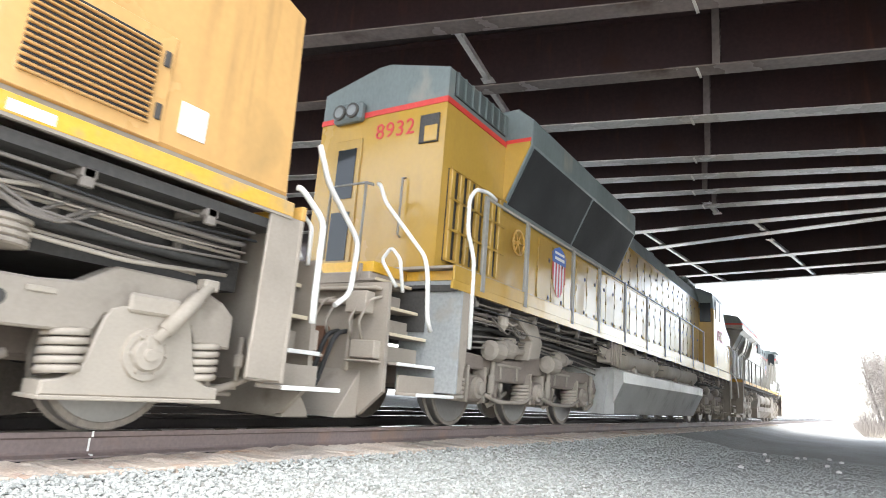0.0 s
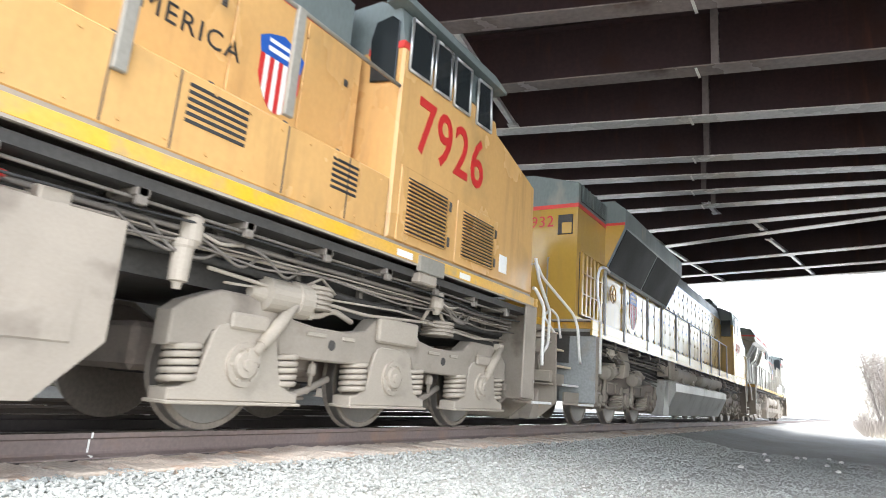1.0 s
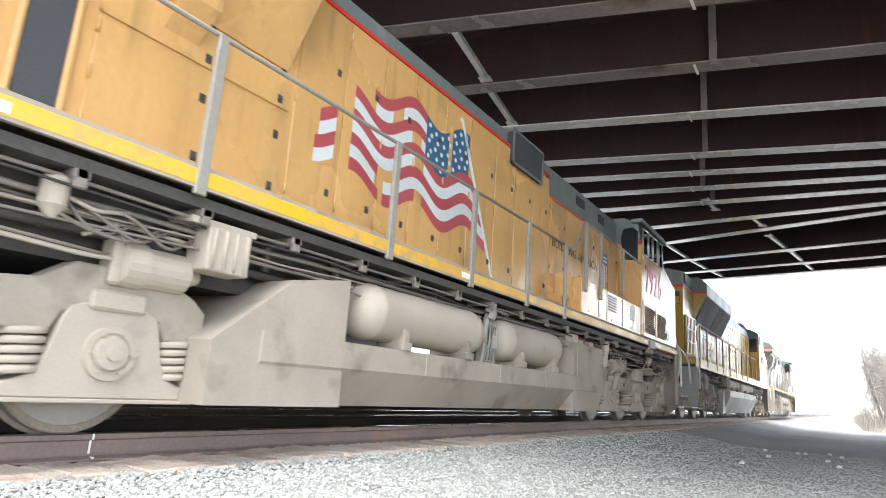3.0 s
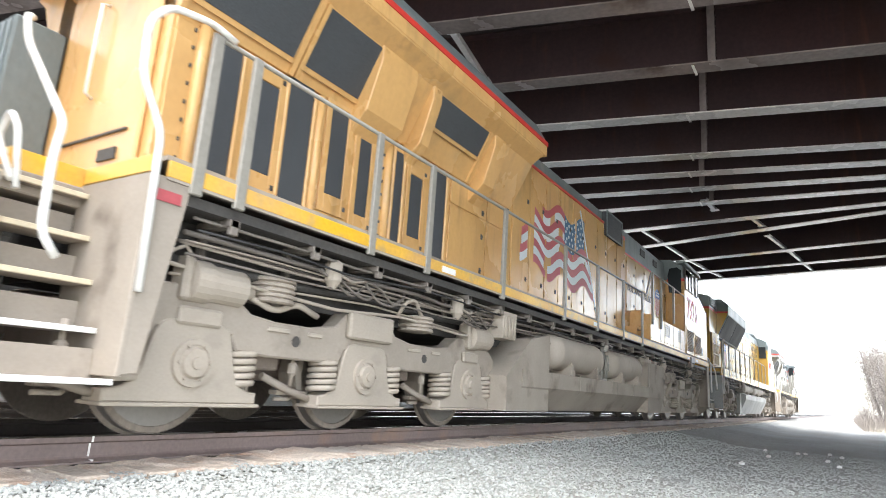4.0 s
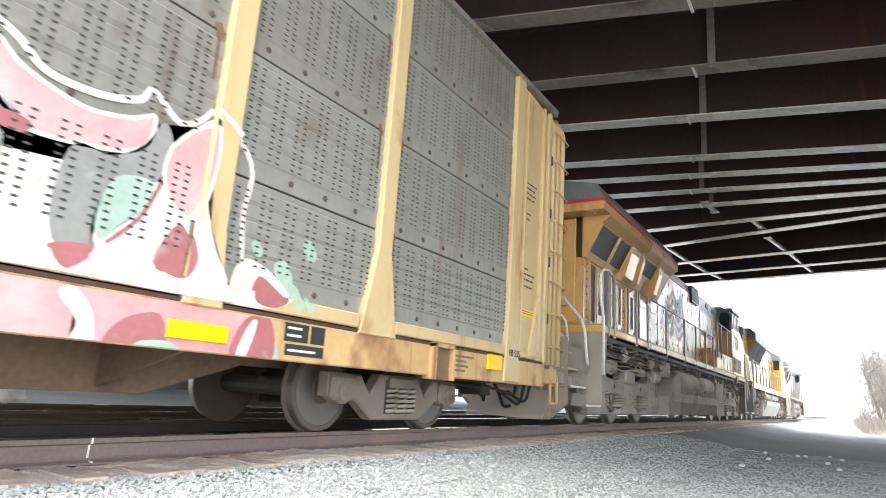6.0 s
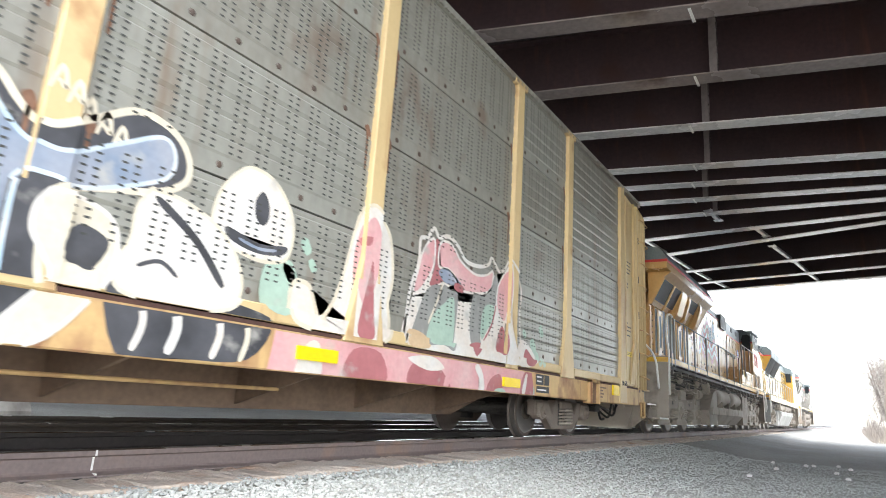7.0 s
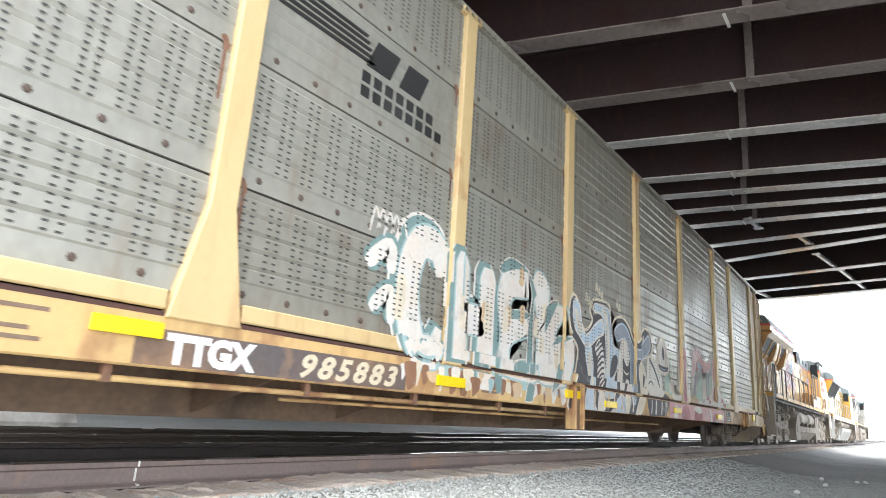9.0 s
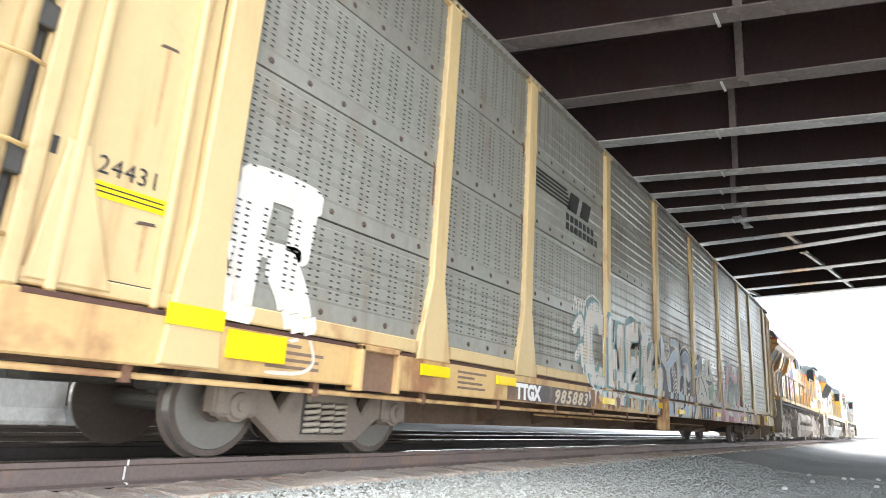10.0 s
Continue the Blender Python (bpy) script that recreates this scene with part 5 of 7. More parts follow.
    for a, b, z0, z1, n in ((0.18, 0.98, 2.07, 2.70, 14), (1.36, 2.16, 2.07, 2.66, 14)):
        door = part("louvre_door", boxes([(a - 0.14, b + 0.12, -1.514, -1.5, z0 - 0.1, z1 + 0.1)], 0.006), paint, cab)
        back = part("louvre", boxes([(a, b, -1.518, -1.513, z0, z1)]), BLACK, door)
        h = (z1 - z0) / n
        bm = bmesh.new()
        for i in range(n):
            prism(bm, [(-1.517, z0 + h * i), (-1.54, z0 + h * i), (-1.545, z0 + h * i + 0.006), (-1.517, z0 + h * (i + 0.62))], a, b, "x")
        part("louvre_slats", bm, paint, door)
        bm = bmesh.new()
        for z in (z0 + 0.05, z1 - 0.15):
            box(bm, b + 0.04, b + 0.09, -1.53, -1.513, z, z + 0.12, 0.008)
        part("latch", bm, GRIME, door)
    # low equipment boxes along the walkway behind the cab
    bm = bmesh.new()
    box(bm, -4.05, -0.12, -1.49, -1.0, 1.96, 2.60, 0.015)
    low = part("equipment_box", bm, paint, loco)
    pieces("box_seam", [(x - 0.006, x + 0.006, -1.495, -1.489, 1.98, 2.58) for x in (-3.1, -2.6, -1.55, -0.75)], GRIME, low)
    bm = bmesh.new()
    for x in [-4.0 + 0.34 * k for k in range(12)]:
        for z in (2.04, 2.52):
            lathe(bm, (x, -1.49, z), (0, -1, 0), [(0, 0.016), (0.01, 0.014)], 6)
    part("bolt_row", bm, paint, low)
    for a, b in ((-2.52, -1.98), (-0.98, -0.62)):
        bm = bmesh.new()
        for i in range(6):
            z = 2.22 + 0.055 * i
            box(bm, a, b, -1.496, -1.489, z, z + 0.026)
        part("vent_slot", bm, BLACK, low)
    bm = bmesh.new()
    box(bm, -4.5, -4.05, -1.30, -1.0, 2.18, 2.24)
    box(bm, -4.12, -4.05, -1.32, -1.0, 1.96, 2.68)
    box(bm, -4.5, -4.46, -1.28, -1.0, 1.96, 2.2)
    part("box_step", bm, paint, loco)
    # handrails
    side_rail(loco, [-16.92, -16.53, -14.9, -13.9, -12.03, -9.75, -8.06, -6.4, -4.9])
    bm = bmesh.new()
    tube(bm, [(-4.9, -1.5, 3.0), (-4.48, -1.5, 3.0), (-3.98, -1.5, 3.66), (-3.0, -1.5, 3.66), (-1.6, -1.5, 3.66), (-0.12, -1.5, 3.64)], 0.021, 7, 0.06)
    rail = part("handrail", bm, RAILGREY, loco)
    for x, z in ((-3.9, 2.36), (-3.05, 2.34), (-1.61, 2.64)):
        part("handrail_post", made(box, x - 0.05, x + 0.05, -1.535, -1.485, z, 3.67, 0.008), RAILGREY, rail)
    # fuel tank with a shelf for the two air reservoirs
    bm = bmesh.new()
    sec = lambda z: [(-1.5, z), (-1.5, 0.60), (-1.22, 0.25), (1.22, 0.25), (1.5, 0.60), (1.5, z)]
    prism(bm, sec(0.84), -11.25, -3.0, "x")
    prism(bm, [(-4.35, 1.40), (-2.78, 1.40), (-2.78, 0.62), (-3.15, 0.25), (-4.35, 0.25)], -1.49, 1.49, "y")
    prism(bm, [(-10.25, 1.42), (-10.95, 1.30), (-11.72, 0.72), (-11.72, 0.25), (-10.25, 0.25)], -1.48, 1.48, "y")
    tank = part("fuel_tank", bm, DUST, loco, "dust-covered steel fuel tank with a sloped lower edge")
    part("tank_seam", boxes([(x - 0.008, x + 0.008, -1.507, -1.499, 0.6, 0.86) for x in (-8.9, -7.1, -5.6)] + [(-4.2, -4.17, -1.496, -1.489, 0.7, 1.35), (-3.6, -3.57, -1.50, -1.489, 0.95, 1.3)]), DUST_LIGHT, tank)
    bm = bmesh.new()
    lathe(bm, (-3.55, -1.28, 1.40), (0, -0.3, 1), [(0, 0.07), (0.1, 0.07), (0.11, 0.09), (0.15, 0.09)], 14)
    part("filler_cap", bm, REDLINE, tank, "faded red filler cap")
    pieces("tank_box", [(-4.3, -4.05, -1.45, -1.2, 1.40, 1.55), (-3.95, -3.7, -1.42, -1.15, 1.40, 1.5), (-3.3, -3.1, -1.4, -1.2, 1.40, 1.52)], DUST_LIGHT, tank, 0.015)
    reservoir(loco, -10.0, -7.48, -1.24, 1.20, 0.29)
    reservoir(loco, -7.0, -4.78, -1.24, 1.20, 0.29)
    bm = bmesh.new()
    tube(bm, [(-7.34, -1.36, 0.86), (-7.34, -1.36, 1.30), (-7.30, -1.36, 1.46), (-7.26, -1.36, 1.66)], 0.042, 8, 0.05)
    tube(bm, [(-7.18, -1.34, 1.0), (-7.18, -1.34, 1.5), (-7.0, -1.34, 1.60), (-6.7, -1.36, 1.55)], 0.028, 8, 0.06)
    lathe(bm, (-7.22, -1.40, 1.02), (0, 0, 1), [(0, 0.05), (0.02, 0.075), (0.16, 0.075), (0.2, 0.05)], 10)
    lathe(bm, (-7.28, -1.40, 1.42), (0, -0.3, 1), [(0, 0.04), (0.02, 0.065), (0.10, 0.065), (0.14, 0.03), (0.22, 0.03)], 8)
    for k in range(3):
        tube(bm, [(-7.42 + 0.08 * k, -1.44, 0.88), (-7.40 + 0.1 * k, -1.46, 1.1 + 0.1 * k), (-7.30 + 0.07 * k, -1.42, 1.34)], 0.012, 6, 0.05)
    prism(bm, [(-7.46, 0.84), (-7.06, 0.84), (-7.12, 1.06), (-7.40, 1.10)], -1.40, -1.28, "y", 0.02)
    part("drain_valve", bm, RAILGREY, loco, "grey drain valve and pipes")
    bm = bmesh.new()
    box(bm, -11.85, -11.45, -1.46, -1.2, 1.22, 1.55, 0.01)
    for k in range(4):
        tube(bm, [(-11.8 + 0.1 * k, -1.47, 1.24), (-11.8 + 0.1 * k, -1.47, 1.54)], 0.014, 6)
    box(bm, -12.0, -11.4, -1.44, -1.15, 1.55, 1.60)
    part("junction_box", bm, DUST_LIGHT, loco)
    bm = bmesh.new()
    lathe(bm, (-2.25, -1.33, 1.05), (0, 0, 1), [(0, 0.03), (0.05, 0.04), (0.06, 0.07), (0.3, 0.08), (0.32, 0.09), (0.36, 0.09), (0.38, 0.04), (0.5, 0.03)], 12)
    part("strainer", bm, DUST_LIGHT, loco)
    loco_truck(loco, (-1.43, 0.62, 2.66), (-1.2, 2.85), ((-1.15, -1),))
    loco_truck(loco, (-16.5, -14.43, -12.3), (), ((-12.0, 1), (-16.3, 1)), -1)
    corner_steps(loco, -17.2, -1)
    corner_steps(loco, 3.6, 1, True)
    pilot(loco, -18.02, -1)
    pilot(loco, 4.42, 1)
    for x, d in ((-18.03, -1), (4.43, 1)):
        part("jumper_cap", made(lathe, (x, -0.75, 1.56), (d, 0, 0), [(0, 0.07), (0.1, 0.075), (0.13, 0.05)], 12), FLAG_RED, loco, "faded red jumper socket cap")
    part("tag", boxes([(-17.24, -17.02, -1.518, -1.51, 1.62, 1.70)]), FLAG_RED, loco)
    MOVING.append((loco, SHIFT[0] + offset))
    return loco


# ---- the locomotive with flared radiator cooling wings ----
def flared_loco(number, label):
    SHIFT[0] = 17.2
    paint = ARMOUR_B
    loco = new("locomotive")
    tagged(loco, label, "locomotive", "locomotives")
    y = -1.0
    underside(loco, 6.4, 27.9, (7.9, 12.3, 22.6, 26.0))
    pieces("walkway_edge", [(6.2, 28.3, s * 1.5 - 0.02, s * 1.5 + 0.02, 1.66, 1.76) for s in (-1, 1)], paint, loco)
    part("walkway", boxes([(6.3, 28.0, -1.48, 1.48, 1.93, 1.965)]), DUST, loco)
    pieces("sill_stripe", [(6.2, 28.3, -1.522, -1.49, 1.76, 1.945), (6.2, 28.3, 1.49, 1.522, 1.76, 1.945)], paint, loco, 0.004)
    pieces("end_stripe", [(5.75, 6.5, -0.64, 0.64, 1.80, 1.93)], SILL, loco, 0.004, "bright yellow stripe on the end platform")
    pieces("end_platform", [(5.72, 6.6, -0.62, 0.62, 1.66, 1.80), (28.0, 28.8, -1.42, 1.42, 1.62, 1.79)], DUST, loco, 0.01)
    bm = bmesh.new()
    prism(bm, [(-1.12, 1.96), (-1.12, 4.22), (1.12, 4.22), (1.12, 1.96)], 6.35, 8.1, "x")
    prism(bm, [(-1.0, 1.96), (-1.0, 4.3), (1.0, 4.3), (1.0, 1.96)], 8.1, 24.2, "x")
    part("long_hood", bm, paint, loco)
    bm = bmesh.new()
    prism(bm, [(-1.12, 4.28), (-1.12, 4.72), (-0.1, 4.98), (0.1, 4.98), (1.12, 4.72), (1.12, 4.28)], 6.35, 8.1, "x")
    part("roof", bm, HARBOR, loco, "grey painted roof")
    bm = bmesh.new()
    prism(bm, [(-1.0, 4.3), (-0.9, 4.72), (0.9, 4.72), (1.0, 4.3)], 13.6, 24.2, "x")
    part("roof", bm, HARBOR, loco, "grey painted roof")
    part("red_line", boxes([(6.335, 8.1, -1.132, 1.132, 4.21, 4.29)]), REDLINE, loco)
    # louvred grilles: upper dark ribs and lower yellow slats
    grille = part("upper_grille", boxes([(6.5, 8.0, -1.135, -1.12, 4.36, 4.70)]), BLACK, loco)
    bm = bmesh.new()
    for i in range(9):
        box(bm, 6.5, 8.0, -1.16, -1.134, 4.37 + 0.037 * i, 4.385 + 0.037 * i)
    for i in range(8):
        box(bm, 6.5 + 0.2 * i, 6.54 + 0.2 * i, -1.165, -1.134, 4.36, 4.70)
    part("grille_slats", bm, HARBOR, grille)
    low = part("lower_grille", boxes([(6.5, 8.05, -1.134, -1.12, 2.08, 3.32)]), BLACK, loco)
    bm = bmesh.new()
    for i in range(7):
        box(bm, 6.50 + 0.23 * i, 6.60 + 0.23 * i, -1.19, -1.13, 2.08, 3.32, 0.01)
    for i in range(4):
        box(bm, 6.48, 8.07, -1.20, -1.18, 2.07 + 0.41 * i, 2.10 + 0.41 * i)
    part("grille_slats", bm, paint, low)
    # wings
    for s in (-1, 1):
        bm = bmesh.new()
        prof = [(s * 1.0, 3.28), (s * 1.12, 3.28), (s * 1.56, 4.22), (s * 1.56, 4.62), (s * 1.30, 4.84), (s * 1.0, 4.84)]
        prism(bm, prof, 8.1, 13.75, "x", 0.012)
        wing = part("radiator_wing", bm, HARBOR, loco, "dark grey flared radiator wing")
        prism_end = [(s * 1.0, 3.30), (s * 1.12, 3.30), (s * 1.53, 4.2), (s * 1.53, 4.26), (s * 1.0, 4.26)]
        part("wing_end", made(prism, prism_end, 8.075, 8.1, "x"), paint, wing)
        part("red_line", boxes([(8.07, 8.076, *sorted((s * 1.0, s * 1.545)), 4.26, 4.32)]), REDLINE, wing)
        bm = bmesh.new()
        n = Vector((0, s * 0.906, -0.424))
        for a, b in ((8.2, 10.85), (10.95, 13.65)):
            p, q = Vector((0, s * 1.14, 3.32)), Vector((0, s * 1.545, 4.18))
            vs = [bm.verts.new(v + n * d + Vector((x, 0, 0))) for x in (a, b) for v, d in ((p, 0), (q, 0), (q, 0.012), (p, 0.012))]
            bm.faces.new(vs[:4]), bm.faces.new(vs[4:])
            for i in range(4):
                bm.faces.new((vs[i], vs[(i + 1) % 4], vs[4 + (i + 1) % 4], vs[4 + i]))
        part("wing_screen", bm, WING_SCREEN, wing)
    # hood doors, emblem, hose reel wheel
    hood_doors(loco, [9.7 + 0.62 * k for k in range(24)], y, 2.02, 3.2, paint)
    hood_doors(loco, [13.9 + 0.68 * k for k in range(15)], y, 3.25, 4.2, paint)
    part("access_door", made(box, 8.25, 9.3, -1.03, -1.0, 2.05, 3.2, 0.008), paint, loco)
    bm = bmesh.new()
    pts = [(8.75 + 0.2 * math.cos(k * 0.524), -1.10, 2.85 + 0.2 * math.sin(k * 0.524)) for k in range(13)]
    tube(bm, pts, 0.016, 6)
    for k in range(3):
        rod(bm, (8.75 - 0.2 * math.cos(k * 1.047), -1.09, 2.85 - 0.2 * math.sin(k * 1.047)), (8.75 + 0.2 * math.cos(k * 1.047), -1.09, 2.85 + 0.2 * math.sin(k * 1.047)), 0.01, 6)
    rod(bm, (8.75, -1.12, 2.85), (8.75, -1.0, 2.85), 0.025, 8)
    part("brake_wheel", bm, SILL, loco, "yellow handbrake wheel")
    wedge_shield(loco, 10.65, -1.022, 2.75, 0.62, 0.95)
    # rear face
    part("end_door", boxes([(6.325, 6.35, 0.28, 0.78, 2.0, 3.9)], 0.01), paint, loco)
    pieces("door_window", [(6.315, 6.325, 0.36, 0.70, 3.0, 3.75), (6.315, 6.325, 0.36, 0.70, 2.1, 2.8)], PANE, loco, 0.0)
    headlight(loco, 6.36, 0.55, 4.30, -1)
    lettering("number", number, 0.33, pose(6.344, -0.28, 3.84, 90, 0, -90), LETTER_RED, loco, 0.98, spacing=1.08)
    # flat dark panel paints the niche's shade; the block is its lit inner face
    bm = bmesh.new()
    box(bm, 6.32, 6.351, -1.02, -0.72, 3.66, 4.06)
    niche = part("class_light_niche", bm, GRIME, loco)
    part("niche_lamp", boxes([(6.312, 6.34, -1.01, -0.80, 3.67, 3.90)], 0.01), paint, niche)
    bm = bmesh.new()
    tube(bm, [(6.34, -0.55, 3.2), (6.28, -0.55, 3.18), (6.28, -0.55, 2.4), (6.34, -0.55, 2.38)], 0.016, 6)
    tube(bm, [(5.85, 0.3, 2.0), (5.85, 0.3, 3.0), (5.85, -0.3, 3.0), (5.85, -0.42, 2.96)], 0.02, 6)
    tube(bm, [(5.85, -0.3, 1.95), (5.85, -0.3, 3.0)], 0.02, 6)
    part("grab_iron", bm, RAILGREY, loco)
    corner_steps(loco, 6.5, -1, False, PLATE_BLUE, 0.19)
    pilot(loco, 5.53, -1)
    side_rail(loco, [6.9, 8.2, 10.1, 11.5, 13.2, 15.0, 16.8, 18.6, 20.4, 22.2])
    # fuel tank, reservoirs, blower housing
    bm = bmesh.new()
    prism(bm, [(-1.5, 1.12), (-1.5, 0.90), (-1.20, 0.24), (1.20, 0.24), (1.5, 0.90), (1.5, 1.12), (1.3, 1.2), (-1.3, 1.2)], 13.2, 22.0, "x")
    prism(bm, [(12.55, 0.24), (13.25, 0.24), (13.25, 1.15), (12.9, 1.15)], -1.3, 1.3, "y")
    part("fuel_tank", bm, TANK_PALE, loco, "pale dusty fuel tank with a sloped lower side")
    reservoir(loco, 13.5, 16.6, -1.22, 1.42, 0.23)
    reservoir(loco, 17.2, 21.6, -1.22, 1.42, 0.23)
    bm = bmesh.new()
    box(bm, 12.5, 13.2, -1.45, -1.15, 1.25, 1.65, 0.02)
    for k in range(5):
        tube(bm, [(12.5 + 0.15 * k, -1.47, 1.2), (12.5 + 0.15 * k, -1.47, 1.68)], 0.02, 6)
    part("cable_box", bm, DUST_LIGHT, loco)
    bm = bmesh.new()
    prism(bm, [(8.3, 1.65), (9.0, 1.65), (9.3, 1.3), (9.2, 1.05), (8.8, 1.0), (8.9, 1.3), (8.5, 1.5)], -1.35, -1.1, "y", 0.02)
    lathe(bm, (7.6, -1.3, 1.05), (1, 0, 0), [(0, 0.08), (0.02, 0.14), (0.3, 0.14), (0.34, 0.1)], 16)
    lathe(bm, (9.6, -1.3, 1.0), (1, 0, 0), [(0, 0.08), (0.02, 0.14), (0.35, 0.14), (0.39, 0.1)], 16)
    part("motor_blower_duct", bm, DUST, loco)
    radial_truck(loco, (7.5, 9.5, 11.6))
    radial_truck(loco, (23.4, 25.4, 27.4))
    # cab
    bm = bmesh.new()
    prism(bm, [(24.3, 1.96), (28.2, 1.96), (28.1, 3.4), (27.1, 3.7), (26.6, 4.1), (24.3, 4.1)], -1.5, 1.5, "y", 0.03)
    cab = part("cab", bm, paint, loco)
    bm = bmesh.new()
    prism(bm, [(-1.5, 4.1), (-1.45, 4.65), (-1.0, 4.85), (1.0, 4.85), (1.45, 4.65), (1.5, 4.1)], 24.3, 26.6, "x")
    box(bm, 22.6, 24.1, -0.95, 0.95, 4.72, 5.0, 0.1)
    part("cab_roof", bm, HARBOR, cab)
    for a, b in ((24.7, 25.4), (25.55, 26.3)):
        part("cab_window", boxes([(a, b, -1.515, -1.49, 3.75, 4.45)], 0.01), PANE, cab)
    part("rear_window", boxes([(24.27, 24.3, -1.4, -1.02, 3.6, 4.3)], 0.01), PANE, cab)
    lettering("number", number, 0.62, side_at(25.6, -1.505, 3.0), LETTER_RED, cab, 0.95, spacing=1.05)
    corner_steps(loco, 28.0, 1)
    pilot(loco, 28.8, 1)
    bm = bmesh.new()
    for x in (15.2, 18.6, 21.4):
        lathe(bm, (x, 0.0, 4.72), (0, 0, 1), [(0, 0.75), (0.2, 0.75), (0.22, 0.68)], 24)
    part("roof_fan", bm, HARBOR, loco)
    MOVING.append((loco, SHIFT[0]))
    return loco


overhang_loco(0.0, "7926", True, "dusty orange-yellow diesel locomotive with a grey roof and a painted flag", ARMOUR)
flared_loco("8932", "yellow diesel locomotive with a grey roof and flared dark radiator wings")
# sky glare on the lead locomotive's sides is painted in as grey
LEAD_GLARE = material("sky_glare_grey_paint", (0.34, 0.33, 0.30), (0.27, 0.255, 0.22), 0.25, big=0.7, small=18, stain=(0.40, 0.30, 0.13), stain_size=1.2, stain_amount=0.3, streak=1.3, grain=0.05, bump=0.02, wave=0.02)
overhang_loco(48.9, "", False, "diesel locomotive leading the train in bright daylight, its sky glare painted grey", LEAD_GLARE)

# ---- the enclosed car-carrying wagon ----
POSTS = [-45.8, -43.08, -41.05, -38.12, -35.28, -32.3, -29.38, -26.3, -24.3, -21.38]
FLARED = (-43.08, -41.05, -29.38, -24.3)


def skin(x, z, lift):
    """How far out the wagon's side stands at a place: posts, curb, sill or panel."""
    if z > 0.97 and any(abs(x - p) < (0.11 if z > 1.55 else 0.17) for p in POSTS):
        return -1.6095 - lift
    return (-1.5535 if z > 1.14 else -1.6015 if z > 1.01 else -1.5875) - lift


def ribbon(points, width, lift, taper=True):
    """A painted stroke along the points, laid on the wagon's side in small pieces."""
    bm = bmesh.new()
    pts = [Vector((p[0], 0, p[1])) for p in points]
    fine = []
    for i in range(len(pts) - 1):
        p0, p1, p2, p3 = pts[max(i - 1, 0)], pts[i], pts[i + 1], pts[min(i + 2, len(pts) - 1)]
        steps = max(4, int((p2 - p1).length / 0.045))
        for k in range(steps):
            t = k / steps
            fine.append(0.5 * ((2 * p1) + (p2 - p0) * t + (2 * p0 - 5 * p1 + 4 * p2 - p3) * t * t + (3 * p1 - p0 - 3 * p2 + p3) * t ** 3))
    fine.append(pts[-1])
    across = max(1, int(width / 0.06))
    rows = []
    for i, p in enumerate(fine):
        d = (fine[min(i + 1, len(fine) - 1)] - fine[max(i - 1, 0)]).normalized()
        n = Vector((-d.z, 0, d.x))
        u = i / (len(fine) - 1)
        w = width / 2 * (min(1.0, 0.55 + 3.5 * u, 0.55 + 3.5 * (1 - u)) if taper else 1.0)
        rows.append([p + n * w * (2 * k / across - 1) for k in range(across + 1)])
    for a, b in zip(rows, rows[1:]):
        for k in range(across):
            quad = (a[k], b[k], b[k + 1], a[k + 1])
            c = sum(quad, Vector()) / 4
            if c.z < 0.645 or 0.952 < c.z < 1.012:
                continue
            y = skin(c.x, c.z, lift)
            bm.faces.new([bm.verts.new((v.x, y, v.z)) for v in quad])
    return bm


def clip(poly, axis, limit, above):
    """The part of a polygon on one side of a line."""
    out = []
    for p, q in zip(poly, poly[1:] + poly[:1]):
        inside_p, inside_q = (p[axis] > limit) == above, (q[axis] > limit) == above
        if inside_p:
            out.append(p)
        if inside_p != inside_q:
            t = (limit - p[axis]) / (q[axis] - p[axis])
            out.append((p[0] + (q[0] - p[0]) * t, p[1] + (q[1] - p[1]) * t))
    return out


def rounded(points, n=4):
    out, m = [], len(points)
    for i in range(m):
        p0, p1, p2, p3 = (points[(i + k - 1) % m] for k in range(4))
        for k in range(n):
            t = k / n
            out.append(tuple(0.5 * (2 * b + (c - a) * t + (2 * a - 5 * b + 4 * c - d) * t * t + (3 * b - a - 3 * c + d) * t ** 3) for a, b, c, d in zip(p0, p1, p2, p3)))
    return out


def patch(points, lift, soft=True):
    """A painted field with a rounded outline, laid on posts, panels, curb and sill."""
    outline = rounded(points) if soft else points
    xs = sorted([-99.0, 99.0] + [p + d for p in POSTS for d in (-0.17, -0.11, 0.11, 0.17)])
    zs = [0.648, 0.952, 1.012, 1.14, 1.55, 9.0]
    bm = bmesh.new()
    for x0, x1 in zip(xs, xs[1:]):
        column = clip(clip(outline, 0, x0, True), 0, x1, False)
        if len(column) < 3:
            continue
        for z0, z1 in zip(zs, zs[1:]):
            cell = clip(clip(column, 1, z0, True), 1, z1, False)
            if len(cell) < 3 or z0 == 0.952:
                continue
            y = skin((max(x0, -60) + min(x1, 0)) / 2, (z0 + z1) / 2, lift)
            bm.faces.new([bm.verts.new((x, y, z)) for x, z in cell])
    bmesh.ops.triangulate(bm, faces=bm.faces[:], ngon_method="EAR_CLIP")
    bm.normal_update()
    return bm


FADED = {"sky": (0.60, 0.59, 0.58), "slate": (0.33, 0.34, 0.38), "white": (0.66, 0.57, 0.48), "black": (0.09, 0.09, 0.10), "pink": (0.64, 0.42, 0.40)}


def spray(name, rgb):
    other = FADED.get(name[6:], tuple(c * 0.8 for c in rgb))
    return material(name, rgb, other, 0.6, big=3.0, small=20, blend=1.0, stain=(0.42, 0.40, 0.36), stain_size=0.25, stain_amount=0.18, grain=0.06, bump=0.0)


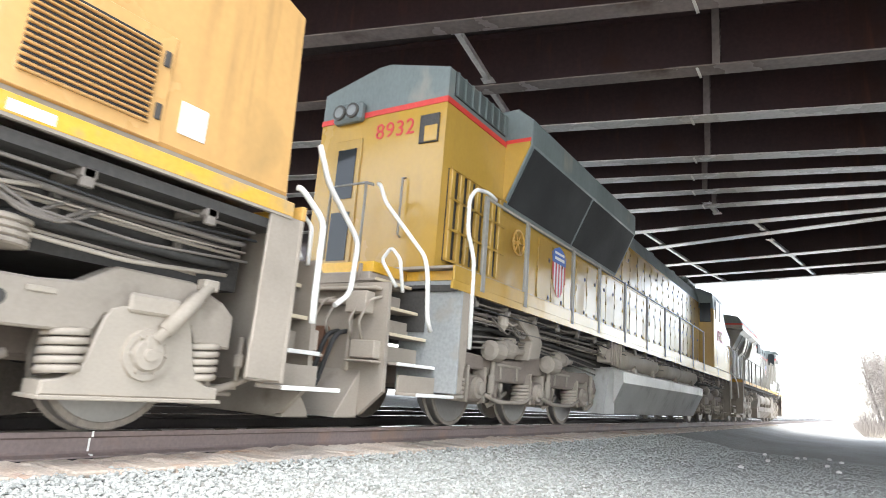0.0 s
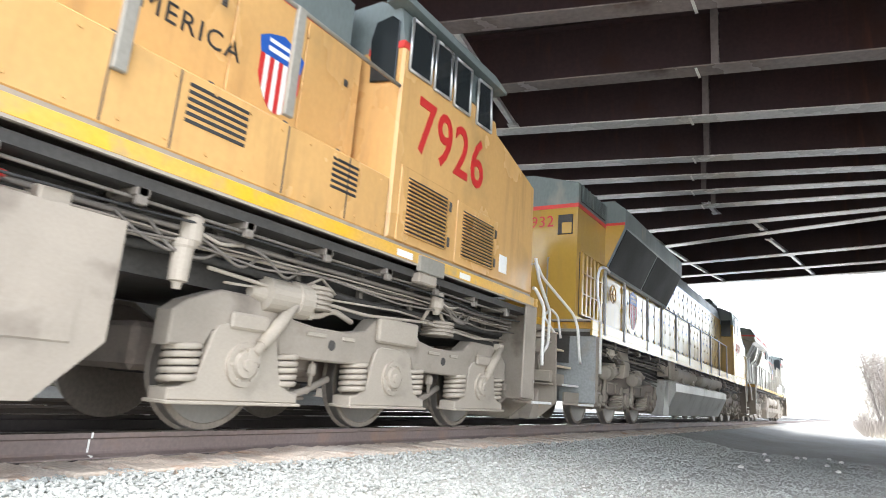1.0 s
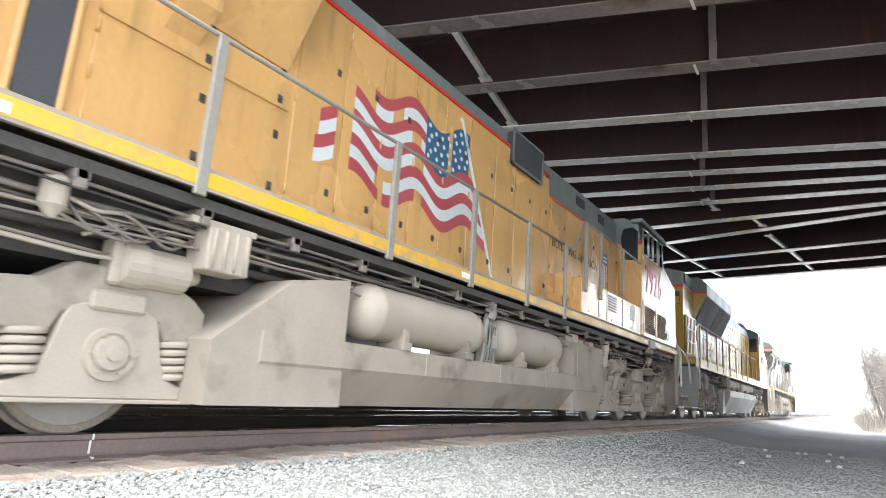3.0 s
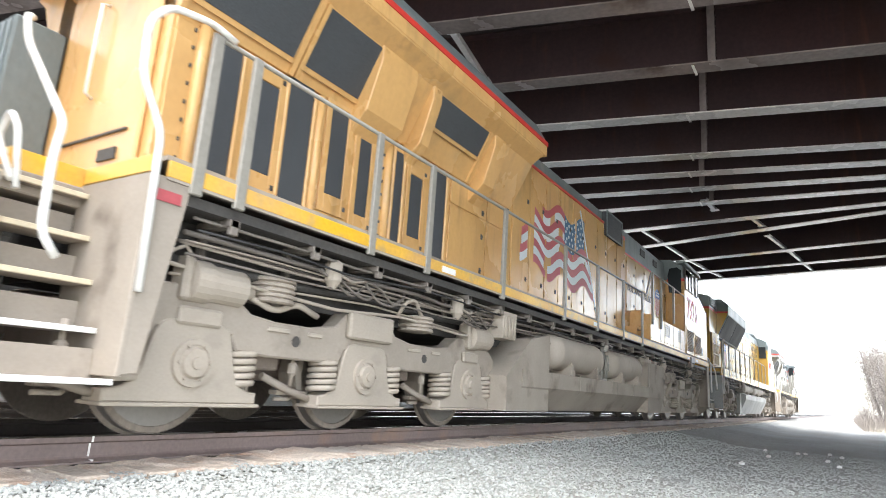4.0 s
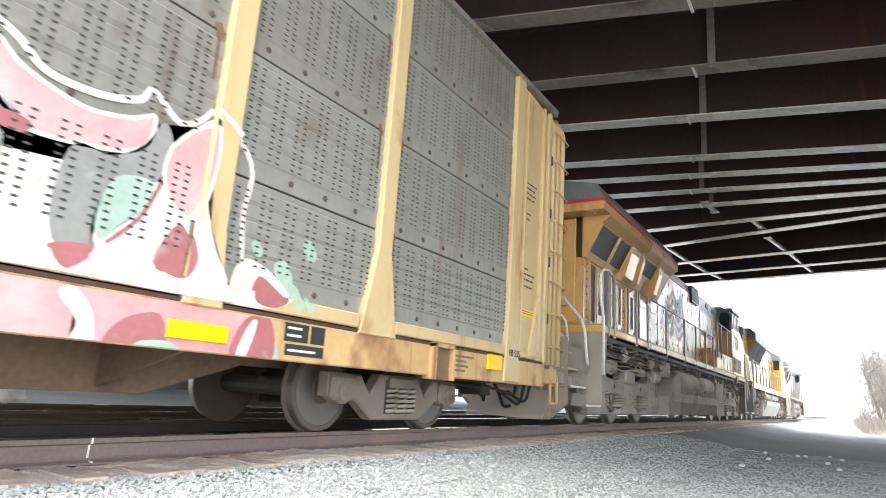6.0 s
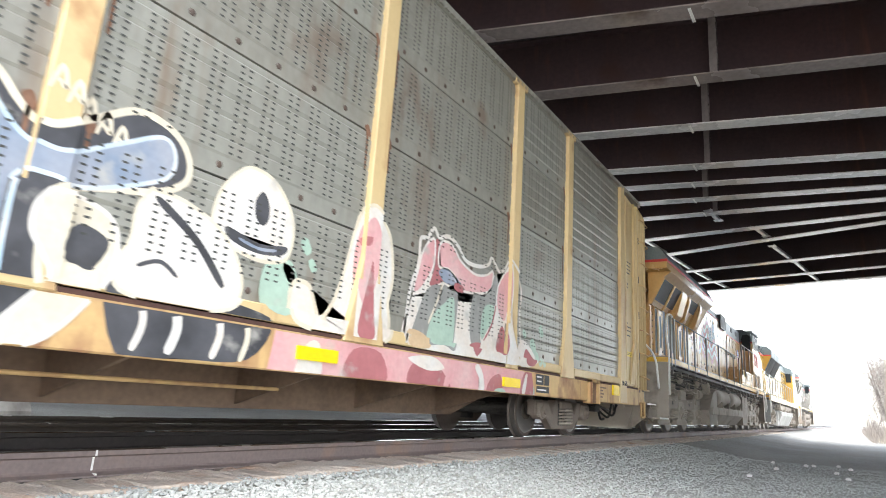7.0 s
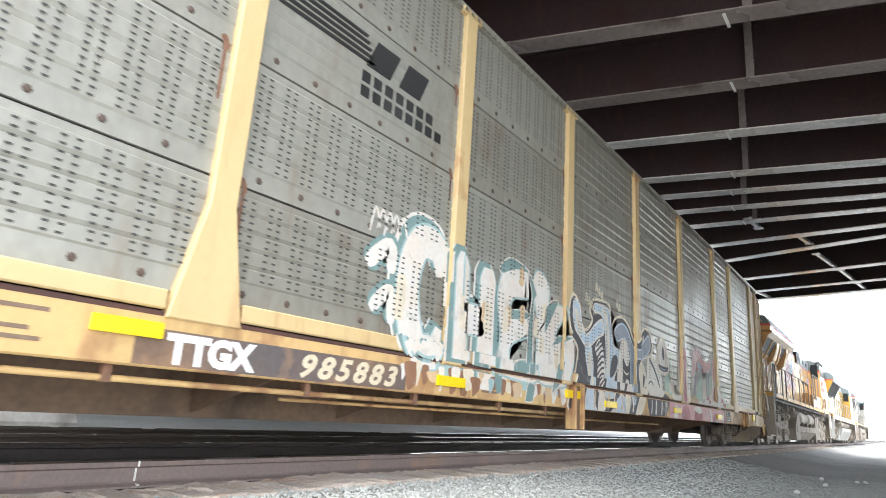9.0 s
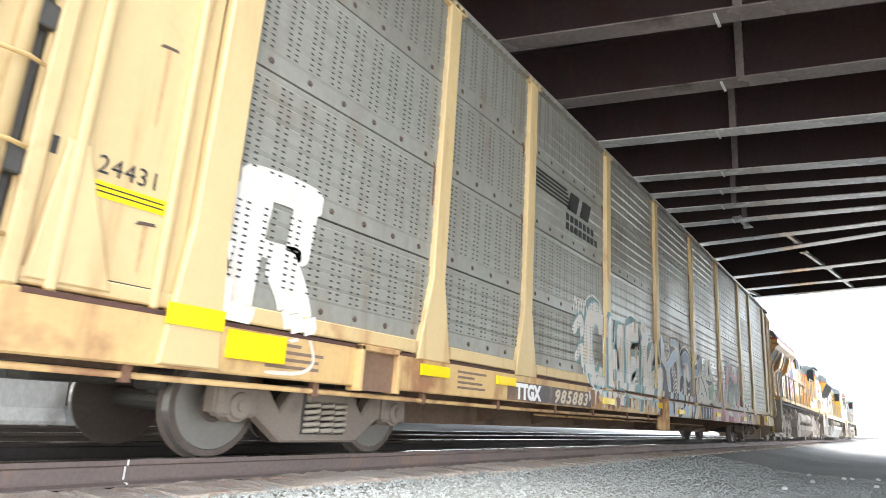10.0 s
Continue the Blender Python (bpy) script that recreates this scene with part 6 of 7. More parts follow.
SPRAY = {k: spray("spray_" + k, v) for k, v in {"white": (0.66, 0.64, 0.60), "teal": (0.19, 0.29, 0.28), "teal_light": (0.36, 0.50, 0.50), "sky": (0.40, 0.53, 0.64), "slate": (0.20, 0.25, 0.33), "black": (0.035, 0.035, 0.04),
         "pink": (0.62, 0.30, 0.30), "crimson": (0.42, 0.145, 0.15), "mint": (0.39, 0.52, 0.42), "grey": (0.29, 0.285, 0.265), "rust": (0.27, 0.135, 0.075), "cream": (0.70, 0.62, 0.48), "orange": (0.60, 0.43, 0.26)}.items()}


def graffiti(rack):
    def stroke(points, width, fill, edge=None, edge_by=0.07, level=0, outer=None):
        """A stroke, with a wider one behind it for its edge, and one wider still for an outline."""
        if outer:
            part("graffiti", ribbon(points, width + 2 * edge_by + 0.07, 0.0001 * level), SPRAY[outer], rack)
        if edge:
            part("graffiti", ribbon(points, width + 2 * edge_by, 0.0001 * level + 0.00015), SPRAY[edge], rack)
        part("graffiti", ribbon(points, width, 0.0001 * level + 0.0003), SPRAY[fill], rack)
    def letter(strokes, width, level):
        """A fat pale letter with a teal block shadow up and to its back."""
        for pts in strokes:
            stroke([(x - 0.09, z + 0.06) for x, z in pts], width + 0.04, "teal", None, 0, level, "white")
        for pts in strokes:
            stroke(pts, width, "white", "teal_light", 0.025, level + 3)
    C = [[(-38.34, 1.85), (-38.42, 2.12), (-38.72, 2.14), (-38.88, 1.82), (-38.86, 1.42), (-38.70, 1.08), (-38.4, 1.08), (-38.3, 1.30)]]
    H = [[(-38.0, 2.2), (-37.98, 1.5), (-37.98, 0.75)], [(-37.42, 2.15), (-37.42, 1.5), (-37.44, 0.75)], [(-38.0, 1.5), (-37.45, 1.5)]]
    for k, (g, w) in enumerate(((C, 0.34), (H, 0.33))):
        letter(g, w, 8 * k)
    def field(points, fill, level, edge=None, wide=0.035, soft=True):
        part("graffiti", patch(points, 0.0001 * level + 0.0003, soft), SPRAY[fill], rack)
        if edge:
            line = rounded(points, 2) if soft else points
            part("graffiti", ribbon(line + line[:1], wide, 0.0001 * level + 0.0005, False), SPRAY[edge], rack)
    # pale letters with sharp teal shading
    field([(-37.25, 1.9), (-37.14, 2.04), (-37.14, 1.3), (-37.07, 0.8), (-37.22, 0.8), (-37.26, 1.57)], "teal", 18)
    field([(-37.2, 1.85), (-37.1, 2.18), (-36.76, 2.31), (-36.44, 2.28), (-36.36, 2.05), (-36.49, 1.95), (-36.81, 1.9), (-36.85, 1.7), (-36.48, 1.71), (-36.37, 1.5), (-36.82, 1.33), (-36.8, 1.09),
           (-36.37, 1.14), (-36.13, 1.07), (-36.3, 0.9), (-37.09, 0.94), (-37.16, 1.03), (-37.11, 1.42)], "white", 20, "teal_light", 0.03)
    field([(-37.16, 2.25), (-36.9, 2.41), (-36.53, 2.36), (-36.40, 2.30), (-36.76, 2.28), (-37.1, 2.16)], "teal", 24, "white", 0.02)
    field([(-36.84, 1.76), (-36.46, 1.79), (-36.44, 1.70), (-36.86, 1.64)], "teal", 24, "white", 0.015)
    field([(-36.8, 1.12), (-36.41, 1.18), (-36.12, 1.10), (-36.75, 0.98)], "teal", 24, "white", 0.015)
    field([(-36.32, 2.24), (-36.12, 2.41), (-35.82, 2.19), (-35.94, 1.61), (-35.7, 2.01), (-35.28, 1.98), (-35.63, 1.58), (-35.13, 1.63), (-35.06, 1.44), (-35.3, 0.95), (-35.71, 0.90), (-36.1, 0.92), (-36.19, 1.16), (-36.17, 1.69)],
          "white", 26, "teal_light", 0.03)
    field([(-36.45, 2.34), (-36.2, 2.08), (-36.26, 1.97), (-36.28, 1.56), (-36.27, 1.0), (-36.42, 1.0), (-36.41, 1.62), (-36.33, 2.01)], "teal", 30, "white", 0.02)
    for shade in ([(-35.96, 1.55), (-35.89, 1.97), (-35.55, 2.07)], [(-35.74, 1.43), (-35.54, 1.6), (-35.16, 1.62)], [(-35.77, 0.80), (-35.64, 1.12), (-35.40, 1.28), (-35.53, 0.94)], [(-36.5, 0.67), (-36.42, 0.9), (-36.25, 0.88), (-36.3, 0.68)]):
        field(shade, "teal", 31, "white", 0.015, False)
    for x, z in ((-36.95, 1.55), (-36.6, 1.62), (-36.05, 1.3), (-36.0, 1.75), (-37.5, 1.5), (-36.65, 2.1), (-35.6, 1.15)):
        stroke([(x, z), (x + 0.03, z + 0.1), (x + 0.02, z + 0.24)], 0.12, "orange" if x < -36.5 else "cream", None, 0, 33)
    stroke([(-39.5, 1.75), (-39.2, 1.98), (-39.15, 1.72)], 0.16, "white", "teal", 0.05, 2)
    stroke([(-39.4, 1.35), (-39.15, 1.55), (-39.1, 1.25)], 0.14, "white", "teal", 0.05, 2)
    for k in range(5):
        stroke([(-39.5 + 0.1 * k, 2.05 + 0.05 * (k % 2)), (-39.44 + 0.1 * k, 2.30), (-39.36 + 0.1 * k, 2.12)], 0.03, "white", None, 0, 5)
    for k, x in enumerate((-39.0, -38.0, -37.42, -37.0, -36.2)):
        stroke([(x, 1.3 + 0.05 * k), (x + 0.02, 1.75)], 0.14, "cream", None, 0, 40)
    # faded and rust-run paint on the sill
    run = random.Random(31)
    for k in range(34):
        x, w, top = -38.85 + 0.108 * k + run.uniform(-0.05, 0.05), run.uniform(0.03, 0.13), run.uniform(0.86, 0.95)
        low = run.uniform(0.65, 0.80)
        field([(x - w, top), (x - w * run.uniform(0.5, 1.1), 0.5 * (top + low)), (x - w * 0.4, low), (x + w * run.uniform(0.2, 0.7), low + run.uniform(0.0, 0.06)), (x + w * run.uniform(0.6, 1.1), 0.5 * (top + low)), (x + w, top)],
              ("white", "rust", "cream", "rust", "orange", "white", "teal_light", "rust")[k % 8], 14 + k % 3)
    # blue and slate letters on black, outlined in white
    field([(-35.30, 2.0), (-35.22, 2.22), (-35.07, 2.30), (-34.93, 2.27), (-34.78, 2.12), (-34.75, 1.94), (-34.6, 1.82), (-34.42, 1.9), (-34.32, 2.03), (-34.42, 2.16), (-34.29, 2.34), (-33.99, 2.38), (-33.60, 2.36), (-33.53, 2.03),
           (-33.35, 2.18), (-32.98, 2.26), (-32.64, 2.12), (-32.35, 1.91), (-31.85, 2.22), (-31.50, 2.15), (-31.40, 1.9), (-31.65, 1.72), (-32.25, 1.54), (-32.26, 1.1), (-32.5, 0.62), (-35.1, 0.60), (-35.02, 1.0), (-34.86, 1.5), (-35.2, 1.72)],
          "black", 0, "cream", 0.05)
    field([(-35.04, 2.13), (-34.97, 2.23), (-34.84, 2.19), (-34.77, 2.06), (-34.71, 1.89), (-34.58, 1.76), (-34.42, 1.81), (-34.22, 1.95), (-33.93, 2.08), (-33.86, 1.99), (-33.86, 1.86), (-34.11, 1.76), (-34.39, 1.61), (-34.6, 1.6),
           (-34.78, 1.69), (-34.95, 1.79), (-35.02, 1.95)], "sky", 6, "white")
    field([(-34.58, 1.62), (-34.39, 1.62), (-34.3, 1.44), (-34.28, 1.21), (-34.34, 0.90), (-34.52, 0.90), (-34.46, 1.2), (-34.56, 1.37)], "sky", 7, "white", 0.02)
    field([(-34.21, 1.59), (-33.98, 1.75), (-33.79, 1.32), (-33.92, 1.11), (-34.17, 0.92), (-34.07, 1.35)], "white", 8)
    for k in range(8):
        stroke([(-34.2 + 0.02 * (k % 3), 0.98 + 0.09 * k), (-33.95, 1.12 + 0.09 * k), (-33.84, 1.13 + 0.09 * k)], 0.035, "black", None, 0, 24)
    field([(-34.27, 2.26), (-34.08, 2.31), (-33.63, 2.29), (-33.56, 2.06), (-33.46, 1.95), (-33.42, 1.72), (-33.17, 1.68), (-33.18, 1.46), (-33.39, 1.21), (-33.46, 0.90), (-33.88, 0.90), (-33.78, 1.26), (-33.76, 1.65), (-33.84, 2.07),
           (-34.04, 2.16), (-34.22, 2.16)], "sky", 10, "white", 0.025)
    field([(-33.52, 1.48), (-33.33, 1.58), (-33.23, 1.48), (-33.36, 1.28), (-33.58, 1.19)], "black", 14)
    for pts in ([(-33.9, 2.25), (-33.72, 2.1), (-33.66, 1.7), (-33.68, 1.2)], [(-34.95, 2.1), (-34.86, 1.9), (-34.7, 1.75)], [(-34.44, 1.5), (-34.4, 1.3), (-34.42, 1.0)]):
        stroke(pts, 0.09, "cream", None, 0, 16)
    field([(-33.4, 1.97), (-33.06, 2.14), (-32.74, 2.07), (-32.49, 1.83), (-32.19, 1.8), (-31.63, 2.12), (-31.55, 1.86), (-32.09, 1.61), (-32.45, 1.57), (-32.45, 0.9), (-32.63, 0.9), (-32.62, 1.66), (-32.93, 1.91), (-33.2, 1.82)], "slate", 12, "sky", 0.03)
    field([(-33.13, 1.72), (-33.02, 1.89), (-32.76, 1.82), (-32.66, 1.57), (-32.8, 1.43), (-33.0, 1.57), (-33.0, 1.28), (-33.1, 0.95), (-33.25, 0.95), (-33.25, 1.34)], "white", 17)
    field([(-32.85, 1.2), (-32.7, 1.18), (-32.65, 0.95), (-32.96, 0.95)], "white", 17)
    stroke([(-32.98, 1.36), (-32.82, 1.30), (-32.7, 1.34)], 0.03, "cream", None, 0, 17)
    field([(-32.27, 1.54), (-31.88, 1.48), (-31.82, 1.15), (-32.14, 0.7), (-32.45, 0.66), (-32.19, 1.03), (-32.33, 1.28)], "cream", 15, "white", 0.03)
    field([(-32.06, 1.39), (-31.86, 1.32), (-31.96, 1.12), (-32.14, 1.21)], "black", 20)
    field([(-31.8, 1.2), (-31.72, 0.66), (-31.3, 0.66), (-30.7, 0.7), (-30.5, 1.0), (-30.9, 1.1)], "black", 4)
    field([(-31.65, 1.75), (-31.1, 1.63), (-30.82, 1.29), (-30.98, 1.03), (-31.77, 1.04), (-31.73, 1.38)], "white", 9, "cream", 0.03)
    stroke([(-31.6, 1.70), (-31.25, 1.48), (-30.98, 1.2)], 0.06, "black", None, 0, 14)
    stroke([(-31.66, 1.22), (-31.5, 1.28), (-31.36, 1.2)], 0.03, "black", None, 0, 14)
    # runs of pale and rusty paint on the sill
    field([(-34.66, 0.62), (-34.57, 0.96), (-34.38, 0.99), (-34.27, 0.72), (-34.2, 0.62)], "sky", 18, "white", 0.02)
    field([(-35.0, 0.62), (-34.98, 0.95), (-34.7, 0.96), (-34.74, 0.62)], "slate", 17)
    field([(-34.1, 0.95), (-33.91, 0.92), (-33.87, 0.68), (-34.16, 0.64)], "white", 18)
    field([(-33.36, 0.85), (-33.04, 0.92), (-33.0, 0.63), (-33.75, 0.62), (-33.34, 0.71)], "sky", 18, "white", 0.02)
    field([(-32.95, 0.97), (-32.7, 0.98), (-32.8, 0.66), (-33.0, 0.7)], "cream", 18)
    for x, w, fill in ((-34.3, 0.05, "orange"), (-33.75, 0.07, "orange"), (-33.5, 0.04, "cream"), (-33.15, 0.06, "orange"), (-32.6, 0.05, "white"), (-31.6, 0.05, "white"), (-31.35, 0.07, "white"), (-31.0, 0.06, "white"), (-30.75, 0.05, "cream")):
        stroke([(x, 1.0), (x + 0.03, 0.85), (x - 0.02, 0.68)], w, fill, None, 0, 22)
    for x0, z0, n in ((-34.6, 2.25, 4), (-33.3, 2.36, 2), (-32.4, 2.12, 5), (-34.2, 2.48, 3)):
        for k in range(n):
            x, z = x0 + 0.11 * k, z0 - 0.05 * k
            stroke([(x, z), (x + 0.05, z + 0.16), (x + 0.09, z + 0.03), (x + 0.03, z + 0.08)], 0.03, "cream", None, 0, 2)
    # a round-headed ghost with one eye
    field([(-31.15, 1.6), (-31.12, 1.9), (-30.95, 2.13), (-30.8, 2.18), (-30.6, 2.13), (-30.42, 1.95), (-30.36, 1.75), (-30.42, 1.53), (-30.7, 1.47), (-31.0, 1.53)], "white", 5, "cream", 0.03)
    field([(-30.77, 1.80), (-30.79, 1.93), (-30.73, 2.02), (-30.66, 1.95), (-30.64, 1.82), (-30.69, 1.75)], "black", 10)
    field([(-31.02, 1.66), (-30.7, 1.60), (-30.42, 1.64), (-30.46, 1.56), (-30.72, 1.52), (-30.98, 1.57)], "black", 10)
    stroke([(-30.9, 1.595), (-30.7, 1.56), (-30.52, 1.585)], 0.025, "slate", None, 0, 14)
    # pink spires with crimson, grey and mint shading
    field([(-30.5, 0.60), (-30.45, 0.98), (-28.7, 1.0), (-25.95, 1.0), (-25.45, 0.60)], "pink", 0, None, 0, False)
    # first spire, over the post
    field([(-29.56, 2.16), (-29.40, 2.30), (-29.22, 2.22), (-29.05, 2.05), (-28.97, 1.65), (-29.02, 1.40), (-29.05, 1.02), (-30.15, 1.02), (-30.32, 1.20), (-30.28, 1.38), (-30.10, 1.36), (-29.96, 1.12), (-29.80, 1.30), (-29.68, 1.66)], "white", 6, "cream", 0.04)
    field([(-29.50, 2.08), (-29.38, 2.18), (-29.26, 2.0), (-29.28, 1.6), (-29.42, 1.3), (-29.56, 1.5), (-29.58, 1.8)], "pink", 9)
    field([(-29.42, 1.5), (-29.36, 1.75), (-29.30, 1.3), (-29.25, 1.03), (-29.5, 1.05)], "crimson", 11)
    field([(-29.52, 1.95), (-29.40, 1.98), (-29.42, 1.90), (-29.5, 1.88)], "crimson", 12)
    # pointed outline of the large pale letter, and its white lower body
    stroke([(-28.72, 1.04), (-28.66, 1.60), (-28.54, 1.92), (-28.53, 2.19), (-28.40, 2.24), (-28.28, 2.38), (-28.17, 2.30), (-27.96, 2.36), (-27.74, 2.29), (-27.55, 2.16), (-27.23, 2.16), (-26.98, 2.24), (-26.90, 2.34), (-26.67, 2.20), (-26.50, 2.30),
            (-26.42, 2.40), (-26.38, 2.20)], 0.05, "white", None, 0, 5)
    field([(-28.68, 1.03), (-28.62, 1.50), (-28.45, 1.86), (-28.0, 1.80), (-27.5, 1.84), (-27.0, 1.90), (-26.72, 1.72), (-26.66, 2.04), (-26.40, 2.34), (-26.37, 2.1), (-26.42, 1.80), (-26.28, 1.40), (-26.12, 1.16), (-26.1, 1.02), (-27.3, 1.02)], "white", 5)
    stroke([(-26.42, 2.42), (-26.14, 2.26), (-26.0, 2.05), (-26.03, 1.70), (-25.98, 1.35)], 0.05, "white", None, 0, 6)
    field([(-26.0, 1.36), (-25.72, 1.34), (-25.45, 1.14), (-25.75, 1.02), (-26.05, 1.02)], "white", 6)
    for pts, fill, level in (([(-28.48, 2.05), (-28.38, 2.19), (-28.26, 2.25), (-28.24, 2.0), (-28.32, 1.82), (-28.5, 1.62), (-28.6, 1.62), (-28.52, 1.9)], "pink", 9),
                             ([(-28.24, 2.24), (-28.15, 2.24), (-28.12, 1.96), (-28.0, 1.84), (-28.3, 1.72), (-28.22, 1.95)], "crimson", 10),
                             ([(-28.15, 2.22), (-27.99, 2.29), (-27.82, 2.24), (-27.67, 2.13), (-27.31, 2.04), (-27.0, 2.10), (-26.86, 2.17), (-26.87, 1.98), (-27.0, 1.87), (-27.27, 1.81), (-27.6, 1.79), (-27.8, 1.93), (-27.97, 1.98), (-28.14, 1.97)], "pink", 10),
                             ([(-28.14, 1.91), (-27.97, 1.98), (-27.8, 1.93), (-27.63, 1.85), (-27.85, 1.80), (-28.03, 1.82)], "slate", 12), ([(-27.76, 1.85), (-27.58, 1.83), (-27.61, 1.75), (-27.78, 1.77)], "crimson", 13),
                             ([(-28.34, 1.67), (-28.08, 1.75), (-28.14, 1.54), (-28.32, 1.12), (-28.56, 1.10), (-28.55, 1.26)], "grey", 11), ([(-28.62, 1.2), (-28.3, 1.16), (-28.3, 1.03), (-28.66, 1.03)], "orange", 12),
                             ([(-28.01, 1.78), (-27.86, 1.74), (-27.70, 1.72), (-27.71, 1.36), (-27.77, 1.06), (-27.95, 1.09), (-28.09, 1.09), (-28.30, 1.08), (-28.25, 1.29), (-28.16, 1.49), (-28.06, 1.64)], "grey", 13),
                             ([(-27.85, 1.66), (-27.77, 1.63), (-27.74, 1.31), (-27.78, 1.10), (-27.91, 1.10), (-28.28, 1.10), (-28.24, 1.33), (-28.13, 1.47), (-28.0, 1.56)], "mint", 15),
                             ([(-27.32, 1.8), (-27.1, 1.80), (-26.9, 1.95), (-26.78, 2.16), (-26.69, 1.99), (-26.77, 1.73), (-26.94, 1.69), (-27.08, 1.6), (-27.14, 1.33), (-27.09, 1.2), (-27.26, 1.16), (-27.36, 1.24), (-27.39, 1.52)], "grey", 12),
                             ([(-27.04, 1.68), (-26.79, 1.72), (-26.82, 1.53), (-26.94, 1.41), (-27.07, 1.26), (-27.12, 1.4)], "mint", 14), ([(-27.36, 1.17), (-27.09, 1.21), (-27.25, 1.04)], "crimson", 14),
                             ([(-26.7, 2.01), (-26.40, 2.28), (-26.37, 1.89), (-26.48, 1.56), (-26.69, 1.70)], "pink", 11), ([(-26.55, 1.5), (-26.40, 1.29), (-26.49, 1.12), (-26.70, 1.2)], "crimson", 12),
                             ([(-25.80, 1.27), (-25.62, 1.2), (-25.5, 1.12), (-25.65, 1.04), (-25.85, 1.08)], "crimson", 12),
                             ([(-28.6, 0.62), (-28.55, 0.86), (-28.2, 0.9), (-27.9, 0.75), (-27.85, 0.62)], "crimson", 3), ([(-28.65, 0.9), (-28.2, 0.95), (-27.95, 0.84), (-28.3, 0.8)], "white", 4), ([(-27.95, 0.66), (-27.82, 0.92), (-27.72, 0.92), (-27.84, 0.66)], "pink", 6),
                             ([(-27.26, 0.9), (-27.13, 0.75), (-27.16, 0.62), (-27.02, 0.62), (-27.05, 0.82), (-27.18, 0.95)], "white", 5), ([(-26.95, 0.62), (-26.85, 0.8), (-26.6, 0.86), (-26.55, 0.62)], "crimson", 4),
                             ([(-26.0, 0.62), (-25.9, 0.92), (-25.65, 0.95), (-25.6, 0.62)], "crimson", 4), ([(-25.95, 0.66), (-25.85, 0.9), (-25.78, 0.9), (-25.86, 0.64)], "white", 6), ([(-29.6, 0.62), (-29.5, 0.9), (-29.1, 0.9), (-29.0, 0.62)], "crimson", 3),
                             ([(-30.2, 0.62), (-30.1, 0.88), (-29.95, 0.9), (-29.9, 0.62)], "white", 3), ([(-26.75, 0.62), (-26.7, 0.68), (-26.5, 0.69), (-26.42, 0.62)], "mint", 6), ([(-30.62, 1.15), (-30.6, 1.48), (-30.3, 1.46), (-30.32, 1.1)], "mint", 3)):
        field(pts, fill, level, "white" if fill == "pink" and level > 8 else None, 0.03)
    stroke([(-27.03, 1.25), (-26.85, 1.45), (-26.76, 1.66), (-26.74, 1.74)], 0.03, "crimson", None, 0, 16)
    stroke([(-28.05, 1.78), (-28.12, 1.6), (-28.28, 1.3)], 0.03, "cream", None, 0, 17)
    for x, z, r in ((-30.2, 1.7, 0.1), (-30.35, 1.45, 0.12), (-30.1, 1.55, 0.08), (-25.85, 1.48, 0.09), (-25.28, 1.58, 0.13), (-25.55, 1.33, 0.16), (-25.40, 1.16, 0.14), (-25.65, 1.22, 0.10), (-25.25, 1.12, 0.09), (-25.6, 0.72, 0.1)):
        stroke([(x - r * 0.4, z - r * 0.3), (x + r * 0.4, z + r * 0.3)], r * 1.5, "mint", None, 0, 3)
    # white block letter near the end, over panel, post and sill
    stroke([(-45.85, 0.74), (-45.80, 1.1), (-45.74, 1.5)], 0.20, "white", None, 0, 0)
    stroke([(-45.56, 0.95), (-45.52, 1.6), (-45.46, 2.1)], 0.36, "white")
    stroke([(-45.62, 2.08), (-45.2, 2.12), (-44.78, 2.10)], 0.26, "white", None, 0, 1)
    stroke([(-44.95, 2.1), (-44.97, 1.85), (-45.0, 1.55)], 0.26, "white", None, 0, 2)
    stroke([(-45.5, 1.62), (-45.25, 1.6), (-44.95, 1.62)], 0.14, "white", None, 0, 2)
    stroke([(-45.2, 1.58), (-45.0, 1.3), (-44.88, 0.95)], 0.34, "white", None, 0, 3)
    stroke([(-44.8, 1.0), (-44.72, 0.8), (-44.85, 0.7), (-45.2, 0.68)], 0.03, "white", None, 0, 3)


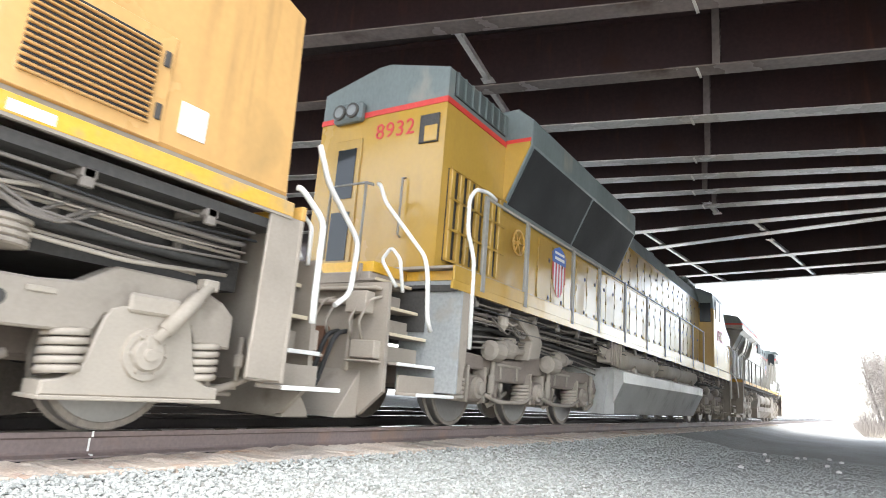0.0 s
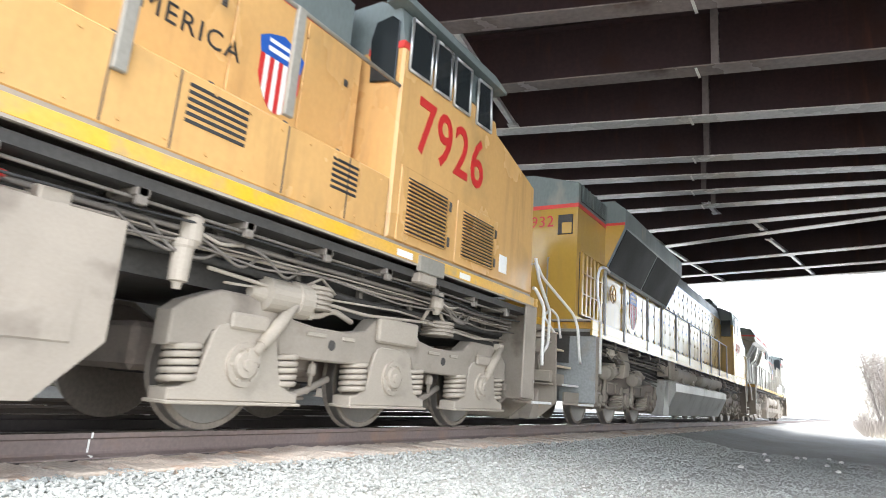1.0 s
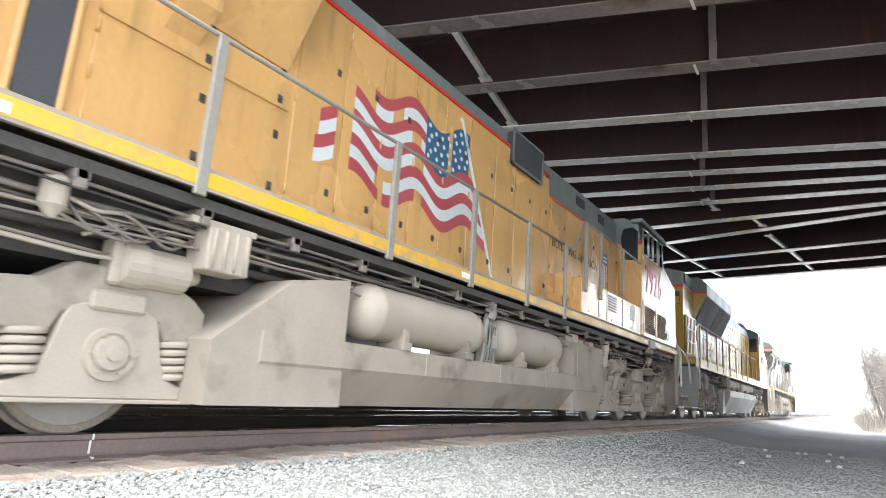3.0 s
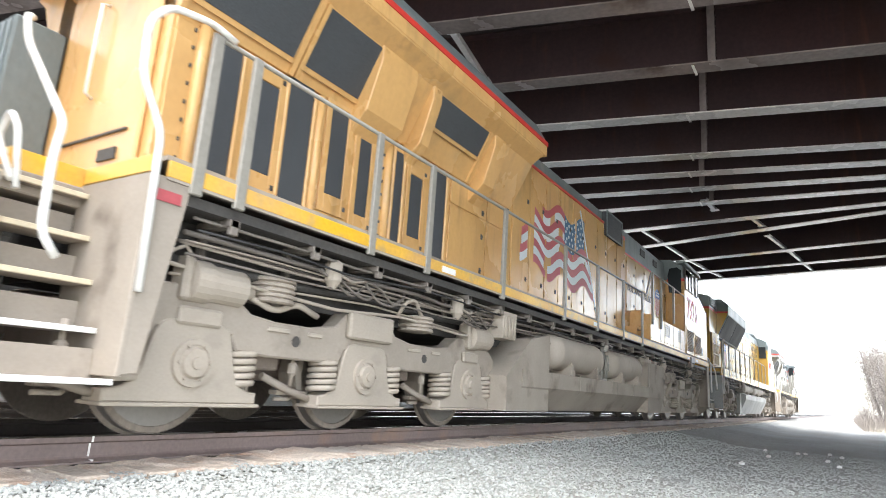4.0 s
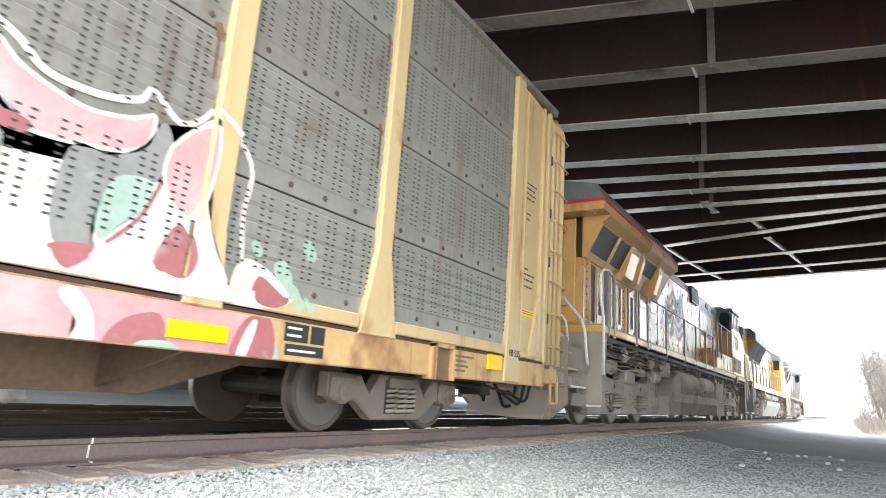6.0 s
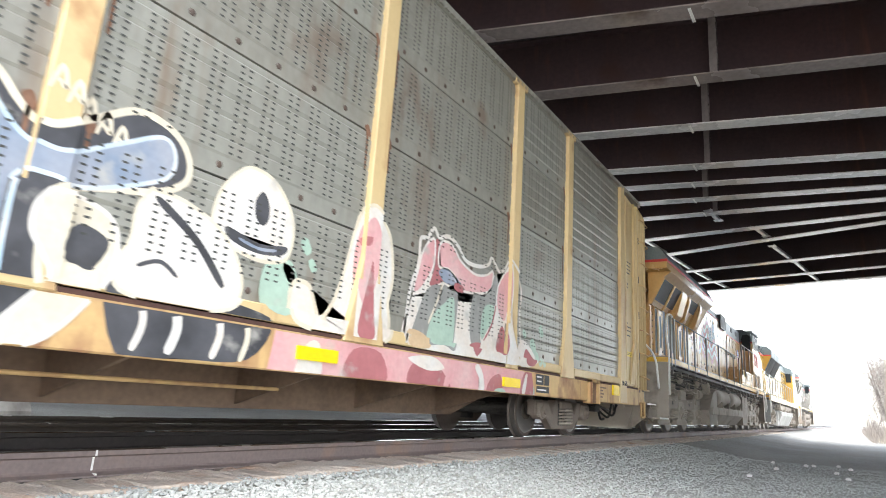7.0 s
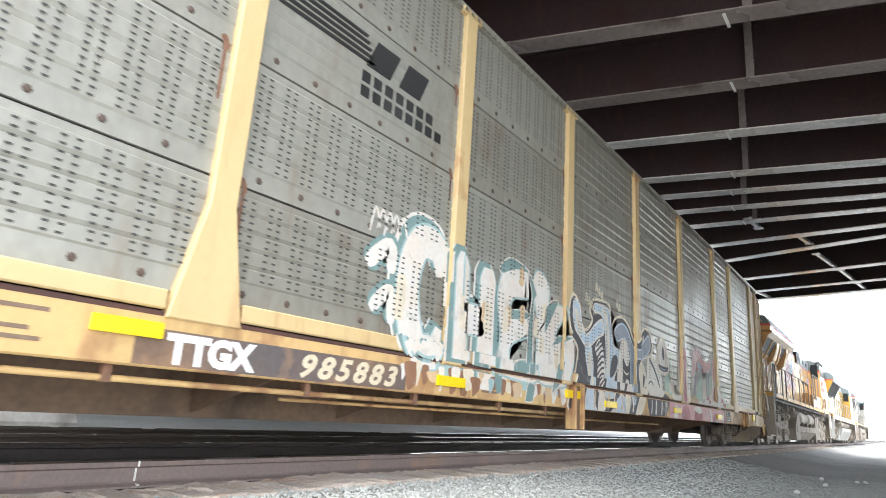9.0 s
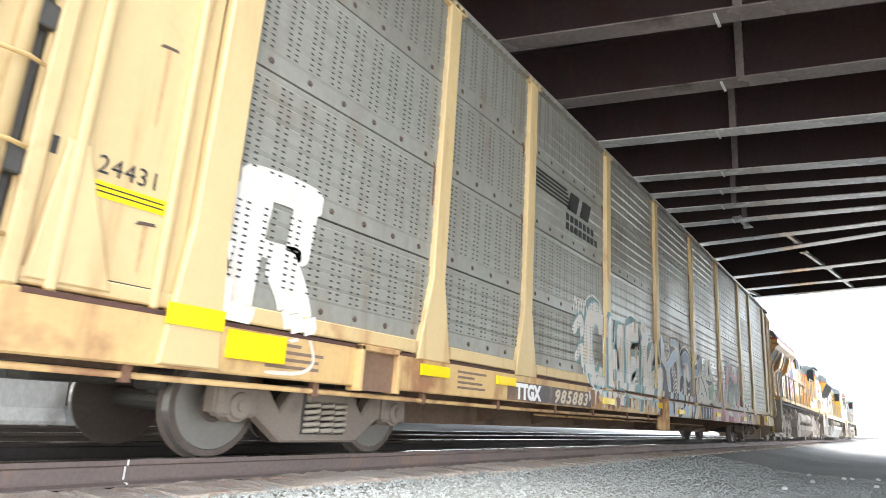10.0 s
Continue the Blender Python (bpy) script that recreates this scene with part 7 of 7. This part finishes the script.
def four_wheel_truck(rack, a, b):
    mid = (a + b) / 2
    h = (b - a) / 2
    for s in (-1, 1):
        bm = bmesh.new()
        prism(bm, [(mid - h - 0.20, 0.60), (mid - h + 0.30, 0.60), (mid - 0.52, 0.40), (mid - 0.36, 0.62), (mid + 0.36, 0.62), (mid + 0.52, 0.40), (mid + h - 0.30, 0.60), (mid + h + 0.20, 0.60), (mid + h + 0.20, 0.36),
                   (mid + h - 0.22, 0.34), (mid + 0.46, 0.13), (mid - 0.46, 0.13), (mid - h + 0.22, 0.34), (mid - h - 0.20, 0.36)], *sorted((s * 1.08, s * 0.92)), "y", 0.02)
        frame_part = part("truck_frame", bm, TRUCK, rack, "cast steel truck side frame")
        box_bm = bmesh.new()
        box(box_bm, mid - 0.27, mid + 0.27, *sorted((s * 1.09, s * 0.915)), 0.2, 0.56)
        part("spring_pocket", box_bm, GRIME, frame_part)
        for x in (mid - 0.16, mid + 0.02, mid + 0.18):
            part("coil_spring", made(coil, x, s * 1.08, 0.2, 0.47, 0.075, 0.022, 5), DUST, frame_part)
        part("bolster_end", boxes([(mid - 0.24, mid + 0.24, *sorted((s * 1.13, s * 1.0)), 0.47, 0.60)], 0.02), TRUCK, frame_part)
        for x in (a, b):
            bm = bmesh.new()
            lathe(bm, (x, s * 0.95, 0.42), (0, s, 0), [(0, 0.13), (0.16, 0.13), (0.17, 0.11), (0.20, 0.10), (0.21, 0.05), (0.23, 0.045)], 16)
            box(bm, x - 0.19, x + 0.19, *sorted((s * 0.97, s * 1.13)), 0.33, 0.58, 0.03)
            part("bearing_cap", bm, TRUCK, frame_part, "dusty bearing housing")
    part("truck_bolster", boxes([(mid - 0.2, mid + 0.2, -1.0, 1.0, 0.4, 0.7), (a - 0.1, b + 0.1, -0.08, 0.08, 0.45, 0.52)], 0.02), GRIME, rack)
    bm = bmesh.new()
    for x, d in ((a, 0.46), (b, -0.46)):
        box(bm, x + d - 0.05, x + d + 0.05, -0.85, 0.85, 0.32, 0.42, 0.01)
    part("brake_beam", bm, GRIME, rack)
    for x in (a, b):
        wheelset(rack, x, 0.42)


def car_rack():
    SHIFT[0] = -33.6
    rack = new("enclosed_auto_rack")
    tagged(rack, "yellow and grey enclosed car-carrying wagon covered in graffiti", "railway wagon")
    # deck, sills and centre sill
    part("deck", boxes([(-47.3, -19.8, -1.5, 1.5, 0.92, 1.06)]), UNDER, rack)
    for s in (-1, 1):
        part("side_sill", boxes([(-47.0, -20.2, *sorted((s * 1.585, s * 1.50)), 0.64, 1.0)], 0.012), CREAM_RUST, rack, "rust-streaked yellow side sill")
        # strip painted for the shadowed gap below the curb, rust mixed in
        part("sill_lip", boxes([(-46.9, -20.3, *sorted((s * 1.5868, s * 1.55)), 0.966, 0.998)]), SILL_GAP, rack, "dark rusty gap line along the top of the sill")
        pieces("end_sill", [(-47.65, -46.98, *sorted((s * 1.5, s * 1.25)), 0.70, 0.95), (-20.22, -19.5, *sorted((s * 1.5, s * 1.25)), 0.70, 0.95)], CREAM_RUST, rack, 0.015)
    bm = bmesh.new()
    prism(bm, [(-47.6, 0.92), (-47.6, 0.66), (-43.0, 0.60), (-42.0, 0.30), (-25.9, 0.30), (-24.9, 0.60), (-19.6, 0.66), (-19.6, 0.92)], -0.42, 0.42, "y")
    part("centre_sill", bm, UNDER, rack, "dark brown centre sill")
    bm = bmesh.new()
    for x in [-40.3 + 1.75 * k for k in range(9)]:
        for s in (-1, 1):
            part("cross_bearer", made(prism, [(s * 0.42, 0.34), (s * 1.5, 0.66), (s * 1.5, 0.92), (s * 0.42, 0.92)], x, x + 0.03, "x"), UNDER, rack)
    bm.free()
    bm = bmesh.new()
    tube(bm, [(-47.2, -1.5, 0.58), (-41.0, -1.5, 0.555), (-35.2, -1.5, 0.56)], 0.022, 7)
    tube(bm, [(-40.0, -1.2, 0.5), (-30.0, -1.2, 0.5)], 0.016, 6)
    pipe = part("brake_pipe", bm, CREAM_RUST, rack, "tan painted brake pipe under the sill")
    pieces("pipe_clip", [(x - 0.03, x + 0.03, -1.53, -1.47, 0.53, 0.66) for x in (-46.2, -44.6, -43.1, -41.6, -40.0, -38.6, -37.0, -35.8)], RUST, pipe, 0.004)
    for x, w in ((-34.98, 0.16), (-23.13, 0.22), (-43.95, 0.28)):
        z0 = 0.36 if w < 0.2 else 0.60
        bm = boxes([(x - w, x - w + 0.05, -1.66, -1.5, z0, 1.0), (x + w - 0.05, x + w, -1.66, -1.5, z0, 1.0), (x - w, x + w, -1.66, -1.5, 0.95, 1.0)], 0.008)
        bracket = part("jacking_bracket", bm, CREAM_RUST, rack)
        part("bracket_recess", boxes([(x - w + 0.05, x + w - 0.05, -1.60, -1.46, z0 + 0.01, 0.95)]), RECESS, bracket, "rusty brown recess")
    for x0, x1 in ((-24.2, -19.5), (-47.4, -43.0)):
        part("uncoupling_rod", made(tube, [(x0, -0.75, 0.56), (x0 + 0.9, -0.75, 0.60), (x1 - 0.8, -0.75, 0.58), (x1, -0.7, 0.50)], 0.022, 6), GRIME, rack)
        part("draft_gear", boxes([(x0 + 1.2, x1 - 0.1, -0.22, 0.22, 0.52, 0.70), (x0 + 1.9, x0 + 2.5, -0.72, -0.35, 0.50, 0.66), (x1 - 1.2, x1 - 0.9, -0.8, -0.4, 0.46, 0.62)], 0.02), GRIME, rack)
    for a, b in zip(POSTS, POSTS[1:]):
        wide = 0.26 if a in FLARED else 0.16
        wide_b = 0.26 if b in FLARED else 0.16
        part("curb_rail", boxes([(a + wide + 0.03, b - wide_b - 0.03, -1.60, -1.545, 1.01, 1.14)], 0.012), CREAM, rack)
    # side panels, four rows a bay, each with shallow folds
    rows = ((1.14, 2.0), (2.012, 3.03), (3.042, 4.07), (4.082, 5.12))
    slots, k_slot = [], 0
    for a, b in zip(POSTS, POSTS[1:]):
        for r, (z0, z1) in enumerate(rows):
            bm = bmesh.new()
            h = z1 - z0
            prof = [(-1.52, z0), (-1.542, z0 + 0.004), (-1.542, z0 + 0.16)]
            n = 5
            for i in range(n):
                u = z0 + 0.16 + (h - 0.2) * i / n
                d = (h - 0.2) / n
                prof += [(-1.550, u + 0.12 * d), (-1.550, u + 0.80 * d), (-1.5375, u + 0.9 * d)]
            prof += [(-1.542, z1 - 0.03), (-1.542, z1 - 0.004), (-1.52, z1)]
            prism(bm, prof, a + 0.06, b - 0.06, "x")
            panel = part("side_panel", bm, RACK_DARK if random.random() < 0.3 else RACK, rack)
            u, odd = a + 0.17, 0
            while u < b - 0.18:
                v = z0 + 0.19
                while v < z1 - 0.06:
                    if not (-41.0 < u < -38.3 and 3.2 < v < 4.08):      # the plain sheet that bears the emblem
                        slots.append((u + random.uniform(-0.004, 0.004), v))
                    v += 0.052
                u += (0.085, 0.17)[odd]
                odd = 1 - odd
    # flat quads on uncut panels; dark colour stands for the slots' inner shade
    vs, fs = [], []
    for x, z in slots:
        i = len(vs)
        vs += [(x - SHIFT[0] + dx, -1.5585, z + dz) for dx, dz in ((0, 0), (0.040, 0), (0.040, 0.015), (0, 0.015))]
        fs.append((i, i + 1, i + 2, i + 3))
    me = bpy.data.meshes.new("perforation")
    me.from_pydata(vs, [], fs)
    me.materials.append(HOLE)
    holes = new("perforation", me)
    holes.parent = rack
    tagged(holes, "rows of short slots painted dark", kind="stuff")
    bm = bmesh.new()
    for a, b in zip(POSTS, POSTS[1:]):
        for z in (1.22, 2.10, 3.13, 4.17):
            x = a + 0.3
            while x < b - 0.2:
                lathe(bm, (x, -1.54, z), (0, -1, 0), [(0, 0.032), (0.006, 0.028), (0.012, 0.014)], 6)
                x += 0.42
    bolts = part("panel_bolt", bm, BOLT, rack)
    tagged(bolts, kind="stuff")
    part("far_side_panel", boxes([(-45.8, -21.4, 1.51, 1.55, 1.0, 5.12)]), RACK_DARK, rack)
    # one added dark sheet behind the panels and the gaps between rows
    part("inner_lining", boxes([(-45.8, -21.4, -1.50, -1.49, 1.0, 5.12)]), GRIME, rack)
    for s in (-1, 1):
        for x in POSTS[1:-1]:
            taper = x in FLARED
            w = 0.11
            base = 0.29 if taper else 0.17
            top = 1.80 if taper else 1.55
            bm = bmesh.new()
            prism(bm, [(x - base, 0.96), (x + base, 0.96), (x + w, top), (x + w, 5.14), (x - w, 5.14), (x - w, top)], *sorted((s * 1.608, s * 1.52)), "y", 0.01)
            post = part("side_post", bm, CREAM, rack)
            if s < 0:
                part("post_cap", boxes([(x - 0.2, x + 0.2, -1.612, -1.54, 5.08, 5.17)], 0.01), CREAM, post)
                for z in (2.02, 3.04, 4.07):
                    for d in (-0.17, 0.17):
                        if random.random() < 0.75:
                            u = x + d + random.uniform(-0.02, 0.02)
                            w = random.uniform(0.03, 0.075)
                            part("rust_mark", ribbon([(u - 0.03, z + 0.05), (u, z), (u + 0.015, z - 0.06)], w, 0.0004), RUST, post)
                            part("rust_mark", ribbon([(u, z), (u + 0.004, z - random.uniform(0.15, 0.5))], 0.03, 0.0005), RUST, post)
    # roof
    bm = bmesh.new()
    prof = [(-1.58, 5.10), (-1.60, 5.20), (-1.45, 5.36), (-1.0, 5.52), (0, 5.62), (1.0, 5.52), (1.45, 5.36), (1.60, 5.20), (1.58, 5.10)]
    prism(bm, prof, -47.2, -19.95, "x")
    part("roof", bm, RACK, rack, "ribbed grey metal roof")
    bm = bmesh.new()
    x = -46.9
    while x < -20.2:
        prism(bm, [(x, 5.105), (x + 0.10, 5.105), (x + 0.05, 5.165)], -1.612, -1.58, "y")
        x += 0.13
    tagged(part("roof_edge_rib", bm, RACK_DARK, rack), kind="stuff")
    # ends: corner posts, folded door leaves, ladder rods
    for end, way in ((-21.38, 1), (-45.8, -1)):
        X = lambda d: end + way * d
        for s in (-1, 1):
            bm = bmesh.new()
            prism(bm, [(X(-0.12), 5.16), (X(0.13), 5.16), (X(0.16), 1.6), (X(0.26), 0.66), (X(-0.20), 0.66), (X(-0.13), 1.6)], *sorted((s * 1.61, s * 1.50)), "y", 0.012)
            part("corner_post", bm, CREAM, rack)
        bm = bmesh.new()
        prism(bm, [(X(0.16), 1.02), (X(0.16), 5.15), (X(1.24), 5.02), (X(1.24), 1.02)], -1.53, -1.49, "y", 0.01)
        leaf = part("door_leaf", bm, CREAM, rack, "yellow radial end door")
        part("door_leaf", made(prism, [(X(0.16), 1.02), (X(0.16), 5.15), (X(1.24), 5.02), (X(1.24), 1.02)], 1.49, 1.53, "y", 0.01), CREAM, rack)
        bm = bmesh.new()
        for d, w in ((0.30, 0.05), (0.92, 0.06), (1.12, 0.10)):
            box(bm, *sorted((X(d), X(d + w))), -1.585, -1.525, 1.0, 5.05, 0.012)
        box(bm, *sorted((X(0.2), X(1.2))), -1.56, -1.525, 1.02, 1.12, 0.01)
        box(bm, *sorted((X(0.2), X(1.2))), -1.545, -1.525, 4.9, 5.0, 0.01)
        prism(bm, [(X(0.62), 1.05), (X(1.1), 1.05), (X(1.02), 1.9), (X(0.9), 1.9)], -1.575, -1.525, "y", 0.01)
        part("door_rib", bm, CREAM, leaf)
        bm = bmesh.new()
        prism(bm, [(-1.52, 1.02), (-1.52, 4.95), (-1.30, 5.25), (1.30, 5.25), (1.52, 4.95), (1.52, 1.02)], X(1.34), X(1.78), "x")
        curved = part("end_door", bm, CREAM, rack)
        for d, r in ((1.36, 0.05), (1.56, 0.035), (1.76, 0.05)):
            part("door_tube", made(tube, [(X(d), -1.545, 0.98), (X(d), -1.545, 4.9), (X(d), -1.38, 5.2)], r, 8, 0.1), CREAM, curved)
        for k in range(8):
            part("ladder_rung", made(tube, [(X(1.24), -1.60, 1.25 + 0.5 * k), (X(1.34), -1.64, 1.25 + 0.5 * k), (X(1.80), -1.64, 1.22 + 0.5 * k), (X(1.86), -1.58, 1.22 + 0.5 * k)], 0.014, 6), CREAM_RUST, curved)
        part("door_gap", boxes([(*sorted((X(1.25), X(1.335))), -1.5, 1.5, 1.0, 5.05)]), GRIME, rack)
        pieces("door_hinge", [(*sorted((X(1.22), X(1.36))), -1.57, -1.50, z, z + 0.16) for z in (1.6, 2.5, 3.3, 4.2)], GRIME, leaf, 0.01)
        part("warning_band", boxes([(*sorted((X(0.34), X(0.92))), -1.5345, -1.53, 1.62, 1.72)]), STICKER, leaf, "yellow warning band")
        part("band_line", boxes([(*sorted((X(0.36), X(0.90))), -1.5355, -1.5345, 1.652, 1.662), (*sorted((X(0.36), X(0.90))), -1.5355, -1.5345, 1.685, 1.695)]), LETTER_BLACK, leaf)
        for j, z in enumerate(() if way < 0 else (3.62, 3.54, 3.46, 3.38, 3.14, 3.06, 2.30, 2.22, 2.14, 2.04)):
            w = (0.42, 0.36, 0.40, 0.34, 0.22, 0.2, 0.2, 0.44, 0.40, 0.36)[j]
            for q in range(3):
                pieces("stencil_bar", [(*sorted((X(0.40 + q * w / 3), X(0.40 + (q + 0.78) * w / 3))), -1.5338, -1.529, z, z + 0.024)], LETTER_BLACK, leaf)

        if way < 0:
            lettering("stencil", "24431", 0.17, side_at(X(0.62), -1.531, 1.77), LETTER_BLACK, leaf, 0.9, spacing=1.1)
            for u, z, drop in ((0.52, 2.78, 0.55), (0.46, 1.53, 0.30)):
                part("rust_mark", made(prism, [(X(u + 0.02), z), (X(u + 0.015), z - drop), (X(u + 0.002), z - drop * 1.1), (X(u - 0.012), z - drop), (X(u - 0.02), z)], -1.5335, -1.529, "y"), STREAK, leaf)
                part("rust_mark", made(prism, [(X(u + 0.07), z - 0.015), (X(u - 0.07), z), (X(u - 0.06), z + 0.02), (X(u + 0.05), z + 0.012)], -1.534, -1.529, "y"), BOLT, leaf)
            part("door_seam", boxes([(X(0.95), X(0.34), -1.536, -1.529, 1.115, 1.13)]), GRIME, leaf)
            part("stencil_bar", boxes([(X(1.10), X(1.06), -1.5338, -1.529, 1.79, 1.90), (X(0.99), X(0.95), -1.5338, -1.529, 1.79, 1.90)]), LETTER_BLACK, leaf)
        # coupler, end ladder stirrup
        bm = bmesh.new()
        box(bm, *sorted((X(1.7), X(2.35))), -0.1, 0.1, 0.74, 0.94, 0.02)
        prism(bm, [(X(2.3), -0.18), (X(2.62), -0.2), (X(2.7), 0.0), (X(2.62), 0.16), (X(2.3), 0.14)], 0.68, 1.0, "z", 0.02)
        part("coupler", bm, RUST, rack, "rusty knuckle coupler")
        bm = bmesh.new()
        tube(bm, [(X(1.62), -1.50, 0.72), (X(1.62), -1.50, 0.40), (X(1.90), -1.50, 0.40), (X(1.90), -1.50, 0.74)], 0.022, 7, 0.04)
        tube(bm, [(X(1.88), -1.40, 0.95), (X(2.02), -1.44, 0.80), (X(1.96), -1.44, 0.62), (X(2.02), -1.44, 0.42)], 0.03, 7, 0.06)
        part("stirrup_step", bm, CREAM_RUST, rack, "bent steel stirrup step")
        part("end_beam", boxes([(*sorted((X(1.70), X(1.92))), -1.45, 1.45, 0.66, 1.0)], 0.02), CREAM_RUST, rack)
        bm = bmesh.new()
        tube(bm, [(X(1.8), -0.4, 0.7), (X(2.0), -0.4, 0.55), (X(2.3), -0.36, 0.28), (X(2.6), -0.34, 0.30)], 0.028, 8, 0.12)
        tube(bm, [(X(1.2), -1.1, 0.62), (X(1.6), -0.9, 0.5), (X(1.9), -0.8, 0.62)], 0.02, 7, 0.1)
        part("brake_hose", bm, RUBBER, rack)
    # markings
    for x, w, z, h in ((-21.85, 0.36, 0.79, 0.19), (-26.3, 0.48, 0.72, 0.12), (-29.97, 0.48, 0.75, 0.11), (-33.67, 0.48, 0.71, 0.10), (-35.12, 0.46, 0.78, 0.11), (-38.12, 0.49, 0.74, 0.10),
                       (-41.56, 0.44, 0.82, 0.10), (-43.04, 0.48, 0.81, 0.11), (-45.3, 0.52, 0.75, 0.20)):
        part("reflector", boxes([(x - w / 2, x + w / 2, -1.6165, -1.5855, z, z + h)], 0.0), STICKER, rack, "bright yellow reflector")
    part("reflector", boxes([(-46.06, -45.62, -1.618, -1.6125, 0.92, 1.06)]), STICKER, rack, "bright yellow reflector")
    plate = part("stencil_plate", boxes([(-41.50, -38.85, -1.5885, -1.585, 0.655, 0.885)]), STENCIL_PLATE, rack, "faded rusty black stencil panel with white lettering")
    lettering("stencil", "TTGX", 0.25, side_at(-40.95, -1.589, 0.685), LETTER_WHITE, plate, 1.0, bold=0.014, thick=0.002)
    lettering("stencil", "985883", 0.245, side_at(-39.60, -1.589, 0.685), STEP_EDGE, plate, 1.3, bold=0.008, thick=0.002, spacing=1.28, slant=0.3)
    lettering("stencil", "FB 535", 0.13, side_at(-21.30, -1.613, 1.0), LETTER_BLACK, rack, 0.9)
    pieces("stencil_box", [(-25.49, -25.22, -1.5895, -1.585, 0.80, 0.95), (-25.19, -25.02, -1.5895, -1.585, 0.80, 0.95), (-25.47, -25.02, -1.5895, -1.585, 0.69, 0.78)], LETTER_BLACK, rack, 0.0, "black stencil box")
    pieces("stencil_bar", [(-25.46, -25.30, -1.5905, -1.588, z, z + 0.02) for z in (0.84, 0.90)] + [(-25.44, -25.12, -1.5905, -1.588, 0.72, 0.74)], LETTER_WHITE, rack)
    for j in range(5):
        z = 3.93 - 0.062 * j
        part("logo_stripe", made(prism, [(-40.95, z), (-39.76 + 0.03 * j, z), (-39.79 + 0.03 * j, z - 0.036), (-40.95, z - 0.036)], -1.5565, -1.5505, "y"), LETTER_BLACK, rack)
    for x in (-39.76, -39.28):
        for d in (0.0, 0.17):
            part("logo_shape", made(prism, [(x + d, 3.62), (x + d + 0.13, 3.93), (x + d + 0.30, 3.93), (x + d + 0.17, 3.62)], -1.5565 - d * 0.005, -1.5505, "y"), LETTER_BLACK, rack)
    pieces("logo_bar", [(-39.80 + 0.165 * k, -39.69 + 0.165 * k, -1.5565, -1.5505, z, z + 0.11) for z in (3.44, 3.29) for k in range(7 if z > 3.3 else 8)], LETTER_BLACK, rack)
    for x0 in (-22.9, -46.9 + 1.7, -42.6, -37.5):
        for j in range(4):
            pieces("small_stencil", [(x0, x0 + random.uniform(0.3, 0.6), -1.5875, -1.5845, 0.72 + 0.055 * j, 0.745 + 0.055 * j)], UNDER, rack)

    graffiti(rack)
    four_wheel_truck(rack, -24.15, -22.16)
    four_wheel_truck(rack, -45.02, -43.06)
    MOVING.append((rack, SHIFT[0]))
    return rack


car_rack()
SHIFT[0] = 0.0

# ---- what moves ----
def run_at(t):
    for (t0, s0), (t1, s1) in zip(RUN, RUN[1:]):
        if t <= t1 + 1e-6:
            return s0 + (s1 - s0) * (t - t0) / (t1 - t0)
    return RUN[-1][1]


def motions():
    for thing, middle in MOVING:
        walk(thing, [(t, pose(middle + s, 0, 0)) for t, s in RUN])
    for axle, x, r in ROLLING:
        walk(axle, [(k / 10, pose(x, 0, r, 0, math.degrees(run_at(k / 10) / r), 0)) for k in range(101)])


motions()
